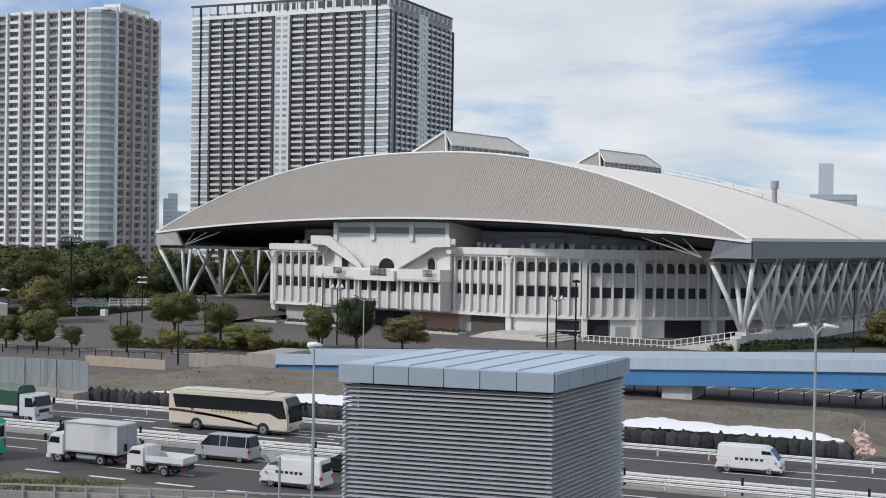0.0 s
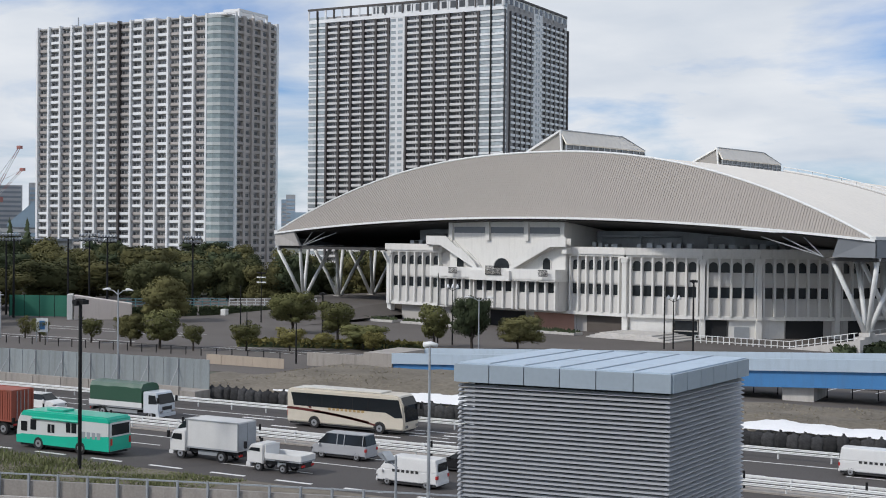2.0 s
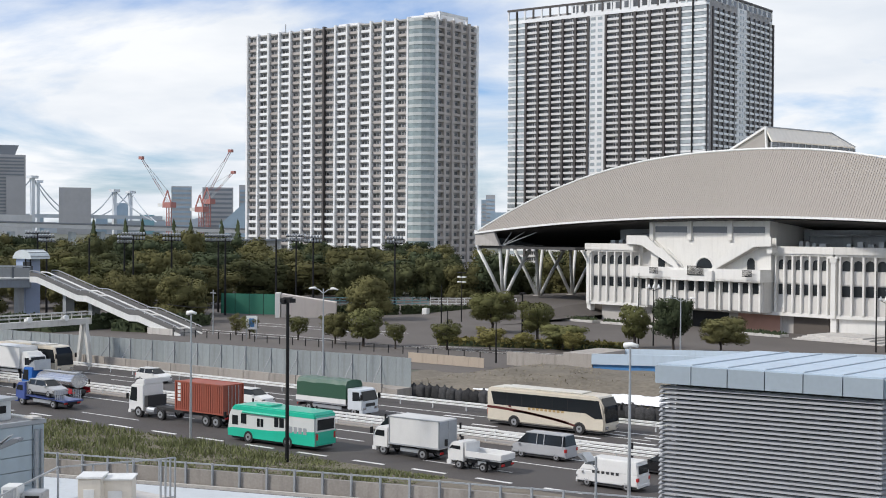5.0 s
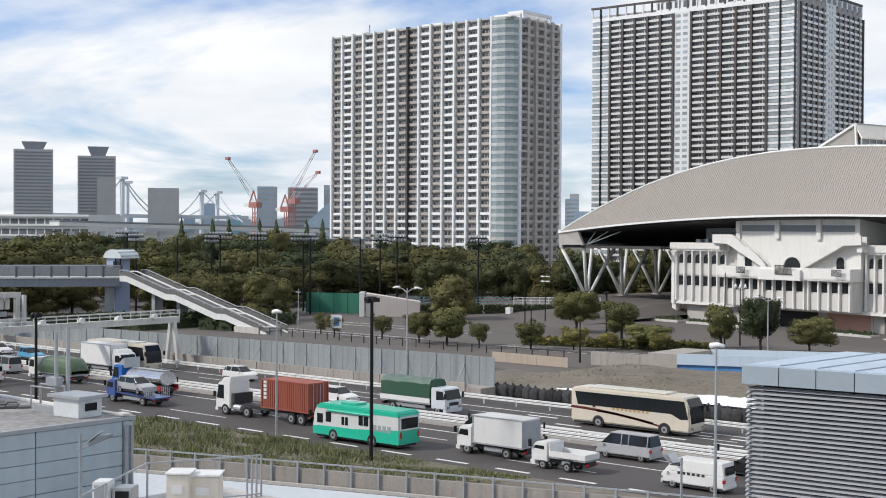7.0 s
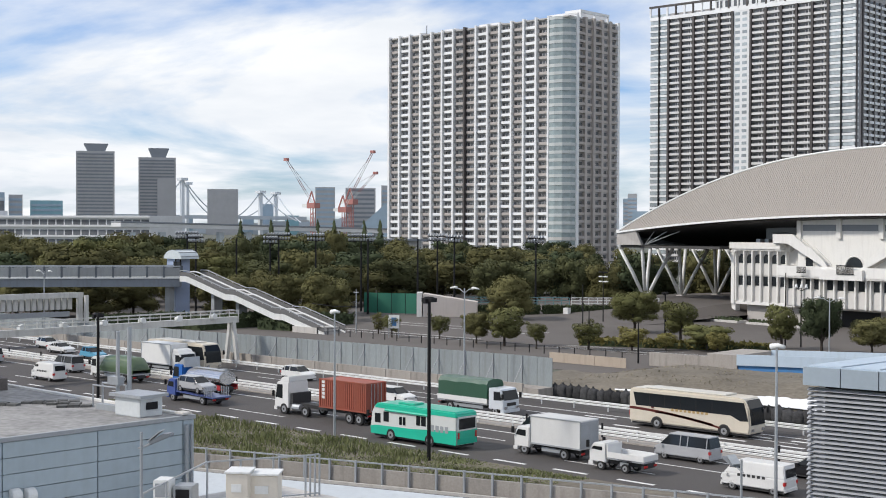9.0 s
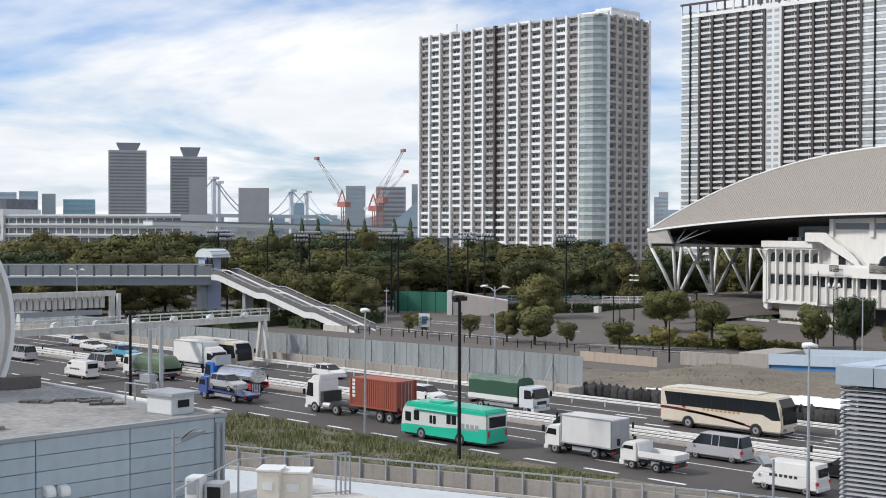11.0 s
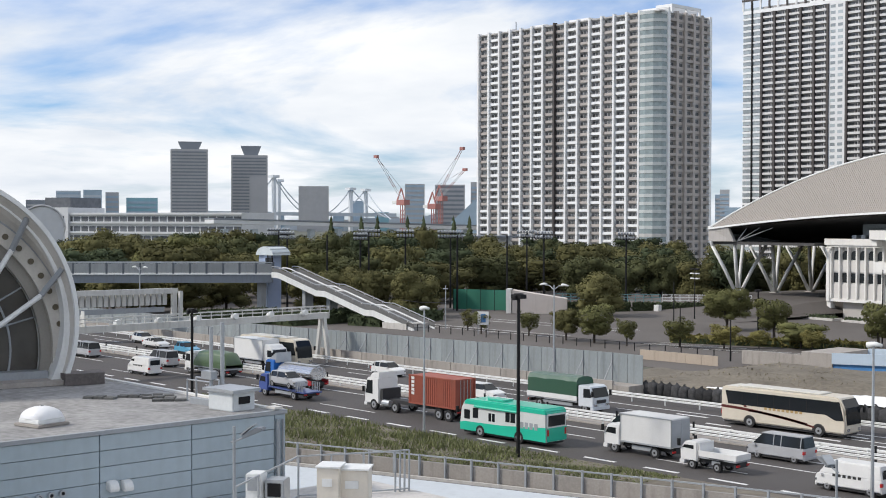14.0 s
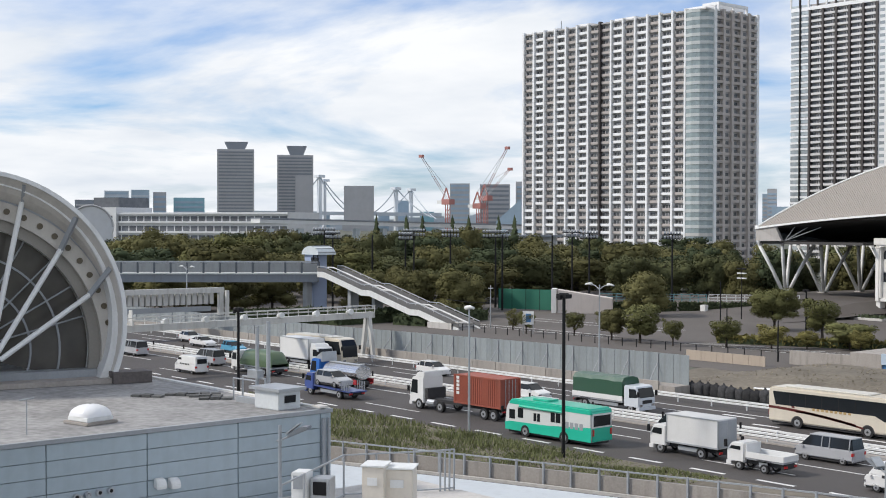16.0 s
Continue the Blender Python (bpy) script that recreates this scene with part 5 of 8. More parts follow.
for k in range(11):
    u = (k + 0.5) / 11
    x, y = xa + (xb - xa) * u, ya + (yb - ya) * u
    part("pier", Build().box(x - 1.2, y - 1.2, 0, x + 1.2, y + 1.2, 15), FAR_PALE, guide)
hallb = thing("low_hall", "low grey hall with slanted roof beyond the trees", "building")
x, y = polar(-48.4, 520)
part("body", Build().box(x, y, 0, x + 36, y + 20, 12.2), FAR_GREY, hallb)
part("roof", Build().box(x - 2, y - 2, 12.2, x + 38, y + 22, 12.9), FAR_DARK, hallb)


# tower cranes
def crane(az, d, base_te, tip_az, tip_te, label):
    x, y = polar(az, d)
    t = thing("tower_crane", label, "crane", (x, y, 0), 0, "tower cranes")
    z = eye_z(base_te, d)
    for dx, dy in ((-1.5, -1.5), (1.5, -1.5), (1.5, 1.5), (-1.5, 1.5)):
        part("mast_leg", Build().beam((dx, dy, 0), (dx, dy, z), 0.6), RED_CRANE, t)
    lace = Build()
    k, zz = 0, 0.0
    while zz < z - 4:
        s = 1.5 if k % 2 else -1.5
        lace.beam((-s, -1.5, zz), (s, -1.5, zz + 4), 0.4).beam((1.5, -s, zz), (1.5, s, zz + 4), 0.4)
        zz += 4
        k += 1
    tagged(part("mast_lacing", lace, RED_CRANE, t), kind="stuff")
    part("cab", Build().box(-5, -3.5, z, 6, 3.5, z + 5), RED_CRANE, t)
    part("counterweight", Build().box(-12, -3, z + 1, -5, 3, z + 4), STEEL_W, t)
    part("a_frame", Build().beam((-8, 0, z + 4), (-2, 0, z + 16), 1.0).beam((3, 0, z + 4), (-2, 0, z + 16), 1.0), RED_CRANE, t)
    tx, ty = polar(tip_az, d)
    tip = Vector((tx - x, ty - y, eye_z(tip_te, d)))
    foot = Vector((0, 0, z + 4))
    for s in (-1.2, 1.2):
        for u0, u1, m in ((0.0, 0.3, STEEL_W), (0.3, 0.55, RED_CRANE), (0.55, 0.8, STEEL_W), (0.8, 1.0, RED_CRANE)):
            part("jib_chord", Build().beam(foot + (tip - foot) * u0 + Vector((0, s, 0)), foot + (tip - foot) * u1 + Vector((0, s, 0)), 0.5), m, t)
    part("jib_tip", Build().box(tip.x - 2.2, tip.y - 1.5, tip.z - 1.5, tip.x + 2.2, tip.y + 1.5, tip.z + 1.2), RED_CRANE, t)
    part("hoist_rope", Build().tube([(-2, 0, z + 16), tip], 0.2, 4), STEEL_G, t)


crane(-48.7, 1250, 0.0145, -49.85, 0.0512, "red and white luffing tower crane over a far building site")
crane(-47.35, 1250, 0.0115, -46.12, 0.0575, "red and white luffing tower crane over a far building site")
crane(-47.05, 1290, 0.0175, -46.0, 0.0415, "red and white luffing tower crane with low jib")


# ---- footbridge with lift and long stairs ----
fb = thing("footbridge", "grey steel pedestrian bridge over the expressway with lift and stairs", "footbridge")
F0, F1 = Vector((-199, 143, 0)), Vector((-262, 63.5, 0))
DECK = 8.1
FB_POST = mat("dark slate post paint", (0.10, 0.115, 0.135), 0.5, vary=0.1)
FB_PANEL = mat("frosted parapet panel", (0.31, 0.325, 0.33), 0.4, vary=0.12, scale=0.5, dirt=0.2, per_object=0.12)
fdir = (F1 - F0).normalized()
fside = Vector((fdir.y, -fdir.x, 0))
part("girder", Build().beam(F0 + Vector((0, 0, DECK - 0.95)), F1 + Vector((0, 0, DECK - 0.95)), 3.2, 1.5), mat("slate blue girder paint", (0.19, 0.215, 0.255), 0.5, vary=0.1, dirt=0.2), fb)
part("deck", Build().beam(F0 + Vector((0, 0, DECK - 0.1)), F1 + Vector((0, 0, DECK - 0.1)), 3.8, 0.28), STEEL_W, fb)
flen = (F1 - F0).length
for sg in (-1, 1):
    for k in range(34):
        a, b = F0 + fdir * (flen * k / 34) + fside * 1.8 * sg, F0 + fdir * (flen * (k + 1) / 34) + fside * 1.8 * sg
        part("rail_post", Build().beam(a + Vector((0, 0, DECK)), a + Vector((0, 0, DECK + 2.0)), 0.3), FB_POST, fb)
        part("parapet_panel", Build().beam(a + fdir * 0.12 + Vector((0, 0, DECK + 0.95)), b - fdir * 0.12 + Vector((0, 0, DECK + 0.95)), 0.06, 1.6), FB_PANEL, fb)
    part("handrail", Build().beam(F0 + fside * 1.8 * sg + Vector((0, 0, DECK + 2.0)), F1 + fside * 1.8 * sg + Vector((0, 0, DECK + 2.0)), 0.2), STEEL_G, fb)
for u in (0.02, 0.5, 0.93):
    p = F0 + fdir * flen * u
    part("pier", Build().beam(p + Vector((0, 0, -0.1)), p + Vector((0, 0, DECK - 1.6)), 1.2), STEEL_GREY, fb)
L0 = Vector((-201.5, 144.5, 0))
part("lift_shaft", Build().box(L0.x - 1.9, L0.y - 1.5, -0.1, L0.x + 1.0, L0.y + 1.5, DECK + 3.4), mat("pale blue lift tower", (0.33, 0.40, 0.55), 0.4, vary=0.1, scale=0.4), fb, "pale blue lift tower")
part("lift_window", Build().box(L0.x + 0.2, L0.y - 1.55, DECK + 0.4, L0.x + 2.6, L0.y - 1.5, DECK + 2.8), GLASS_D, fb)
can = [(2.7 * math.cos(a), 1.6 * math.sin(a)) for a in (math.pi * k / 12 for k in range(13))]
part("lift_canopy", Build().prism([(L0.x + 0.5 + x, DECK + 3.3 + z) for x, z in can], L0.y - 2, L0.y + 2), mat("frosted canopy", (0.55, 0.60, 0.62), 0.25, vary=0.1), fb, "frosted arched canopy")
for k in range(1, 12, 2):
    x, z = can[k]
    part("canopy_rib", Build().beam((L0.x + 0.5 + x, L0.y - 2.05, DECK + 3.3 + z), (L0.x + 0.5 + x, L0.y + 2.05, DECK + 3.36 + z), 0.12), STEEL_GREY, fb)
for x in (2.4, 1.0):
    part("canopy_post", Build().beam((L0.x + x, L0.y - 1.6, DECK), (L0.x + x, L0.y - 1.6, DECK + 3.3), 0.16), STEEL_D, fb)
# mesh colour, darkened for the shadowed flank and underside of the stairs
STAIR_MESH_SHADE = mat("dark stair mesh and shade", (0.13, 0.13, 0.13), 0.7, vary=0.2, scale=1.5)
SX0, SX1, SY = -197.5, -158.5, 144.0
def stair_z(x):
    u = (x - SX0) / (SX1 - SX0)
    flat = ((0.0, 0.05), (0.34, 0.40), (0.68, 0.74))
    rise, done = 0.0, 0.0
    for a, b in flat:
        done += max(0, min(u, b) - a)
    return DECK * (1 - (u - done) / (1 - 0.17))
prof_x = [SX0 + (SX1 - SX0) * k / 50 for k in range(51)]
for y0 in (SY - 2.4, SY + 2.2):
    part("stringer", Build().prism([(x, stair_z(x) + 0.25) for x in prof_x] + [(x, stair_z(x) - 0.75) for x in reversed(prof_x)], y0, y0 + 0.2), STEEL_W, fb)
    part("stair_handrail", Build().tube([(x, y0 + 0.1, stair_z(x) + 1.25) for x in prof_x], 0.09, 6), STEEL_G, fb)
    part("stair_panel", Build().prism([(x, stair_z(x) + 1.0) for x in prof_x] + [(x, stair_z(x) + 0.3) for x in reversed(prof_x)], y0 + 0.06, y0 + 0.12), STAIR_MESH_SHADE, fb, "dark mesh infill")
    for x in prof_x[::3]:
        part("baluster", Build().beam((x, y0 + 0.1, stair_z(x)), (x, y0 + 0.1, stair_z(x) + 1.25), 0.07), STEEL_W, fb)
# flight in the same dark colour, its underside shade painted on
part("stair_flight", Build().prism([(x, stair_z(x) + 0.02) for x in prof_x] + [(x, stair_z(x) - 0.5) for x in reversed(prof_x)], SY - 2.2, SY + 2.2), STAIR_MESH_SHADE, fb)
part("stair_middle_rail", Build().tube([(x, SY, stair_z(x) + 1.0) for x in prof_x], 0.12, 6), STEEL_W, fb)
for u in (0.2, 0.38, 0.7):
    x = SX0 + (SX1 - SX0) * u
    part("stair_pier", Build().box(x - 0.45, SY - 0.9, -0.1, x + 0.45, SY + 0.9, stair_z(x) - 0.5), STEEL_GREY, fb)
part("stair_base", Build().box(-166, SY - 2.6, -0.1, -160, SY + 2.6, 1.0), CONCRETE_L, fb)


# ---- gantries ----
gan = thing("sign_gantry", "white steel gantry with lamps across the expressway", "gantry", (-133.0, 103.3, 0))
for dx in (-0.7, 0.7):
    part("leg", Build().beam((dx * 1.7, 0, -0.1), (dx * 0.4, 0, 5.4), 0.45), WEATHERED, gan)
part("beam", Build().beam((0, 0.8, 5.55), (1.5, -52, 5.55), 0.8, 0.75), WEATHERED, gan)
part("leg", Build().beam((1.4, -50, -0.1), (1.4, -50, 5.2), 0.6), WEATHERED, gan)
for s in (-0.6, 0.6):
    part("walkway_rail", Build().beam((s, 0.8, 6.75), (s + 1.5, -52, 6.75), 0.08), WEATHERED, gan)
    part("walkway_rail", Build().beam((s, 0.8, 6.35), (s + 1.5, -52, 6.35), 0.06), WEATHERED, gan)
for k in range(36):
    part("rail_post", Build().beam((0.62 + 1.5 * k / 35, -1.5 * k + 0.6, 5.9), (0.62 + 1.5 * k / 35, -1.5 * k + 0.6, 6.75), 0.07), WEATHERED, gan)
for k in range(9):
    y = -3.5 - 5.2 * k
    part("lamp_head", Build().tube([(0.5, y, 6.0), (0.95, y, 6.15), (1.2, y, 6.15)], 0.36, 10), STEEL_W, gan, "round white lamp")
sg2 = thing("sign_gantry", "white gantry carrying the ribbed backs of road signs", "gantry", (-174.5, 107, 0))
part("leg", Build().beam((0, 0, -0.1), (0, 0, 7.4), 0.7), WEATHERED, sg2)
part("leg", Build().beam((1.4, 0.3, -0.1), (1.4, 0.3, 7.0), 0.5), WEATHERED, sg2)
part("beam", Build().beam((0, 0.5, 7.0), (-3, -45, 7.0), 0.7, 0.8), WEATHERED, sg2)
rib_m = Build().box(-0.2, -0.36, -0.85, 0.2, 0.36, 0.85).mesh("sign_rib", WEATHERED, 0.05)
for k in range(46):
    twin("sign_rib", rib_m, sg2, -0.45 - 3 * (k + 1.5) / 48, -0.95 * (k + 1.4), 5.72)
part("lower_board", Build().beam((-0.4, -1.5, 4.2), (-3.3, -44, 4.2), 0.3, 0.75), STEEL_GREY, sg2)
part("board_back", Build().beam((-0.85, -1.0, 5.72), (-3.8, -44.6, 5.72), 0.12, 1.6), STEEL_GREY, sg2)
sign = thing("road_sign", "white road sign board on the gantry edge", "sign", (-131.9, 69.5, 5.9))
part("board", Build().prism([(-0.8, 0), (0.5, 0), (0.2, 1.7), (-0.4, 1.7)], -0.06, 0.06), WEATHERED, sign)


# ---- lamps and masts ----
def lamp(kind, x, y, h, label, arm=1.2, group="street lamps", turn=0, base=0.0):
    t = thing("street_lamp", label, "street lamp", (x, y, base), turn, group)
    m = STEEL_D if "black" in label else STEEL_G
    part("pole", Build().tube([(0, 0, -0.3), (0, 0, h * 0.5), (0, 0, h)], 0.12 if kind != "box" else 0.15, 8, 0.065 if kind != "box" else 0.12), m, t)
    if kind == "double":
        for s in (-1, 1):
            part("arm", Build().tube([(0, 0, h - 0.5), (s * arm * 0.5, 0, h - 0.1), (s * arm, 0, h)], 0.05, 6), m, t)
            part("lamp_head", Build().tube([(s * arm * 0.85, 0, h + 0.02), (s * arm * 1.1, 0, h + 0.06), (s * (arm + 0.7), 0, h - 0.03)], 0.16, 8, 0.08), STEEL_W, t, smooth=True)
    elif kind == "single":
        part("lamp_head", Build().tube([(-0.4, 0, h + 0.02), (0.1, 0, h + 0.12), (0.55, 0, h + 0.05)], 0.2, 8, 0.12), STEEL_W, t, smooth=True)
    elif kind == "box":
        part("lamp_head", Build().box(-0.5, -0.3, h - 0.3, 0.5, 0.3, h).box(-0.3, -0.2, h, 0.3, 0.2, h + 0.08).box(-0.12, -0.55, h - 0.4, 0.12, -0.3, h - 0.05), m, t)
    elif kind == "globes":
        for dx in (-0.8, 0, 0.8):
            part("arm", Build().tube([(0, 0, h - 1.0), (dx, 0, h - 0.6 + 0.3 * (dx == 0))], 0.05, 6), m, t)
            part("globe", Build().tube([(dx, 0, h - 0.6), (dx, 0, h - 0.35), (dx, 0, h)], 0.3, 8, 0.08), STEEL_W, t, smooth=True)
    elif kind == "stack":
        for z in (h - 0.2, h - 1.0, h - 1.9):
            for s in (-1, 1):
                part("lamp_head", Build().box(s * 0.15, -0.2, z - 0.12, s * 0.9, 0.2, z + 0.1), STEEL_W if z < h - 0.5 else STEEL_D, t)
    return t


lamp("single", -40.4, 73.4, 9.9, "slim grey street lamp on the verge")
lamp("single", -80.6, 73.2, 10.2, "slim grey street lamp on the verge")
lamp("double", -9.6, 73.4, 12.4, "slim grey street lamp with twin heads on the verge", 0.5)
lamp("box", -66.4, 69.6, 12.1, "tall black mast with flat box lamp beside the slip road")
lamp("box", -105.7, 66.75, 9.2, "black mast with flat box lamp beside the slip road")
lamp("double", -92.6, 102.4, 10.9, "grey street lamp with two curved arms", 1.3)
lamp("double", -177, 102.6, 10.6, "grey street lamp with two curved arms", 1.5)
lamp("stack", -143.5, 196.6, 9.4, "black plaza mast with stacked floodlights", group="plaza lamps")
lamp("box", -114.5, 173.1, 7.3, "black plaza lamp with flat head", group="plaza lamps")
lamp("double", -82.4, 163.8, 8.0, "grey plaza lamp with two heads", 1.6, "plaza lamps")
lamp("none", -112.3, 150.5, 5.6, "slim black post in the car park", group="plaza lamps")
lamp("none", -96.5, 139.8, 5.2, "slim black post beside the wall", group="plaza lamps")
lamp("none", -120.5, 159.9, 8.8, "slim black post in the car park", group="plaza lamps")
lamp("globes", -93.0, 176.0, 9.2, "black ornamental plaza lamp with globes", group="plaza lamps")
lamp("none", -95.5, 176.0, 10.8, "slim black plaza mast", group="plaza lamps")
lamp("globes", -62.5, 188.5, 8.0, "black ornamental plaza lamp with globes", group="plaza lamps")
lamp("none", -63.7, 187.9, 11.6, "slim black plaza mast", group="plaza lamps")
lamp("box", -57.7, 182.9, 10.5, "thick black plaza mast with box lamp", group="plaza lamps")
lamp("none", -20.4, 196, 11.0, "slim black plaza mast", group="plaza lamps")
util = lamp("none", -156.9, 147.2, 7.2, "grey utility pole with cross arm", group="utility poles")
part("cross_arm", Build().box(-0.6, -0.06, 6.6, 0.6, 0.06, 6.75), STEEL_GREY, util)
part("wire", Build().tube([(0, 0, 4.4), (-6, 0.5, 4.1), (-12, 1, 4.3)], 0.05, 4), STEEL_D, util)


def near_lamp(x, y, h, label, rz):
    t = thing("street_lamp", label, "street lamp", (x, y, 0), rz, "near street lamps")
    part("pole", Build().tube([(0, 0, -0.1), (0, 0, h + 0.35)], 0.055, 10), STEEL_GREY, t)
    part("arm", Build().tube([(-0.12, 0, h - 0.2), (0, 0, h - 0.18), (0.4, 0, h)], 0.035, 8), STEEL_GREY, t)
    part("lamp_head", Build().prism([(0.35, h - 0.06), (1.1, h + 0.26), (1.08, h + 0.36), (0.8, h + 0.34), (0.35, h + 0.08)], -0.24, 0.24), FASCIA, t, "slate grey lamp head", bevel=0.03)
    part("lamp_shield", Build().prism([(0.3, h + 0.06), (0.75, h + 0.42), (0.72, h + 0.45), (0.28, h + 0.1)], -0.24, 0.24), STEEL_G, t, "bright metal shield")


near_lamp(*polar(-55.95, 46), 9.85, "grey street lamp with flat head beside the clad wall", 35)
near_lamp(*polar(-30.25, 60), 6.6, "grey street lamp with flat head near the slip road", 160)


def floodlight(az, d, h, n=8, rows=2):
    x, y = polar(az, d)
    t = thing("floodlight_mast", "tall dark floodlight mast among the trees", "floodlight mast", (x, y, 0), -az, "court floodlights")
    part("pole", Build().tube([(0, 0, -0.2), (0, 0, h)], 0.24, 8, 0.16), STEEL_D, t)
    for r in range(rows):
        part("cross_bar", Build().box(-n * 0.3, -0.1, h - 0.1 - 0.9 * r, n * 0.3, 0.1, h + 0.1 - 0.9 * r), STEEL_D, t)
        for k in range(n):
            part("flood_lamp", Build().tube([(-n * 0.3 + 0.6 * k + 0.3, -0.3, h + 0.2 - 0.9 * r), (-n * 0.3 + 0.6 * k + 0.3, 0.2, h + 0.45 - 0.9 * r)], 0.24, 6), STEEL_GREY, t)


for px, top, n in ((440, 412, 8), (600, 414, 8), (665, 415, 6), (745, 416, 9), (880, 415, 7), (910, 417, 6), (1055, 418, 6), (455, 418, 5), (585, 420, 5)):
    d = 262 + (px % 7) * 3
    floodlight(-45.66 + math.degrees(math.atan((px - 784) / 2334)), d, H - d * (top - 400) / 2334, n)
for px in (526, 845, 757):
    floodlight(-45.66 + math.degrees(math.atan((px - 784) / 2334)), 262, 15.0, 0, 0)

# ---- courts beyond the plaza ----
net = thing("court_fence", "green netted tennis court fence", "fence", (-184, 186, 0), 22)
for k in range(1, 6):
    part("net_panel", Build().box(3 * k - 12, -0.03, 0.2, 3 * k - 9.06, 0.03, 4.2), GREEN_NET, net)
    part("post", Build().beam((3 * k - 12.02, 0, 0), (3 * k - 12.02, 0, 4.4), 0.1), STEEL_D, net)
hut = thing("court_hut", "small pale hut with sloping parapet", "hut", (-172.3, 187.5, 0), 40)
part("wall_core", Build().prism([(-6, 0), (4.5, 0), (4.5, 2.9), (-6, 4.5)], 0, 4), mat("pale pink render", (0.60, 0.54, 0.50), 0.8, vary=0.06, dirt=0.1), hut)
part("end_wall", Build().box(-7.2, -0.3, 0, -6.2, 3, 4.7), STONE_W, hut)
board = thing("notice_board", "white and blue parking sign on two legs", "sign", (-146, 145, 0), 30)
part("board", Build().box(-0.9, -0.05, 1.5, 0.9, 0.05, 3.6), STEEL_W, board)
part("panel", Build().box(-0.35, -0.1, 1.9, 0.45, -0.06, 3.2), BLUE_GIRDER, board)
for dx in (-0.8, 0.8):
    part("leg", Build().beam((dx, 0, 0), (dx, 0, 1.6), 0.1), STEEL_GREY, board)
box = thing("utility_cabinet", "small white utility box on the plaza", "cabinet", (-158.8, 205.6, 0))
part("body", Build().box(-0.6, -0.5, 0, 0.6, 0.5, 1.6), STEEL_W, box, bevel=0.05)
park_fence = thing("park_fence", "low dark fence posts round the car park", "fence", (0, 141.5, 0))
pk = Build().box(-0.05, -0.05, 0, 0.05, 0.05, 1.15).mesh("post", STEEL_D)
for k in range(60):
    twin("post", pk, park_fence, -160 + 2.6 * k)
part("wire", Build().beam((-160, 0, 1.1), (-6, 0, 1.1), 0.04), STEEL_D, park_fence)

# ---- flat roof clutter ----
def skylight_dome():
    t = thing("dome_skylight", "white domed roof light on a low kerb", "skylight", (-47.85, 23.45, ROOF_Z - 0.12), 12)
    part("kerb", Build().box(-0.75, -0.75, 0, 0.75, 0.75, 0.12), CONCRETE, t, bevel=0.03)
    part("frame", Build().box(-0.62, -0.62, 0.12, 0.62, 0.62, 0.3), STEEL_W, t, bevel=0.03)
    rows = []
    for k in range(7):
        s, z = math.cos(math.pi / 2 * k / 6.4), 0.3 + 0.46 * math.sin(math.pi / 2 * k / 6.4)
        rows.append([(0.58 * s * a, 0.58 * s * b, z) for a, b in ((-1, -1), (0, -1.06), (1, -1), (1.06, 0), (1, 1), (0, 1.06), (-1, 1), (-1.06, 0), (-1, -1))])
    part("dome", Build().sheet(rows), mat("milky acrylic", (0.80, 0.80, 0.80), 0.3, vary=0.03), t, smooth=True)


skylight_dome()
hatch_t = thing("roof_hatch", "off-white metal roof cabinet with flat lid", "roof cabinet", (-46.6, 31.4, ROOF_Z - 0.12), 6)
part("body", Build().box(-0.85, -0.6, 0, 0.75, 0.6, 0.8), mat("off-white cabinet enamel", (0.60, 0.63, 0.64), 0.5, vary=0.07, dirt=0.15), hatch_t, bevel=0.03)
part("lid", Build().box(-1.05, -0.75, 0.8, 0.95, 0.75, 0.92), STEEL_G, hatch_t)
part("vent_grille", Build().box(0.76, -0.3, 0.3, 0.79, 0.3, 0.6), STEEL_D, hatch_t)
SLAB_D = mat("wet dark slab", (0.11, 0.11, 0.105), 0.8, vary=0.3, scale=2, per_object=0.2)
for k, (x, y) in enumerate(((-53.3, 28.9), (-52.7, 30.3), (-51.6, 30.9), (-50.6, 30.8), (-52.2, 31.2))):
    slabs = thing("roof_slab", "flat dark paving slabs lying on the roof", "paving slab", (x, y, ROOF_Z - 0.12), 35 + 6 * k, "roof slabs")
    for j in range(3):
        part("slab", Build().box(-0.75 + 0.5 * j, -0.2, 0.0, -0.3 + 0.5 * j, 0.25, 0.1 + 0.03 * (j % 2)), SLAB_D, slabs)
rackt = thing("roof_frame", "galvanised pipe frame with box on the roof", "pipe frame", (-49.3, 32.0, ROOF_Z - 0.12), 5)
part("frame", Build().tube([(-0.9, 0, 0), (-0.9, 0, 1.0), (0.7, 0, 1.0), (0.7, 0, 0)], 0.05, 6), STEEL_G, rackt)
part("frame", Build().tube([(-0.9, -0.5, 0), (-0.9, -0.5, 0.95), (0.7, -0.5, 0.95), (0.7, -0.5, 0)], 0.04, 6), STEEL_G, rackt)
part("box", Build().box(-0.3, -0.2, 1.0, 0.4, 0.15, 1.35), STEEL_G, rackt)
part("mast", Build().tube([(0.15, 0, 0), (0.15, 0, 3.3)], 0.09, 8), STEEL_G, rackt)
part("mast", Build().tube([(0.55, 0.3, 0), (0.55, 0.3, 3.5)], 0.1, 8), STEEL_G, rackt)
part("plinth", Build().box(-0.2, -0.9, 0, 1.5, -0.6, 0.25), STEEL_GREY, rackt)
aer = thing("roof_aerial", "thin roof aerial with crossbar", "aerial", (-46.6, 20.3, ROOF_Z - 0.12))
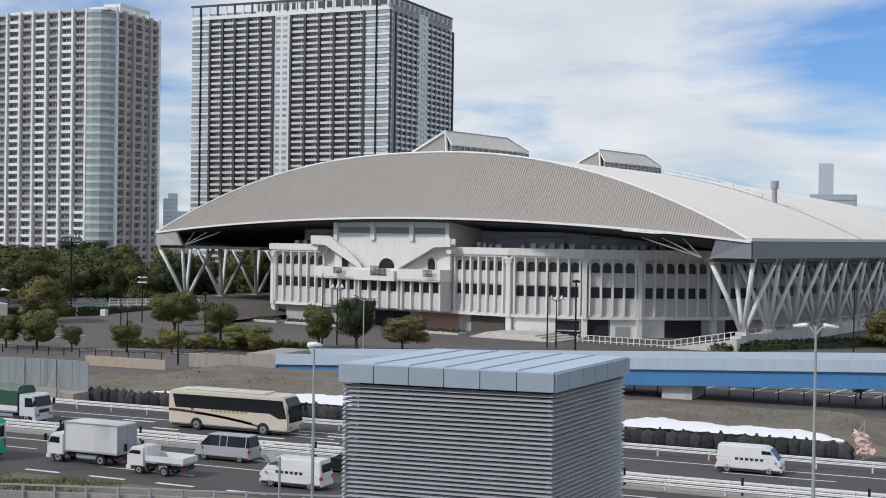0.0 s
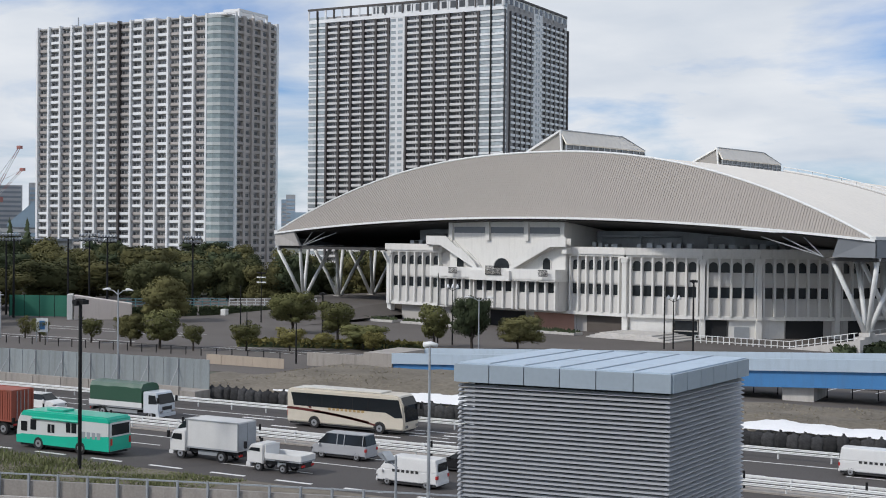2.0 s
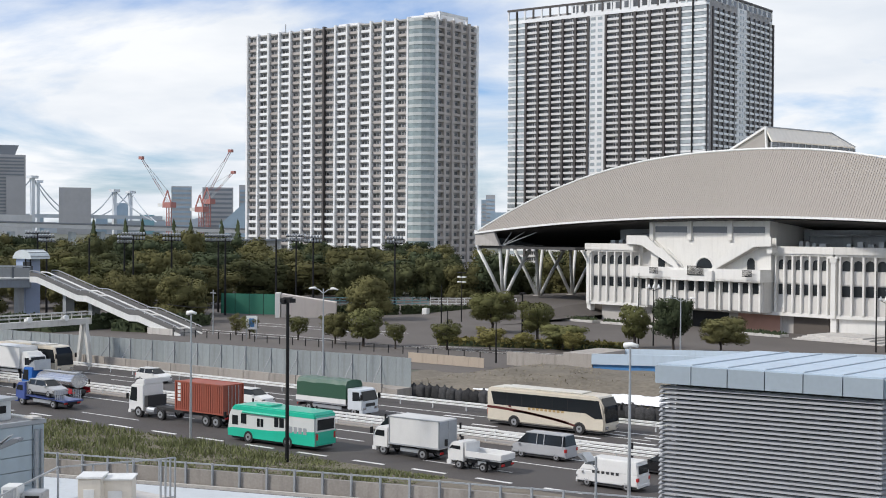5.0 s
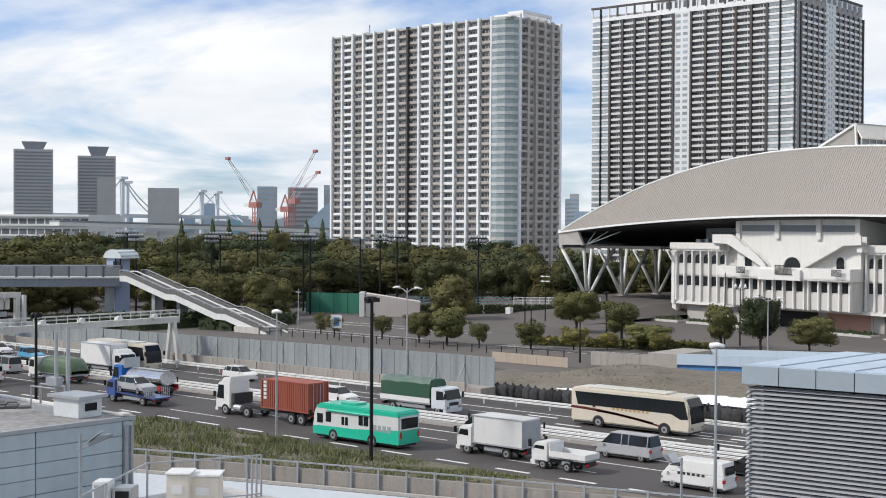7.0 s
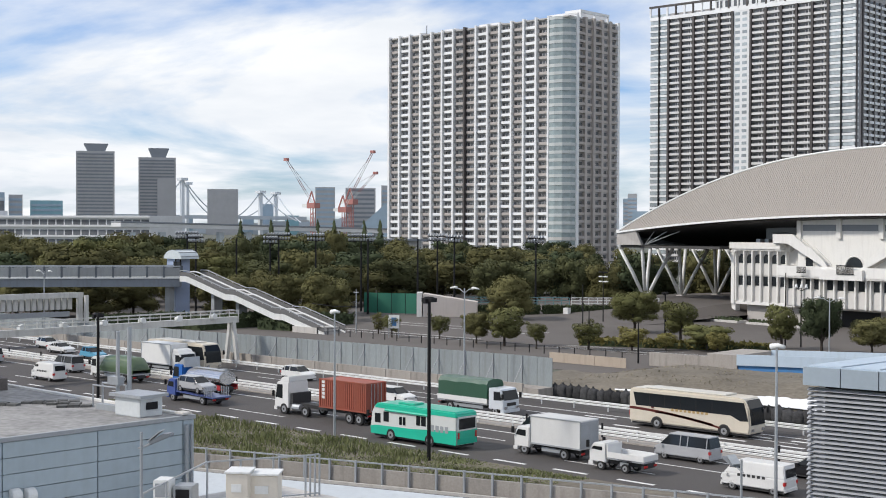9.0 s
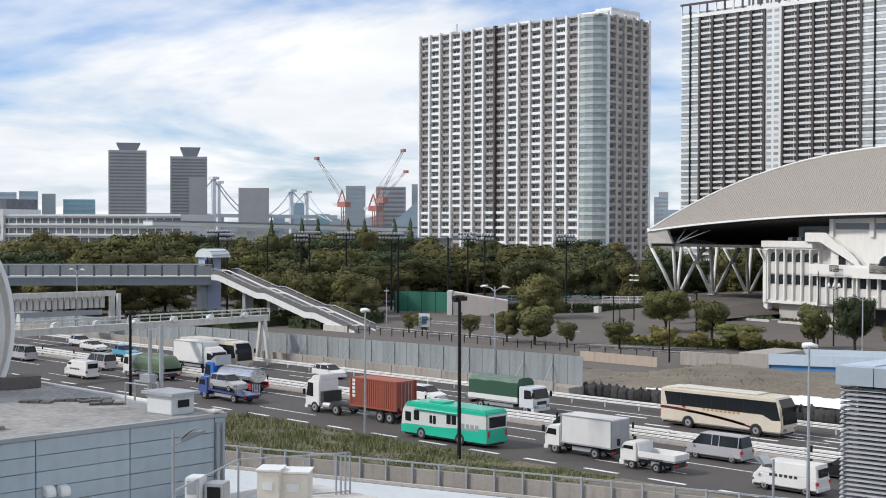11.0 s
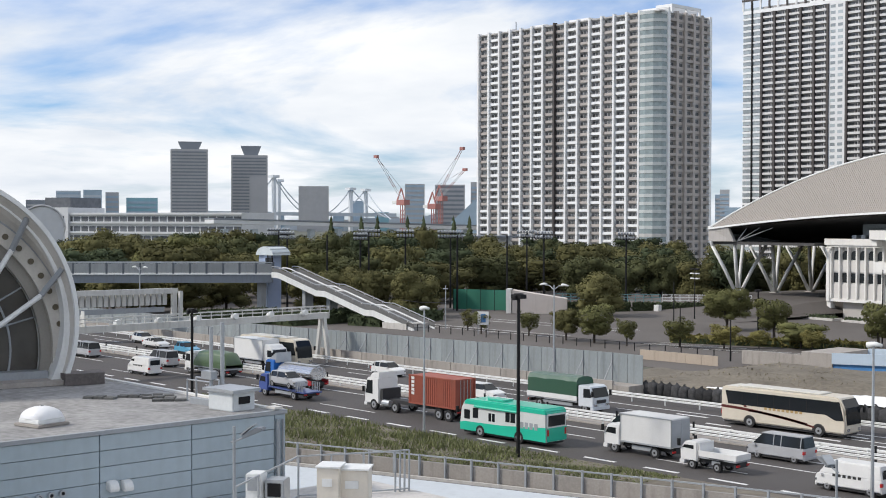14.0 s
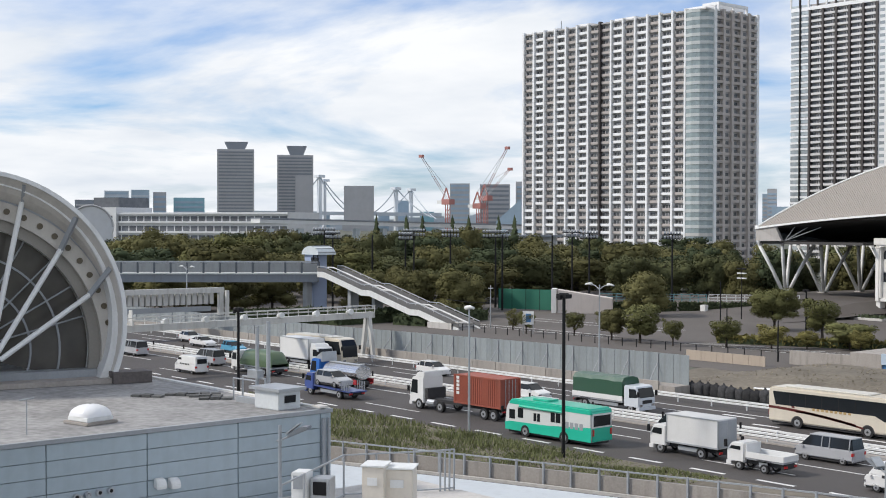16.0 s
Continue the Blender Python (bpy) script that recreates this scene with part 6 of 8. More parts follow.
part("rod", Build().tube([(0, 0, 0), (0, 0, 1.35)], 0.025, 6), STEEL_G, aer)
part("crossbar", Build().tube([(0, -0.28, 1.3), (0, 0.3, 1.35)], 0.03, 6), STEEL_G, aer)
for k, (y, z) in enumerate(((25.2, 7.15), (24.6, 7.2))):
    t = thing("wall_vent", "stainless curved vent hood on the clad wall", "vent hood", (-44.6, y, z), 0, "wall vents")
    part("hood", Build().prism([(0, 0), (0.34, -0.05), (0.37, 0.1), (0.3, 0.26), (0.16, 0.34), (0, 0.36)], -0.2, 0.2), STEEL_W, t, bevel=0.03)
for k in range(6):
    t = thing("wall_outlet", "small round steel outlet on the clad wall", "vent", (-44.6, 22.6 - 0.45 * k - (1.2 if k > 3 else 0), 7.35 - 0.02 * k), 0, "wall outlets")
    part("cap", Build().tube([(0, 0, 0), (0.16, 0, 0)], 0.12, 10), STEEL_G, t)
    part("core", Build().tube([(0.15, 0, 0), (0.17, 0, 0)], 0.07, 8), STEEL_D, t)
wb = thing("wall_canopy", "small grey canopy bracket on the clad wall", "canopy", (-44.6, 23.3, 6.7))
part("hood", Build().box(0, -0.5, 0, 0.5, 0.5, 0.12), STEEL_G, wb)
for y in (21.4, 21.65):
    t = thing("wall_pipe", "short vertical steel pipe on the clad wall", "pipe", (-44.5, y, 6.0), 0, "wall pipes")
    part("pipe", Build().tube([(0.06, 0, 0), (0.06, 0, 1.35)], 0.09, 8), STEEL_G, t)

# lower plant deck with cabinets and mesh cage
deckz = 6.1
single("plant_deck", Build().box(-44.4, 22, 0, -28, 36.6, deckz), CONCRETE_L, "pale concrete plant deck below the station", "deck", "structure")
for k, (az, d, w, h) in enumerate(((-51.8, 50.5, 0.85, 1.85), (-50.75, 50.8, 1.15, 1.7))):
    x, y = polar(az, d)
    t = thing("plant_cabinet", "cream sheet-metal plant cabinet on the deck", "cabinet", (x, y, deckz), 39 + 2 * k, "plant cabinets")
    part("body", Build().box(-w / 2, -0.55, 0.1, w / 2, 0.55, h), mat("cream sheet metal", (0.66, 0.61, 0.53), 0.5, vary=0.05, dirt=0.08) if k == 0 else bpy.data.materials["cream sheet metal"], t, bevel=0.03)
    part("lid", Build().box(-w / 2 - 0.05, -0.6, h, w / 2 + 0.05, 0.6, h + 0.06), STEEL_W, t)
    part("base", Build().box(-w / 2, -0.5, 0, w / 2, 0.5, 0.1), STEEL_GREY, t)
    part("hatch", Build().box(-w / 4, -0.58, h - 0.7, w / 5, -0.55, h - 0.4), STEEL_W, t)
for k, (az, d, w, h) in enumerate(((-54.1, 50, 0.75, 1.5), (-55.0, 50, 0.6, 1.75))):
    x, y = polar(az, d)
    t = thing("plant_unit", "grey outdoor unit with dark grille", "air conditioner", (x, y, deckz), 36, "outdoor units")
    part("body", Build().box(-w / 2, -0.4, 0, w / 2, 0.4, h), STEEL_G if k == 0 else STEEL_W, t, bevel=0.03)
    part("grille", Build().box(-w * 0.34, -0.44, h - 0.62, w * 0.34, -0.4, h - 0.12), STEEL_D if k == 0 else STEEL_GREY, t)
cage = thing("mesh_cage", "galvanised mesh fence round the plant deck", "fence")
cps = [polar(a, d) for a, d in ((-55.9, 47.5), (-53.2, 53.5), (-49.0, 54.5), (-48.4, 54.8))]
for k, (p, q) in enumerate(zip(cps, cps[1:])):
    n = 3
    for j in range(n + (k == 2)):
        x, y = p[0] + (q[0] - p[0]) * j / n, p[1] + (q[1] - p[1]) * j / n
        part("post", Build().beam((x, y, deckz), (x, y, deckz + 1.7), 0.06), STEEL_G, cage)
    for z in (0.1, 1.7):
        part("rail_beam", Build().beam((*p, deckz + z), (*q, deckz + z), 0.06), STEEL_G, cage)


# ---- vehicles ----
CAR_GLASS = mat("car glass", (0.016, 0.019, 0.022), 0.1, vary=0.1, spec=0.3)
TYRE = mat("tyre rubber", (0.02, 0.02, 0.021), 0.85, vary=0.15)
RIM = mat("wheel rim", (0.45, 0.46, 0.48), 0.35, 0.7, vary=0.1)
CHASSIS = mat("dark chassis", (0.03, 0.03, 0.032), 0.7, vary=0.2)
CHROME = mat("bright trim", (0.55, 0.56, 0.58), 0.2, 0.9, vary=0.05)
RED_L = mat("red lamp", (0.45, 0.02, 0.02), 0.3, vary=0.05)
paints = {}
def paint(rgb, rough=0.3):
    if rgb not in paints:
        paints[rgb] = mat("vehicle paint %02d" % len(paints), rgb, rough, vary=0.05, scale=0.8, coat=0.4, dirt=0.06)
    return paints[rgb]
WHITE, SILVER, BLACK = (0.74, 0.74, 0.73), (0.42, 0.43, 0.45), (0.012, 0.012, 0.014)
wheels = {}
def wheel(parent, x, y, r, w=0.24):
    key = (r, w)
    if key not in wheels:
        wheels[key] = (Build().tube([(0, -w / 2, 0), (0, -w / 2 + 0.03, 0), (0, w / 2 - 0.03, 0), (0, w / 2, 0)], r, 18).mesh("tyre", TYRE),
                       Build().tube([(0, -w / 2 - 0.015, 0), (0, w / 2 + 0.015, 0)], r * 0.6, 14).mesh("rim", RIM),
                       Build().tube([(0, -w / 2 - 0.04, 0), (0, w / 2 + 0.04, 0)], r * 0.2, 8).mesh("hub", CHASSIS))
    a, b, c = wheels[key]
    t = twin("wheel", a, parent, x, y, r)
    twin("rim", b, t)
    twin("hub", c, t)


def sides(parent, name, pts, half, m, t=0.012):
    """The same flat shape on both flanks."""
    for s in (-1, 1):
        part(name, Build().prism(pts, s * half, s * (half + t)), m, parent)


def car(label, x, y, heading, rgb, kind="sedan", L=4.6, W=1.74, group="cars"):
    t = thing("car", label, "car", (x, y, 0.0), 0 if heading > 0 else 180, group)
    h = L / 2
    shapes = {
        "sedan": ([(-h, 0.35), (h, 0.35), (h, 0.62), (h - 0.15, 0.74), (h - 1.25, 0.93), (-h + 0.75, 0.98), (-h, 0.9)], [(h - 1.3, 0.92), (h - 2.05, 1.38), (-h + 1.5, 1.42), (-h + 0.55, 0.97)], 1.42),
        "wagon": ([(-h, 0.38), (h, 0.38), (h, 0.7), (h - 0.2, 0.82), (h - 1.0, 1.0), (-h + 0.1, 1.05), (-h, 0.95)], [(h - 1.0, 0.99), (h - 1.75, 1.5), (-h + 0.5, 1.55), (-h + 0.08, 1.04)], 1.55),
        "suv": ([(-h, 0.45), (h, 0.45), (h, 0.8), (h - 0.15, 0.95), (h - 1.05, 1.08), (-h + 0.05, 1.12), (-h, 1.0)], [(h - 1.1, 1.07), (h - 1.75, 1.62), (-h + 0.55, 1.67), (-h + 0.1, 1.11)], 1.67),
        "van": ([(-h, 0.35), (h, 0.35), (h, 0.8), (h - 0.1, 0.95), (h - 0.5, 1.12), (-h, 1.12)], [(h - 0.45, 1.1), (h - 1.15, 1.82), (h - 1.4, 1.9), (-h + 0.2, 1.92), (-h + 0.03, 1.12)], 1.92),
        "hiace": ([(-h, 0.35), (h, 0.35), (h, 0.75), (h - 0.05, 1.0), (h - 0.25, 1.12), (-h, 1.12)], [(h - 0.22, 1.1), (h - 0.85, 1.85), (h - 1.1, 1.95), (-h + 0.15, 1.97), (-h + 0.01, 1.12)], 1.97),
    }
    low, cabin, top = shapes[kind]
    pm = paint(rgb)
    part("body", Build().prism(low, -W / 2, W / 2), pm, t, bevel=0.06)
    shell = Build().prism(cabin, -W / 2 + 0.06, W / 2 - 0.06)
    lean = 0.2 if kind != "hiace" else 0.08
    shell.v = [(a, b * (1 - lean * (c - cabin[0][1]) / (top - cabin[0][1])), c) for a, b, c in shell.v]
    part("cabin", shell, CAR_GLASS if kind != "hiace" else pm, t, bevel=0.05)
    xs = [p[0] for p in cabin if p[1] > top - 0.12]
    part("roof", Build().box(min(xs) - 0.05, -W / 2 + 0.22, top - 0.05, max(xs) + 0.02, W / 2 - 0.22, top + 0.025), pm, t, bevel=0.03)
    mid = (min(xs) + max(xs)) / 2
    if kind == "hiace":
        fr = cabin[0][0]
        sides(t, "side_window", [(fr - 0.15, 1.17), (fr - 0.62, 1.72), (fr - 1.2, 1.74), (fr - 1.2, 1.17)], W / 2 - 0.1, CAR_GLASS)
        part("windscreen", Build().add([(cabin[0][0] + 0.02, -W / 2 + 0.2, 1.14), (cabin[0][0] + 0.02, W / 2 - 0.2, 1.14), (cabin[1][0] + 0.03, W / 2 - 0.25, 1.82), (cabin[1][0] + 0.03, -W / 2 + 0.25, 1.82)], [(0, 1, 2, 3)]), CAR_GLASS, t)
        part("rear_window", Build().box(-h - 0.005, -W / 2 + 0.25, 1.2, -h + 0.02, W / 2 - 0.25, 1.75), CAR_GLASS, t)
        for k in range(6):
            sides(t, "lettering_bar", [(-h + 1.4 + 0.36 * k, 0.98), (-h + 1.62 + 0.36 * k, 0.98), (-h + 1.62 + 0.36 * k, 1.16), (-h + 1.4 + 0.36 * k, 1.16)], W / 2 + 0.002, CHASSIS)
    else:
        for px in (mid, min(xs) + 0.1) + ((max(xs) - 1.1,) if kind == "van" else ()):
            for s in (-1, 1):
                part("pillar", Build().beam((px, s * (W / 2 - 0.06), low[-2][1] - 0.03), (px, s * (W / 2 - 0.05) * (1 - lean) , top - 0.02), 0.05, 0.13), pm, t)
    for s in (-1, 1):
        part("headlight", Build().box(h - 0.14, s * W / 2 - 0.3 * (s > 0) - 0.02, low[2][1] - 0.16, h + 0.02, s * W / 2 + 0.3 * (s < 0) + 0.02, low[2][1] - 0.02), CHROME, t)
        part("tail_light", Build().box(-h - 0.02, s * W / 2 - 0.22 * (s > 0) - 0.01, 0.72, -h + 0.1, s * W / 2 + 0.22 * (s < 0) + 0.01, 0.95), RED_L, t)
        part("mirror", Build().box(cabin[0][0] - 0.35, s * W / 2 - 0.02, 0.98, cabin[0][0] - 0.2, s * (W / 2 + 0.16), 1.1), pm, t)
    part("rear_bumper", Build().box(-h - 0.05, -W / 2 + 0.05, 0.28, -h + 0.1, W / 2 - 0.05, 0.5), pm, t, bevel=0.03)
    part("front_bumper", Build().box(h - 0.1, -W / 2 + 0.05, 0.25, h + 0.04, W / 2 - 0.05, 0.48), pm, t, bevel=0.03)
    part("underbody", Build().box(-h + 0.1, -W / 2 + 0.12, 0.18, h - 0.1, W / 2 - 0.12, 0.4), CHASSIS, t)
    r = 0.31 if kind != "suv" else 0.35
    for wx in (-h + 0.82, h - 0.88):
        for s in (-1, 1):
            wheel(t, wx, s * (W / 2 - 0.1), r, 0.2)
    return t


def truck_cab(t, x0, rgb, W, H0, zb=0.55, L=1.8, tall=0.0, lower=None):
    """A cab-over cab whose front stands at x0."""
    pm = paint(rgb)
    top = H0
    prof = [(x0 - L, zb), (x0, zb), (x0 + 0.02, zb + 0.85), (x0 - 0.3, top - 0.12), (x0 - 0.55, top), (x0 - L, top)]
    cab = part("cab", Build().prism(prof, -W / 2, W / 2), pm, t, bevel=0.07)
    if tall:
        part("roof_fairing", Build().prism([(x0 - L, top - 0.02), (x0 - 0.6, top - 0.02), (x0 - 0.95, top + tall * 0.8), (x0 - L, top + tall)], -W / 2 + 0.1, W / 2 - 0.1), pm, t, bevel=0.06)
    if lower:
        part("cab_skirt", Build().prism([(x0 - L - 0.01, zb - 0.02), (x0 + 0.03, zb - 0.02), (x0 + 0.035, zb + 0.62), (x0 - L - 0.01, zb + 0.62)], -W / 2 - 0.01, W / 2 + 0.01), paint(lower), t)
    zw = zb + 0.9
    part("windscreen", Build().add([(x0 + 0.03, -W / 2 + 0.12, zw), (x0 + 0.03, W / 2 - 0.12, zw), (x0 - 0.25, W / 2 - 0.16, top - 0.2), (x0 - 0.25, -W / 2 + 0.16, top - 0.2)], [(0, 1, 2, 3)]), CAR_GLASS, cab)
    sides(cab, "side_window", [(x0 - 0.18, zw), (x0 - 0.38, top - 0.28), (x0 - min(1.15, L - 0.2), top - 0.28), (x0 - min(1.15, L - 0.2), zw - 0.05)], W / 2, CAR_GLASS)
    for s in (-1, 1):
        part("headlight", Build().box(x0 - 0.1, s * (W / 2 - 0.35) - 0.2, zb + 0.1, x0 + 0.05, s * (W / 2 - 0.35) + 0.2, zb + 0.3), CHROME, cab)
        part("mirror", Build().box(x0 - 0.05, s * (W / 2 + 0.12) - 0.1, zw + 0.1, x0 + 0.1, s * (W / 2 + 0.12) + 0.1, zw + 0.6), STEEL_D, cab)
    part("grille", Build().box(x0, -W / 2 + 0.5, zb + 0.35, x0 + 0.04, W / 2 - 0.5, zb + 0.65), CHASSIS, cab)
    part("bumper", Build().box(x0 - 0.35, -W / 2, zb - 0.25, x0 + 0.08, W / 2, zb + 0.05), pm, t, bevel=0.03)
    return cab


def truck(label, x, y, heading, rgb, load, L=8.0, W=2.2, H0=2.4, group="trucks", load_rgb=WHITE, load_h=3.2, lower=None, tall=0.0, axles=None, r=0.42, cab_l=1.8):
    t = thing("truck", label, "truck", (x, y, 0), 0 if heading > 0 else 180, group)
    h = L / 2
    truck_cab(t, h, rgb, W, H0, L=cab_l, lower=lower, tall=tall)
    part("chassis", Build().box(-h, -0.5, 0.5, h - 0.5, 0.5, 0.85).box(-h + 0.1, -W / 2 + 0.15, 0.45, -h + 0.3, W / 2 - 0.15, 0.7), CHASSIS, t)
    for s in (-1, 1):
        part("side_guard", Build().box(-h + 1.4, s * (W / 2 - 0.15) - 0.03, 0.45, h - 2.6, s * (W / 2 - 0.15) + 0.03, 0.75), STEEL_GREY, t)
    b0, b1, lm = -h, h - cab_l - 0.15, paint(load_rgb, 0.5)
    if load == "box":
        part("cargo_box", Build().box(b0, -W / 2 - 0.06, 0.92, b1, W / 2 + 0.06, load_h), lm, t, bevel=0.03)
        trim = Build()
        for yy in (-W / 2 - 0.075, W / 2 + 0.075):
            trim.beam((b0, yy, 0.97), (b1, yy, 0.97), 0.05, 0.12).beam((b0, yy, load_h - 0.04), (b1, yy, load_h - 0.04), 0.05, 0.08)
            trim.beam((b0 + 0.03, yy, 0.97), (b0 + 0.03, yy, load_h), 0.05, 0.06).beam((b1 - 0.03, yy, 0.97), (b1 - 0.03, yy, load_h), 0.05, 0.06)
        part("edge_trim", trim, STEEL_G, t)
        for s in (-0.55, 0.55):
            part("rear_door", Build().box(b0 - 0.03, s - 0.52, 1.0, b0, s + 0.52, load_h - 0.1), STEEL_G, t)
    elif load == "flat":
        part("bed", Build().box(b0, -W / 2, 0.85, b1, W / 2, 0.98), STEEL_GREY, t)
        for s in (-1, 1):
            part("drop_side", Build().box(b0, s * W / 2 - 0.04, 0.98, b1, s * W / 2 + 0.04, 1.38), lm, t)
        part("drop_side", Build().box(b0 - 0.05, -W / 2, 0.98, b0, W / 2, 1.38), lm, t)
        part("headboard", Build().box(b1 - 0.06, -W / 2, 0.98, b1, W / 2, 1.9), lm, t)
    elif load in ("tarp", "canvas"):
        part("bed", Build().box(b0, -W / 2, 0.85, b1, W / 2, 1.0), STEEL_GREY, t)
        for s in (-1, 1):
            part("drop_side", Build().box(b0, s * W / 2 - 0.04, 1.0, b1, s * W / 2 + 0.04, 1.45), paint(WHITE, 0.5) if load == "canvas" else lm, t)
        rows = []
        for i in range(26):
            u = i / 25
            xx = b0 + (b1 - b0) * u
            hh = load_h if load == "canvas" else 1.5 + (load_h - 1.5) * (0.75 + 0.35 * math.sin(2.2 * u + 0.5) * (1 if u < 0.9 else 0.8)) * min(1, 6 * u + 0.25, 6 * (1 - u) + 0.45)
            ww = W / 2 + 0.03
            pr = [(-ww, 1.35), (-ww, hh - 0.45), (-ww * 0.8, hh - 0.12), (-ww * 0.3, hh), (ww * 0.3, hh), (ww * 0.8, hh - 0.12), (ww, hh - 0.45), (ww, 1.35)]
            rows.append([(xx + (0.12 if i == 0 else 0), yy, zz + 0.07 * noise.noise((xx * 1.7, yy * 1.5, zz))) for yy, zz in pr])
        rows = [[(rows[0][0][0], yy * 0.98, 1.35) for _, yy, _ in rows[0]]] + rows + [[(rows[-1][0][0], yy * 0.98, 1.35) for _, yy, _ in rows[-1]]]
        part("tarpaulin", Build().sheet(rows), lm, t, smooth=load == "tarp")
    elif load == "tank":
        tank = []
        for i in range(17):
            a = 2 * math.pi * i / 16
            tank.append((1.08 * math.cos(a), 1.72 + 0.72 * math.sin(a)))
        part("tank", Build().prism(tank, b0 + 0.2, b1 - 0.3, swap=True), mat("polished tank", (0.55, 0.56, 0.58), 0.25, 0.8, vary=0.08), t, bevel=0.08)
        part("walkway", Build().box(b0 + 0.4, -0.35, 2.44, b1 - 0.5, 0.35, 2.52), STEEL_G, t)
        part("skirt", Build().box(b0, -W / 2, 0.55, b1, -W / 2 + 0.08, 1.05).box(b0, W / 2 - 0.08, 0.55, b1, W / 2, 1.05), paint((0.40, 0.02, 0.03)), t, "red tank skirt")
        part("cab_wind_deflector", Build().prism([(h - 2.0, H0 - 0.3), (h - 0.7, H0), (h - 1.9, H0 + 0.75)], -1.0, 1.0), STEEL_G, t)
    elif load == "rack":
        part("bed", Build().prism([(b0 - 0.2, 0.75), (b1, 0.95), (b1, 1.08), (b0 - 0.2, 0.88)], -W / 2, W / 2), paint((0.06, 0.09, 0.25)), t)
        for k in range(5):
            for s in (-1, 1):
                part("stake", Build().beam((b0 + 0.1 + 0.28 * k, s * (W / 2 - 0.05), 0.9), (b0 + 0.1 + 0.28 * k, s * (W / 2 - 0.05), 1.75), 0.06), STEEL_GREY, t)
        part("cab_frame", Build().tube([(b1, -0.9, 1.0), (b1, -0.9, 2.3), (b1, 0.9, 2.3), (b1, 0.9, 1.0)], 0.05, 6), STEEL_GREY, t)
    for s in (-1, 1):
        part("tail_light", Build().box(-h - 0.02, s * (W / 2 - 0.3) - 0.18, 0.55, -h + 0.05, s * (W / 2 - 0.3) + 0.18, 0.7), RED_L, t)
        part("mudguard", Build().box(-h + 1.0, s * (W / 2 - 0.16) - 0.18, 0.9 - 0.02, -h + 2.2, s * (W / 2 - 0.16) + 0.18, 0.93), CHASSIS, t)
        for wx in axles or (h - 1.0, -h + 1.6):
            wheel(t, wx, s * (W / 2 - 0.16), r, 0.28)
    return t


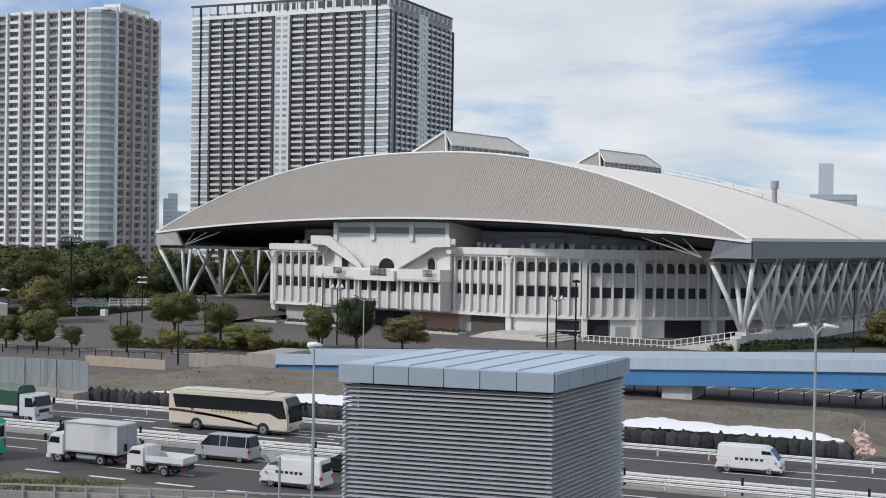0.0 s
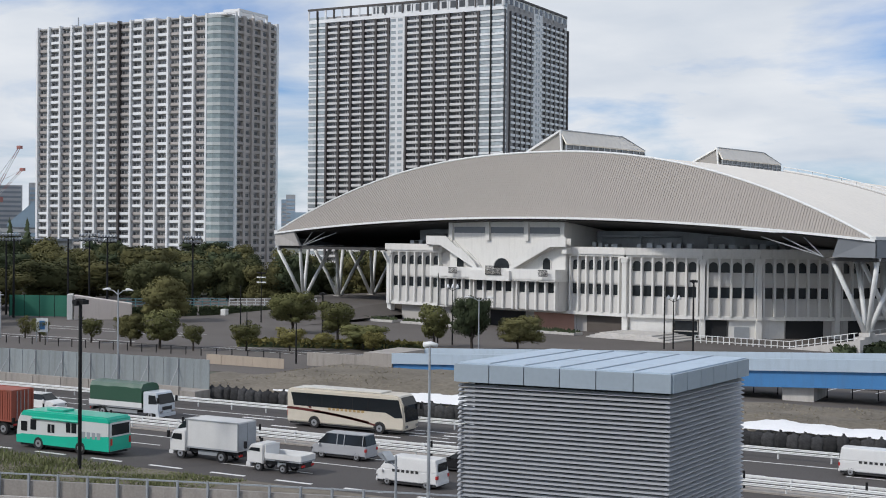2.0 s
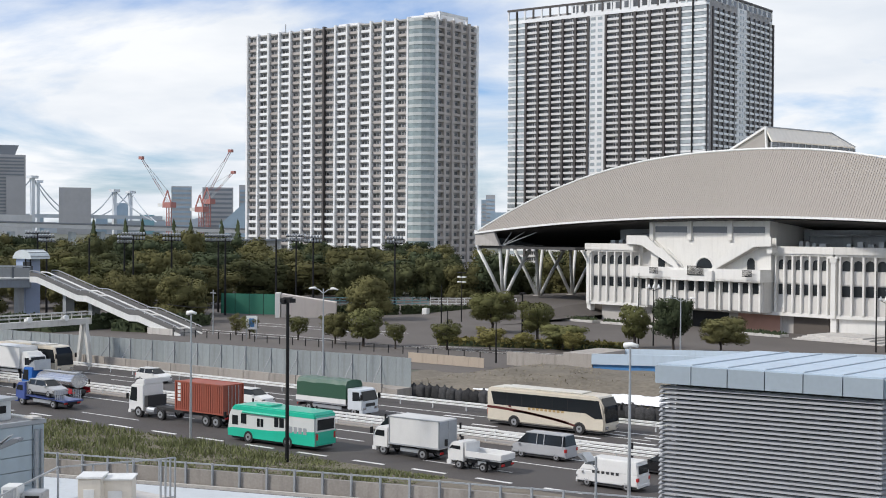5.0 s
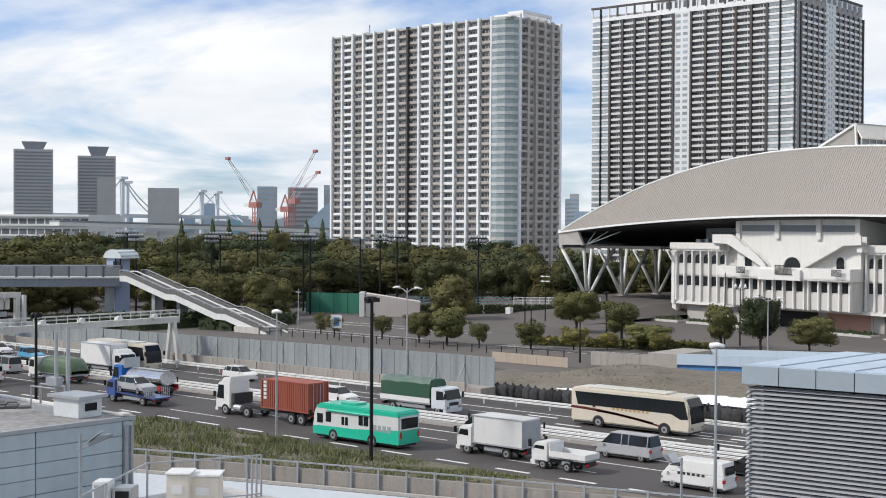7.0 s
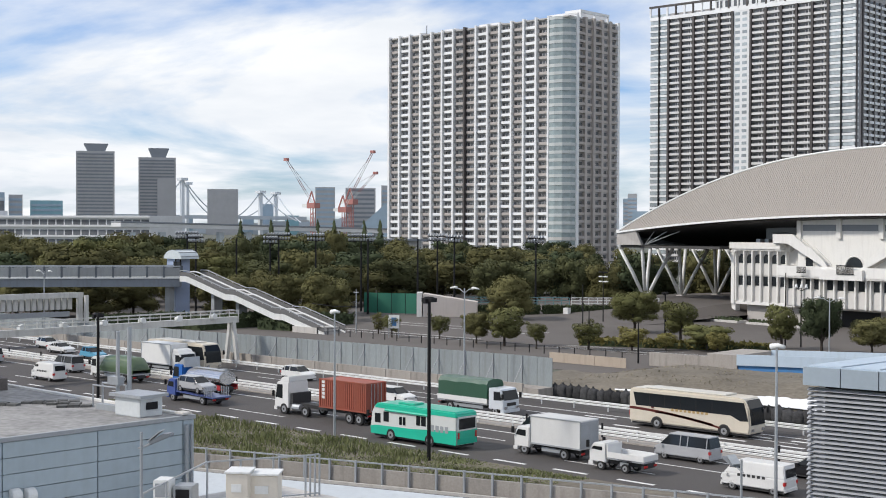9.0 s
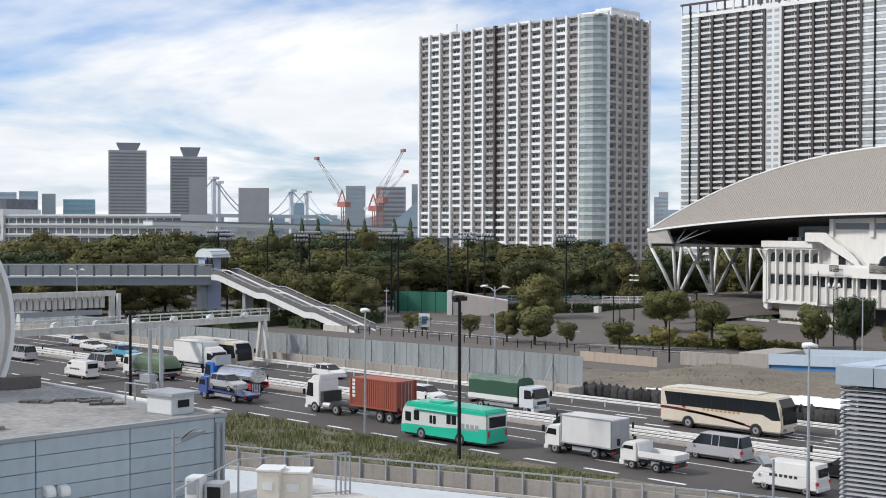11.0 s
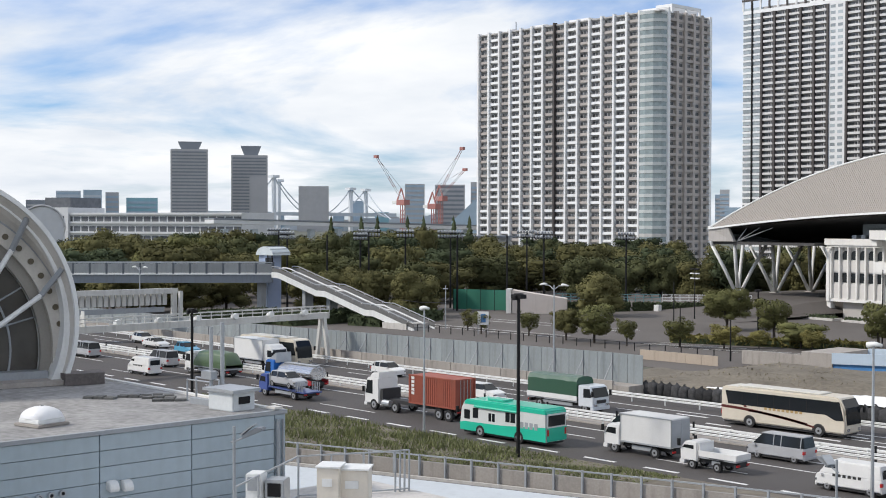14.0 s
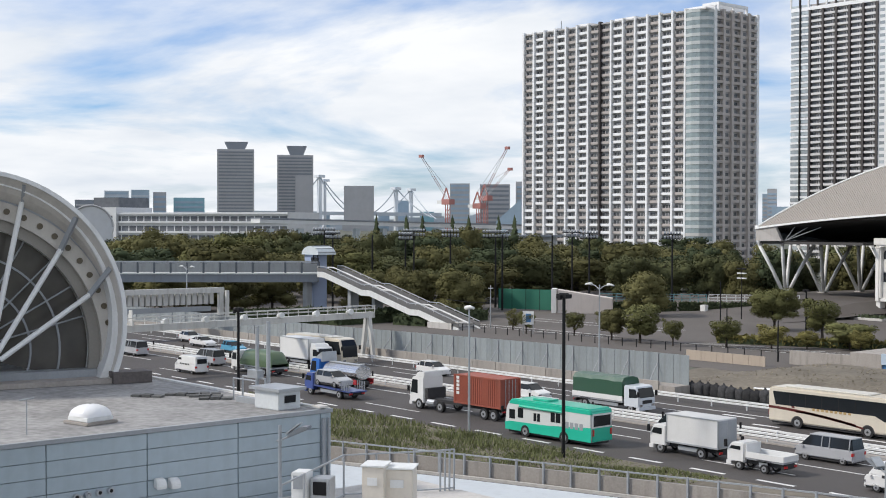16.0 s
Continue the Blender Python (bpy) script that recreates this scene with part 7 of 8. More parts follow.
def bus(label, x, y, heading, L, W, Ht, rgb, group="buses", roof=None, lower=None, glass_z=(1.75, 2.75), stripes=None, windows=None, front_glass=True):
    t = thing("bus", label, "bus", (x, y, 0), 0 if heading > 0 else 180, group)
    h, pm = L / 2, paint(rgb)
    prof = [(-h, 0.4), (h - 0.05, 0.4), (h + 0.03, 1.1), (h - 0.12, Ht * 0.75), (h - 0.55, Ht - 0.12), (h - 1.0, Ht), (-h + 0.25, Ht), (-h, Ht - 0.25)]
    body = part("body", Build().prism(prof, -W / 2, W / 2), pm, t, bevel=0.12)
    if roof:
        part("roof_skin", Build().prism([(-h + 0.02, Ht - 0.5), (h - 0.4, Ht - 0.5), (h - 0.6, Ht - 0.06), (h - 1.0, Ht + 0.02), (-h + 0.2, Ht + 0.02), (-h, Ht - 0.22)], -W / 2 - 0.015, W / 2 + 0.015), paint(roof), t, bevel=0.1)
    if lower:
        sides(t, "lower_panel", [(-h + 0.05, 0.42), (h - 0.1, 0.42), (h - 0.02, 1.0), (h - 0.6, 1.12), (0, 1.2), (-h + 0.05, 1.55)], W / 2, paint(lower), 0.014)
        part("rear_panel", Build().box(-h - 0.012, -W / 2 + 0.08, 0.45, -h, W / 2 - 0.08, 1.5), paint(lower), t)
        part("front_panel", Build().box(h + 0.03, -W / 2 + 0.1, 0.42, h + 0.05, W / 2 - 0.1, 1.0), paint(lower), t)
    if windows:
        for a, b, z0, z1 in windows:
            sides(body, "side_window", [(a, z0), (b, z0), (b, z1), (a, z1)], W / 2, CAR_GLASS, 0.02)
    else:
        z0, z1 = glass_z
        sides(body, "side_window", [(-h + 0.45, z1), (h - 0.55, z1), (h - 0.15, z0 - 0.35), (h - 0.9, z0 - 0.4), (h - 1.8, z0), (-h + 0.75, z0)], W / 2, CAR_GLASS, 0.016)
        for k in range(1, 6):
            xx = -h + 0.6 + (L - 2.6) * k / 6
            sides(body, "window_bar", [(xx - 0.03, z0), (xx + 0.03, z0), (xx + 0.03, z1), (xx - 0.03, z1)], W / 2 + 0.016, STEEL_D, 0.008)
    if front_glass:
        part("windscreen", Build().add([(h + 0.055, -W / 2 + 0.15, 1.15), (h + 0.055, W / 2 - 0.15, 1.15), (h - 0.09, W / 2 - 0.18, Ht * 0.75), (h - 0.45, W / 2 - 0.25, Ht - 0.18), (h - 0.45, -W / 2 + 0.25, Ht - 0.18), (h - 0.09, -W / 2 + 0.18, Ht * 0.75)], [(0, 1, 2, 5), (5, 2, 3, 4)]), CAR_GLASS, body)
    for pts, m in stripes or ():
        sides(t, "stripe", pts, W / 2 + 0.004, m, 0.006)
    for s in (-1, 1):
        part("mirror", Build().box(h + 0.1, s * (W / 2 + 0.1) - 0.1, Ht * 0.6, h + 0.25, s * (W / 2 + 0.1) + 0.1, Ht * 0.6 + 0.5), STEEL_D, t)
        part("headlight", Build().box(h - 0.05, s * (W / 2 - 0.4) - 0.2, 0.62, h + 0.07, s * (W / 2 - 0.4) + 0.2, 0.85), CHROME, t)
        part("tail_light", Build().box(-h - 0.03, s * (W / 2 - 0.2) - 0.1, 0.9, -h, s * (W / 2 - 0.2) + 0.1, 1.4), RED_L, t)
        for wx in (h - 2.4 if L > 9 else h - 1.5, -h + 2.9 if L > 9 else -h + 2.2):
            wheel(t, wx, s * (W / 2 - 0.12), 0.48 if L > 9 else 0.42, 0.3)
            part("wheel_arch", Build().prism([(wx + 0.62 * math.cos(a), 0.44 + 0.62 * math.sin(a)) for a in (math.pi * k / 8 for k in range(9))], s * (W / 2 - 0.02), s * (W / 2 + 0.006)), CHASSIS, t)
    part("rear_glass", Build().box(-h - 0.015, -W / 2 + 0.25, Ht * 0.55, -h, W / 2 - 0.25, Ht - 0.5), CAR_GLASS, body)
    part("underbody", Build().box(-h + 0.2, -W / 2 + 0.2, 0.22, h - 0.3, W / 2 - 0.2, 0.45), CHASSIS, t)
    return t


RUST = mat("rusty red container", (0.30, 0.075, 0.045), 0.6, vary=0.15, scale=0.5, dirt=0.25)
NAVY = paint((0.035, 0.045, 0.15), 0.45)


def corrugated(t, x0, x1, W, z0, z1, m, label):
    c = part("container", Build().box(x0 + 0.08, -W / 2 + 0.06, z0, x1 - 0.08, W / 2 - 0.06, z1 - 0.03), m, t, label)
    n = int((x1 - x0) / 0.28)
    for s in (-1, 1):
        rib = Build()
        for k in range(n):
            xx = x0 + 0.15 + (x1 - x0 - 0.3) * (k + 0.5) / n
            rib.box(xx - 0.07, s * (W / 2 - 0.06), z0 + 0.12, xx + 0.07, s * (W / 2 - 0.02), z1 - 0.12)
        part("corrugation", rib, m, c)
    fr = Build()
    for s in (-1, 1):
        for z in (z0 + 0.06, z1 - 0.06):
            fr.beam((x0, s * (W / 2 - 0.05), z), (x1, s * (W / 2 - 0.05), z), 0.1, 0.12)
        for xx in (x0 + 0.06, x1 - 0.06):
            fr.box(xx - 0.08, s * (W / 2 - 0.05) - 0.06, z0, xx + 0.08, s * (W / 2 - 0.05) + 0.06, z1)
    part("container_frame", fr, m, c)
    for s in (-0.6, -0.2, 0.2, 0.6):
        part("lock_rod", Build().tube([(x0 - 0.03, s, z0 + 0.1), (x0 - 0.03, s, z1 - 0.1)], 0.03, 6), STEEL_G, c)
    return c


def container_truck(label, x, y, heading, cab_rgb, m, clabel, L=12.4, box_l=6.06, mark=True):
    t = thing("truck", label, "container truck", (x, y, 0), 0 if heading > 0 else 180, "container trucks")
    h = L / 2
    truck_cab(t, h, cab_rgb, 2.4, 3.0, 0.6, 2.0, tall=0.5)
    part("chassis", Build().box(-h, -0.55, 0.75, h - 0.6, 0.55, 1.08), CHASSIS, t)
    for s in (-1, 1):
        part("fuel_tank", Build().tube([(h - 3.5, s, 0.75), (h - 2.5, s, 0.75)], 0.3, 10), STEEL_G, t)
    part("exhaust_box", Build().box(h - 2.5, -1.1, 1.0, h - 2.15, 1.1, 2.0), CHASSIS, t)
    c = corrugated(t, -h + 0.1, -h + 0.1 + box_l, 2.44, 1.12, 3.72, m, clabel)
    if mark:
        for k in range(5):
            sides(c, "lettering_bar", [(-h + box_l - 0.62, 1.95 + 0.34 * k), (-h + box_l - 0.25, 1.95 + 0.34 * k), (-h + box_l - 0.25, 2.2 + 0.34 * k), (-h + box_l - 0.62, 2.2 + 0.34 * k)], 1.2, STEEL_W, 0.02)
    for s in (-1, 1):
        for wx in (h - 1.35, h - 4.3, -h + 1.0, -h + 2.25):
            wheel(t, wx, s * 1.05, 0.5, 0.32)
        part("tail_light", Build().box(-h - 0.03, s * 0.9 - 0.2, 0.8, -h, s * 0.9 + 0.2, 0.95), RED_L, t)
    return t


GREEN = (0.015, 0.47, 0.32)
gb = bus("white and emerald green medical bus with green roof", -73.2, 76.0, -1, 9.6, 2.4, 2.95, (0.62, 0.64, 0.63), roof=GREEN, lower=GREEN,
         windows=((3.6, 4.25, 1.35, 2.1), (0.75, 1.05, 1.4, 2.05), (1.15, 1.45, 1.4, 2.05), (-0.9, -0.45, 1.55, 2.3), (-1.5, -1.0, 1.55, 2.3), (2.65, 3.25, 1.5, 2.3)))
part("awning_roll", Build().tube([(-1.8, 1.28, 2.45), (3.0, 1.28, 2.45)], 0.1, 8).tube([(-1.8, -1.28, 2.45), (3.0, -1.28, 2.45)], 0.1, 8), paint(GREEN), gb)
for k in range(4):
    sides(gb, "lettering_bar", [(-2.4 - 0.5 * k, 1.25), (-2.05 - 0.5 * k, 1.25), (-2.05 - 0.5 * k, 1.75), (-2.4 - 0.5 * k, 1.75)], 1.204, STEEL_GREY)
part("roof_unit", Build().box(0.4, -0.6, 2.96, 2.2, 0.6, 3.12), paint(GREEN), gb, bevel=0.05)
DK = paint((0.10, 0.015, 0.012))
swirl = lambda x0, x1, z0, z1, w: [(x0 + (x1 - x0) * k / 10, z0 + (z1 - z0) * (k / 10) ** 1.7) for k in range(11)] + [(x0 + (x1 - x0) * k / 10, z0 + w + (z1 - z0) * (k / 10) ** 1.7) for k in range(10, -1, -1)]
tan_stripes = [(swirl(-5.9, 2.5, 1.5, 0.75, 0.22), DK), (swirl(-3.2, 3.8, 1.35, 0.5, 0.16), DK), ([(-3.6, 1.7), (-3.3, 1.7), (-3.9, 2.6), (-4.1, 2.6)], DK)]
def coach(x, y, label):
    c = bus(label, x, y, 1, 11.9, 2.5, 3.35, (0.64, 0.58, 0.48), glass_z=(1.85, 2.98), stripes=tan_stripes, roof=None)
    for k in range(9):
        sides(c, "lettering_bar", [(-1.6 + 0.42 * k, 1.66), (-1.35 + 0.42 * k, 1.66), (-1.35 + 0.42 * k, 1.86), (-1.6 + 0.42 * k, 1.86)], 1.256, paint((0.45, 0.30, 0.12)))
    part("roof_unit", Build().box(-4.5, -0.9, 3.36, 3.5, 0.9, 3.46), paint((0.70, 0.68, 0.62)), c, bevel=0.04)
coach(-60.8, 96.6, "cream highway coach with dark red swirl stripes")
coach(-132.5, 95.6, "cream highway coach with dark red swirl stripes behind the gantry")
container_truck("white tractor with a rusty red shipping container", -88.6, 79.8, -1, WHITE, RUST, "rusty red corrugated container")
truck("white box truck with silver-grey cargo body", -61.6, 78.4, -1, WHITE, "box", 6.4, 2.05, 2.15, load_rgb=(0.66, 0.66, 0.65), load_h=3.05, cab_l=1.5)
truck("small white flatbed truck, empty", -54.4, 77.0, -1, WHITE, "flat", 4.7, 1.7, 1.95, cab_l=1.45, r=0.33)
car("white off-road car with roof rails", -83.0, 84.0, -1, WHITE, "suv", 4.5)
car("white estate car on the far carriageway", -92.0, 91.5, 1, WHITE, "wagon", 4.6)
truck("white truck with dark green canvas cover", -82.0, 92.6, 1, (0.62, 0.66, 0.70), "canvas", 8.2, 2.3, 2.5, load_rgb=(0.025, 0.085, 0.05), load_h=3.2)
car("white delivery van with dark lettering", -133.2, 77.8, -1, WHITE, "hiace", 4.7)
truck("white truck under a lumpy green tarpaulin", -127.6, 83.4, -1, WHITE, "tarp", 8.4, 2.3, 2.5, load_rgb=(0.07, 0.12, 0.055), load_h=2.7)
cc = truck("blue car carrier truck with stake bed", -105.8, 78.0, -1, (0.05, 0.09, 0.30), "rack", 7.4, 2.1, 2.2, cab_l=1.5)
sv = car("silver estate car on a carrier truck bed", -106.1, 78.0, 1, SILVER, "wagon", 4.5, 1.7)
sv.location.z = 1.0
truck("blue-cabbed tanker with polished tank and red skirt", -112.2, 83.6, -1, (0.02, 0.14, 0.48), "tank", 8.2, 2.3, 2.75, axles=(2.9, -1.6, -2.9))
truck("tall white box truck with roof fairing", -131.0, 92.4, 1, WHITE, "box", 8.0, 2.25, 2.5, load_h=3.4, tall=0.4)
car("silver people carrier with dark windows", -156, 82.6, -1, SILVER, "van", 4.7)
car("silver people carrier with dark windows", -139.5, 84.0, -1, SILVER, "van", 4.7)
car("white hatchback on the far carriageway", -168, 98.0, 1, WHITE, "wagon", 4.0)
car("white saloon on the far carriageway", -160.5, 95.6, 1, WHITE, "sedan", 4.6)
car("white hatchback on the far carriageway", -113.5, 97.6, 1, WHITE, "wagon", 4.2)
car("light blue hatchback on the far carriageway", -150, 94.0, 1, (0.10, 0.35, 0.52), "wagon", 3.9)
car("silver people carrier with dark windows", -67.0, 84.0, -1, SILVER, "van", 4.8)
car("silver people carrier with dark windows", -53.5, 84.0, -1, SILVER, "van", 4.8)
car("white delivery van with dark lettering", -43.8, 77.3, -1, WHITE, "hiace", 4.7)
truck("white truck under a lumpy green tarpaulin", -26.8, 79.6, -1, WHITE, "tarp", 9.0, 2.3, 2.6, load_rgb=(0.06, 0.125, 0.06), load_h=2.7)
car("plain white delivery van on the far carriageway", -17.2, 97.2, 1, WHITE, "hiace", 4.7)
car("glossy black saloon car on the expressway", -43.2, 83.8, -1, BLACK, "sedan", 4.8)
car("white van beyond the barrier", -183, 103.2 + 5.5, 1, WHITE, "hiace", 4.6)


# ---- trees ----
def crown_mesh(name, seed, material, n=2600, size=0.09, shape="round"):
    """Leaves over a cluster of dense lobes in a crown one unit high and about one wide, its foot at z = 0."""
    g = np.random.RandomState(seed)
    lobes = []
    for k in range({"vase": 24, "round": 34, "wood": 44}[shape]):
        a, u = g.uniform(0, 2 * math.pi), g.uniform(0, 1)
        r = (0.30 if shape == "vase" else 0.36) * math.sqrt(g.uniform(0.1, 1)) * (1.0 if shape != "vase" else 0.45 + 0.75 * u)
        z = (0.16 if shape == "wood" else 0.3) + (0.62 if shape == "wood" else 0.5) * u if shape != "vase" else 0.22 + 0.6 * u
        lobes.append((r * math.cos(a), r * math.sin(a), z, g.uniform(0.08, 0.17) * (1 if shape != "vase" else 0.8)))
    lobes.append((0, 0, {"vase": 0.58, "round": 0.55, "wood": 0.5}[shape], {"vase": 0.26, "round": 0.36, "wood": 0.38}[shape]))
    lobes = np.array(lobes)
    squash = np.array([1, 1, 0.8])
    verts, faces, normals = [], [], []
    inner = 0.75 if shape != "vase" else 0.5
    for x, y, z, rr in lobes:
        k = len(verts)
        for i in range(1, 4):
            for j in range(6):
                b, a = math.pi * i / 4, 2 * math.pi * j / 6
                d = np.array([math.sin(b) * math.cos(a), math.sin(b) * math.sin(a), math.cos(b)])
                verts.append(tuple(np.array([x, y, z]) + d * squash * rr * inner * g.uniform(0.85, 1.05)))
                normals.append(tuple(d))
        faces += [(k + i * 6 + j, k + (i + 1) * 6 + j, k + (i + 1) * 6 + (j + 1) % 6, k + i * 6 + (j + 1) % 6) for i in range(2) for j in range(6)]
        faces += [tuple(k + j for j in range(6)), tuple(k + 17 - j for j in range(6))]
    weight = lobes[:, 3] ** 2 / np.sum(lobes[:, 3] ** 2)
    made = 0
    while made < n:
        i = g.choice(len(lobes), p=weight)
        d = g.normal(size=3)
        d /= np.linalg.norm(d)
        p = lobes[i, :3] + d * lobes[i, 3] * g.uniform(0.8, 1.12) * squash
        away = np.linalg.norm((p - lobes[:, :3]) / squash, axis=1) / lobes[:, 3]
        made += 1
        if np.min(np.delete(away, i)) < 0.75:
            continue
        nrm = d + g.normal(size=3) * 0.38
        nrm /= np.linalg.norm(nrm)
        t1 = np.cross(nrm, g.normal(size=3))
        t1 /= np.linalg.norm(t1)
        t2 = np.cross(nrm, t1)
        s = size * g.uniform(0.5, 1.1)
        k = len(verts)
        verts += [tuple(p + t1 * s * 0.62), tuple(p + t2 * s * 0.42), tuple(p - t1 * s * 0.62), tuple(p - t2 * s * 0.42)]
        whole = np.array([p[0], p[1], p[2] - 0.45])
        soft = d * 0.7 + nrm * 0.5 + whole * 0.9
        normals += [tuple(soft / np.linalg.norm(soft))] * 4
        faces.append((k, k + 1, k + 2, k + 3))
    me = bpy.data.meshes.new(name)
    me.from_pydata(verts, [], faces)
    me.shade_smooth()
    me.normals_split_custom_set_from_vertices(normals)
    me.materials.append(material)
    return me


def trunk_mesh(seed, low=0.0):
    g = random.Random(seed)
    b = Build().tube([(0, 0, -0.02), (g.uniform(-0.02, 0.02), 0, 0.18), (0, g.uniform(-0.02, 0.02), 0.42)], 0.032, 8, 0.02)
    for k in range(6):
        a = 2 * math.pi * k / 6 + g.uniform(-0.4, 0.4)
        r = g.uniform(0.15, 0.3)
        b.tube([(0, 0, g.uniform(0.15, 0.32)), (r * 0.5 * math.cos(a), r * 0.5 * math.sin(a), 0.45), (r * math.cos(a), r * math.sin(a), g.uniform(0.55, 0.8))], 0.017, 5, 0.004)
    return b.mesh("trunk", BARK)


kinds = {}
for key, shape, m, n, size in (("a", "wood", 0, 7500, 0.036), ("b", "wood", 1, 7500, 0.036), ("c", "round", 2, 9500, 0.032), ("d", "vase", 2, 5200, 0.034), ("e", "vase", 3, 5000, 0.036), ("f", "wood", 4, 7500, 0.036), ("g", "wood", 1, 7500, 0.036), ("s", "vase", 1, 2200, 0.036), ("p", "round", 4, 9500, 0.032), ("q", "round", 1, 9500, 0.032), ("v", "vase", 2, 8500, 0.034), ("h", "wood", 2, 7500, 0.036)):
    kinds[key] = (crown_mesh("crown", len(kinds) + 3, LEAF[m], n, size, shape), trunk_mesh(len(kinds)))


def tree(kind, x, y, h, w, label, group="plaza trees", turn=0.0, z=0.0):
    t = thing("tree", label, "tree", (x, y, z), turn, group)
    for name, me in zip(("crown", "trunk"), kinds[kind]):
        o = twin(name, me, t)
        o.scale = (w, w, h) if name == "crown" else (min(w, h), min(w, h), h)
    return t


for kind, x, y, h, w, label in (
        ("c", -125.7, 180.9, 7.8, 9.6, "round-crowned green tree on the plaza"), ("v", -111.6, 173.0, 7.4, 9.4, "thin-crowned green tree on the plaza"),
        ("v", -93.4, 171.0, 7.7, 7.6, "olive green tree before the arena"), ("p", -86.1, 169.0, 9.0, 7.0, "dark pine-like tree before the arena"),
        ("q", -80.0, 171.5, 5.6, 8.2, "broad low olive green tree before the arena"), ("v", -124.8, 146.7, 6.9, 9.4, "bright green vase-shaped tree by the fence"),
        ("q", -130.5, 147.0, 5.2, 6.0, "olive green tree by the fence"), ("d", -118.6, 146.5, 4.6, 4.6, "thin green shrub tree in the car park"),
        ("d", -112.4, 150.5, 4.9, 7.2, "spreading green shrub tree in the car park"), ("e", -107.0, 153.5, 4.0, 7.0, "yellowing shrub in the car park"),
        ("e", -104.0, 157.5, 3.0, 5.0, "low yellow-green shrub beside parking bays"), ("c", -99.5, 161.0, 4.2, 7.8, "bushy green shrub beside the car park"), ("e", -96.0, 158.0, 3.6, 5.0, "low yellow-green shrub beside parking bays"),
        ("b", -161.0, 190.5, 9.6, 11.0, "large olive green tree beyond the car park"), ("d", -146.9, 145.5, 4.2, 4.6, "thin green shrub tree by the fence"),
        ("s", -153.0, 148.5, 4.0, 4.4, "thin green shrub tree by the fence"), ("d", -139.5, 148.5, 4.6, 5.2, "green shrub tree by the fence"),
        ("g", -17.0, 218, 7.2, 10.5, "broad dark green tree beside the arena"), ("b", -9.0, 222, 7.6, 11.0, "broad dark green tree beside the arena"),
        ("g", -182, 163, 10.2, 11.5, "big leafy tree at the foot of the stairs"), ("a", -194, 174, 11.5, 12.5, "big leafy tree at the foot of the stairs"), 
        ("b", -193.0, 161, 9.6, 10.5, "leafy tree behind the stairs"), ("s", -27.0, 152, 3.4, 3.4, "bare twiggy tree under the ramp bridge"), ("s", -42, 150, 3.2, 3.6, "bare twiggy tree under the ramp bridge"), ("s", -14.5, 147, 3.6, 4.6, "bare twiggy tree under the ramp bridge")):
    tree(kind, x, y, h, w, label, turn=(x * 37) % 360)
rng = random.Random(21)
count = 0
for row, (d0, d1, hh) in enumerate(((262, 285, 11.2), (287, 312, 13.0), (322, 352, 15.0), (362, 400, 16.4), (410, 450, 17.0))):
    az = -66.0
    while az < -34.7:
        d = rng.uniform(d0, d1)
        x, y = polar(az, d)
        w = rng.uniform(9, 17)
        az += math.degrees(w * (0.72 if row else 0.8) / d)
        # keep clear of the courts, the plaza and the arena
        if row == 0 and (-55 < az < -36.5 or az < -58):
            continue
        if (az > -44.5 and d < 286) or az > -34.9 or (az > -36.6 and d < 300):
            continue
        h = hh * rng.uniform(0.74, 1.06)
        h *= 0.9 if az > -44 else 1.0 if az > -46 else 1.1
        tree(rng.choice("aabgff") if az > -46 else rng.choice("aabbhgf"), x, y, h, w * 1.25, "leafy dark green tree in the wooded park", "park trees", rng.uniform(0, 360))
        count += 1
belt = [(-60 + 6.0 * k, 46 + 5 * (k % 2)) for k in range(6)] + [(-67 - 9 * (k % 3), 12 + 7.5 * k) for k in range(10)] + [(-72, 8), (-80, 6), (-88, 10), (-95, 16), (-70, 20), (-78, 24), (-64, 30), (-64, 44), (-64, 58)]
for k, (s, v) in enumerate(belt):
    x, y = SO.x + s * math.cos(radians(SR)) - v * math.sin(radians(SR)), SO.y + s * math.sin(radians(SR)) + v * math.cos(radians(SR))
    tree("fga"[k % 3], x, y, 11.0 if k < 6 else 12.0 + k % 4, 10.5 if k < 6 else 12.5, "dark leafy tree behind the raking columns", "park trees", 60 * k, 0.8 if k < 6 else 0.0)
# trees below the footbridge, before the wood
for az, d, h, w in ((-63, 268, 9, 12), (-61, 258, 10, 13), (-59.5, 262, 9, 12), (-58, 255, 10, 12), (-56.3, 262, 9.5, 12), (-65, 262, 9, 12), (-52.5, 252, 9.5, 11), (-50.5, 262, 10, 12), (-48.5, 266, 9.5, 12)):
    x, y = polar(az, d)
    tree("abg"[int(-az) % 3], x, y, h, w, "leafy dark green tree in the wooded park", "park trees", az * 50)
# conifers behind
for k in range(7):
    x, y = polar(-51.8 + 1.0 * k + 0.3 * (k % 2), 470)
    t = thing("conifer", "small dark pointed conifer behind the wood", "tree", (x, y, 0), 0, "conifers")
    part("trunk", Build().tube([(0, 0, 0), (0, 0, 14)], 0.3, 6, 0.1), BARK, t)
    cb = Build()
    for j in range(90):
        z = rng.uniform(6, 19)
        r = (19.5 - z) * 0.26 * rng.uniform(0.5, 1)
        a = rng.uniform(0, 6.28)
        cb.add([(r * math.cos(a) - 0.5, r * math.sin(a), z), (r * math.cos(a) + 0.5, r * math.sin(a) + 0.3, z - 0.3), (0, 0, z + 1.6)], [(0, 1, 2)])
    part("crown", cb, LEAF[4], t)


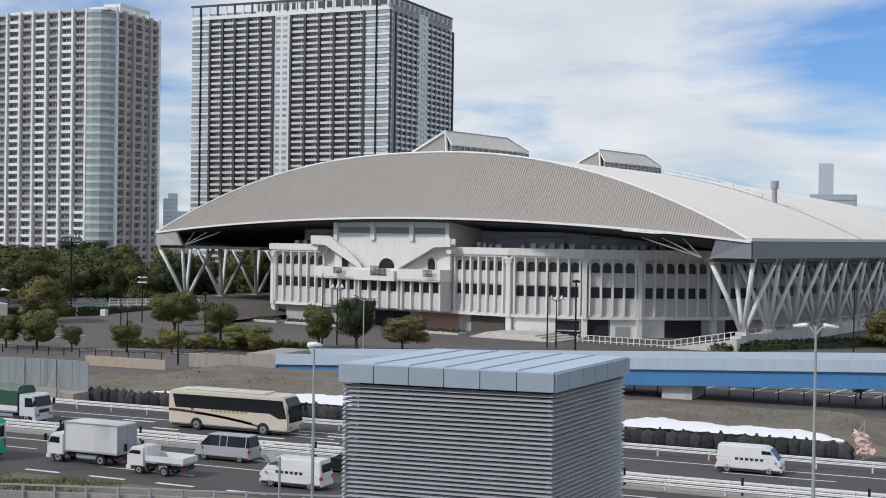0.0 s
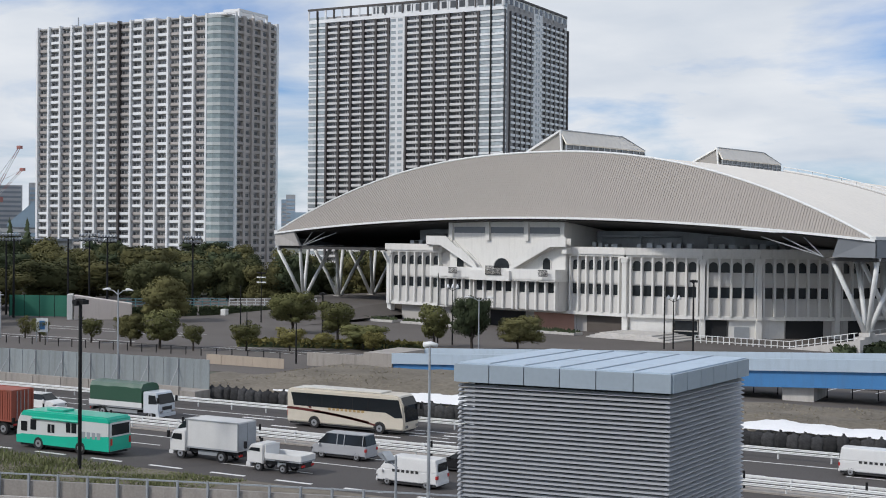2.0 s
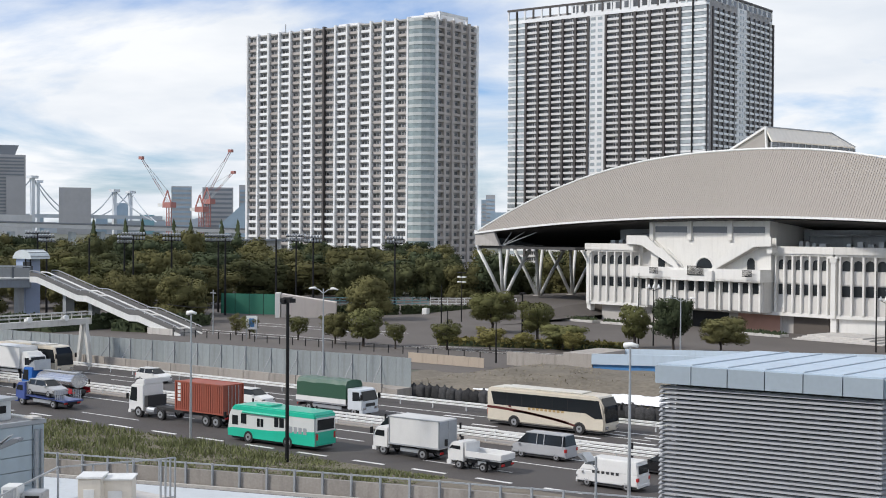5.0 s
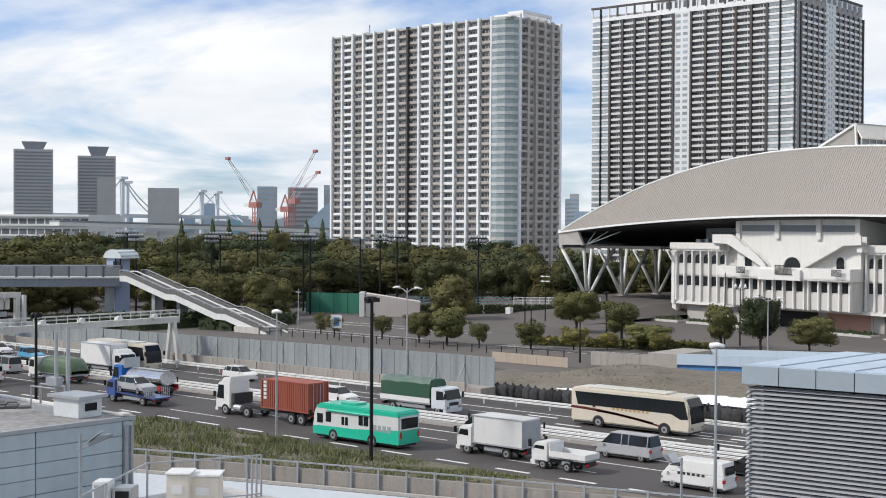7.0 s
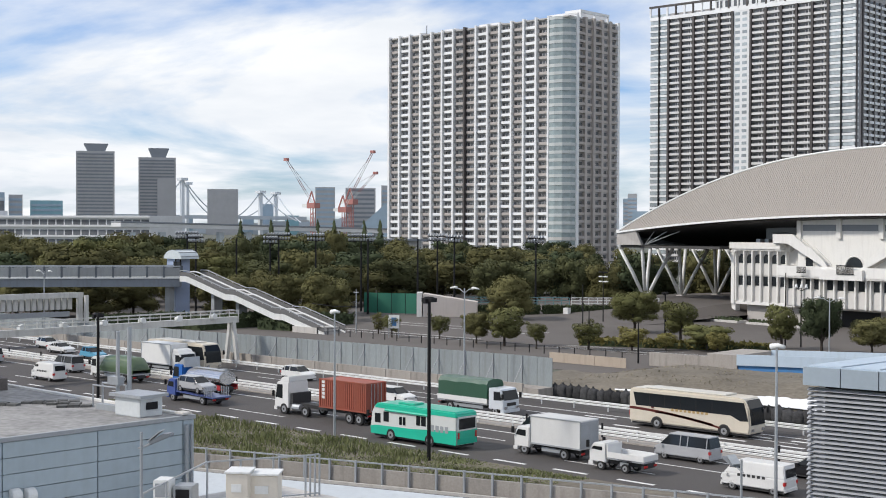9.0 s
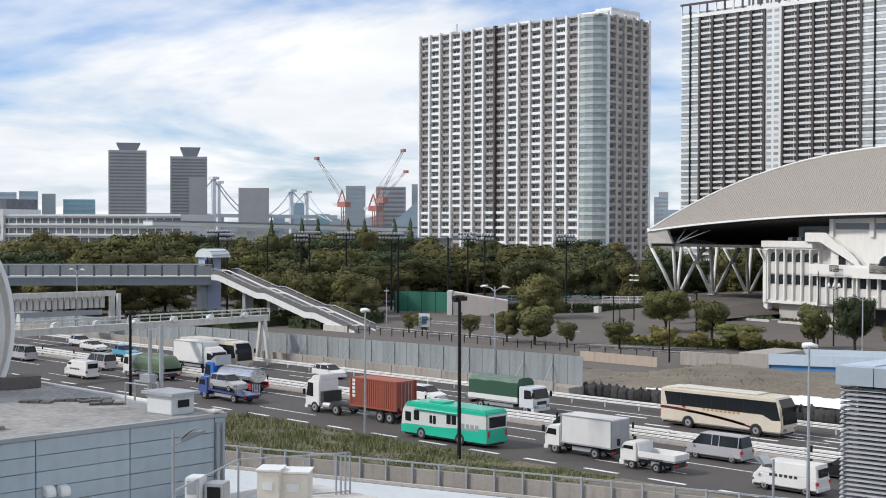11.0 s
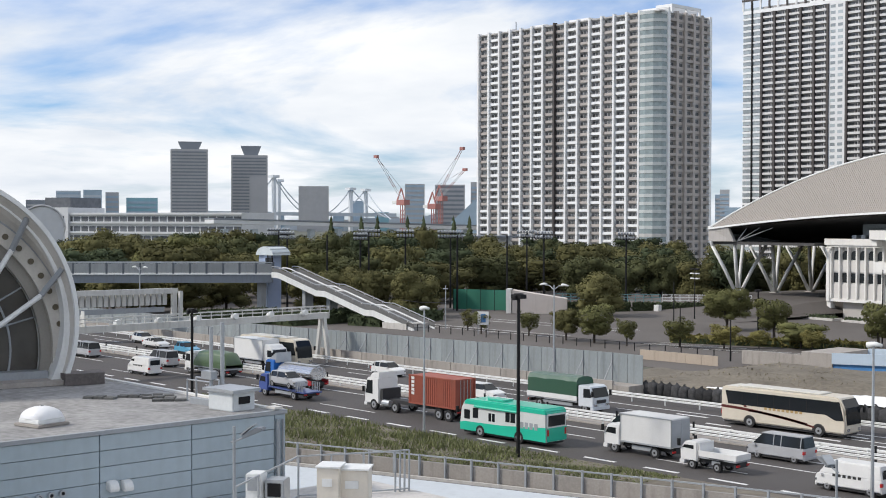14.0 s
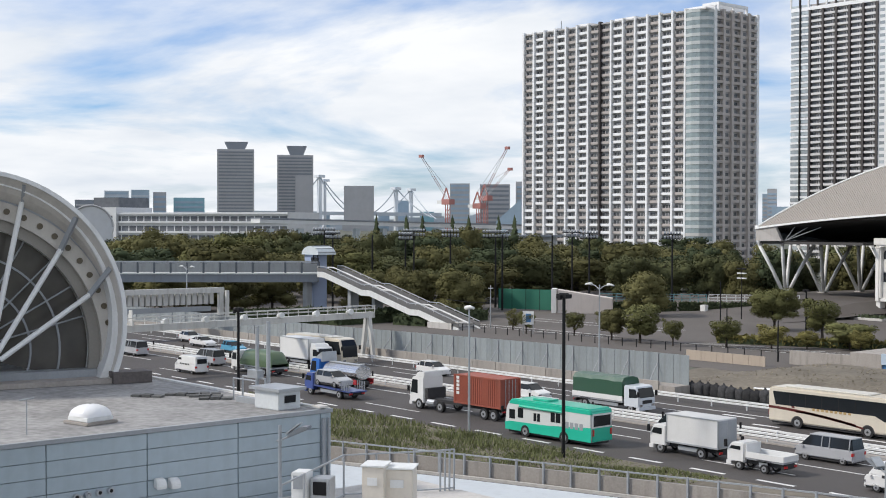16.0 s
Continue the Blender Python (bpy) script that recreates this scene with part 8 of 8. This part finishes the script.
def hedge(label, p, q, w, h, m, n):
    d = Vector((q[0] - p[0], q[1] - p[1], 0))
    t = thing("hedge", label, "hedge", (p[0], p[1], 0), math.degrees(math.atan2(d.y, d.x)), "hedges")
    g = np.random.RandomState(int(abs(p[0])))
    verts, faces = [], []
    for i in range(n):
        c = np.array([g.uniform(0, d.length), g.uniform(-w / 2, w / 2), g.uniform(0.05, 1) ** 0.7 * h])
        a, b2 = g.normal(size=3) * 0.2, g.normal(size=3) * 0.2
        k = len(verts)
        verts += [tuple(c + a), tuple(c + b2), tuple(c - a), tuple(c - b2)]
        faces.append((k, k + 1, k + 2, k + 3))
    me = bpy.data.meshes.new("foliage")
    me.from_pydata(verts, [], faces)
    me.materials.append(m)
    twin("foliage", me, t)
    part("core", Build().box(0.1, -w / 2 + 0.15, 0, d.length - 0.1, w / 2 - 0.15, h - 0.3), LEAF[4], t)


hedge("clipped dark hedge along the plaza's far edge", (-175, 193.5), (-164, 203.5), 1.6, 1.9, LEAF[4], 2200)
hedge("clipped dark hedge along the plaza's far edge", (-163.6, 203.9), (-151.5, 213.5), 1.6, 1.9, LEAF[4], 2200)
for p, q, m, lab in (((-178, 197), (-162, 210.5), COURT_BLUE, "teal steel railing behind the hedge"), ((-161.7, 210.8), (-148, 221.5), STEEL_W, "pale steel railing behind the hedge")):
    d = Vector((q[0] - p[0], q[1] - p[1], 0))
    rail_t = thing("railing", lab, "railing", (p[0], p[1], 0), math.degrees(math.atan2(d.y, d.x)), "plaza railings")
    n = int(d.length / 1.6)
    for k in range(n + 1):
        part("post", Build().beam((d.length * k / n, 0, 0), (d.length * k / n, 0, 3.3), 0.14), m, rail_t)
    for z in (2.2, 2.75, 3.3):
        part("rail_beam", Build().beam((0, 0, z), (d.length, 0, z), 0.12), m, rail_t)
hedge("low green shrubs along the car park edge", (-118, 156), (-92, 166), 2.2, 1.1, LEAF[3], 2500)
hedge("low dark shrubs along the ramp by the arena", (-40, 196), (-12, 232), 4.0, 1.2, LEAF[4], 3500)

for k, (a0, e0, a1, e1) in enumerate(((-58.0, 225, -54.2, 232), (-54.0, 225, -50.6, 236), (-50.4, 222, -47.6, 238))):
    hedge("dark undergrowth at the edge of the wood", polar(a0, e0), polar(a1, e1), 7.0, 2.4 - 0.3 * k, LEAF[4], 5200)

# grass of the verge
g = np.random.RandomState(5)
verts, faces = [], []
for i in range(24000):
    x = g.uniform(-112, -54)
    y0 = near_wall(x) + 1.3
    u = g.uniform(0, 1)
    y = y0 + (72.6 - y0) * u
    if y0 > 72.4:
        continue
    h = (0.18 + 0.8 * max(0, noise.noise((x * 0.25, y * 0.4, 2)) + 0.35)) * g.uniform(0.5, 1.1) * (0.9 if x < -66 else 0.45)
    a = g.uniform(0, 6.28)
    dx, dy = 0.05 * math.cos(a), 0.05 * math.sin(a)
    lx, ly = g.normal() * 0.14, g.normal() * 0.14
    z = 0.25 * math.sin(math.pi * u)
    k = len(verts)
    verts += [(x - dx, y - dy, z), (x + dx, y + dy, z), (x + lx + dx * 0.3, y + ly, z + h)]
    faces.append((k, k + 1, k + 2))
me = bpy.data.meshes.new("grass")
me.from_pydata(verts, [], faces)
me.materials.append(GRASS)
tagged(new("grass", me), "rank yellow-green grass on the verge", "grass", kind="stuff")
verts, faces = [], []
for i in range(5000):
    x, y = g.uniform(-90, -11), g.uniform(109.5, 126)
    z = bank_height(x, y)
    if z < 0.3 or noise.noise((x * 0.2, y * 0.25, 9)) < 0.0:
        continue
    h = g.uniform(0.05, 0.17)
    a = g.uniform(0, 6.28)
    k = len(verts)
    verts += [(x - 0.07 * math.cos(a), y - 0.07 * math.sin(a), z - 0.03), (x + 0.07 * math.cos(a), y + 0.07 * math.sin(a), z - 0.03), (x + g.normal() * 0.1, y + g.normal() * 0.1, z + h)]
    faces.append((k, k + 1, k + 2))
me = bpy.data.meshes.new("dry_grass")
me.from_pydata(verts, [], faces)
me.materials.append(mat("dry grass", (0.25, 0.215, 0.15), 0.9, vary=0.3, island=0.35))
tagged(new("dry_grass", me), "sparse dry grass on the soil bank", "grass", kind="stuff")
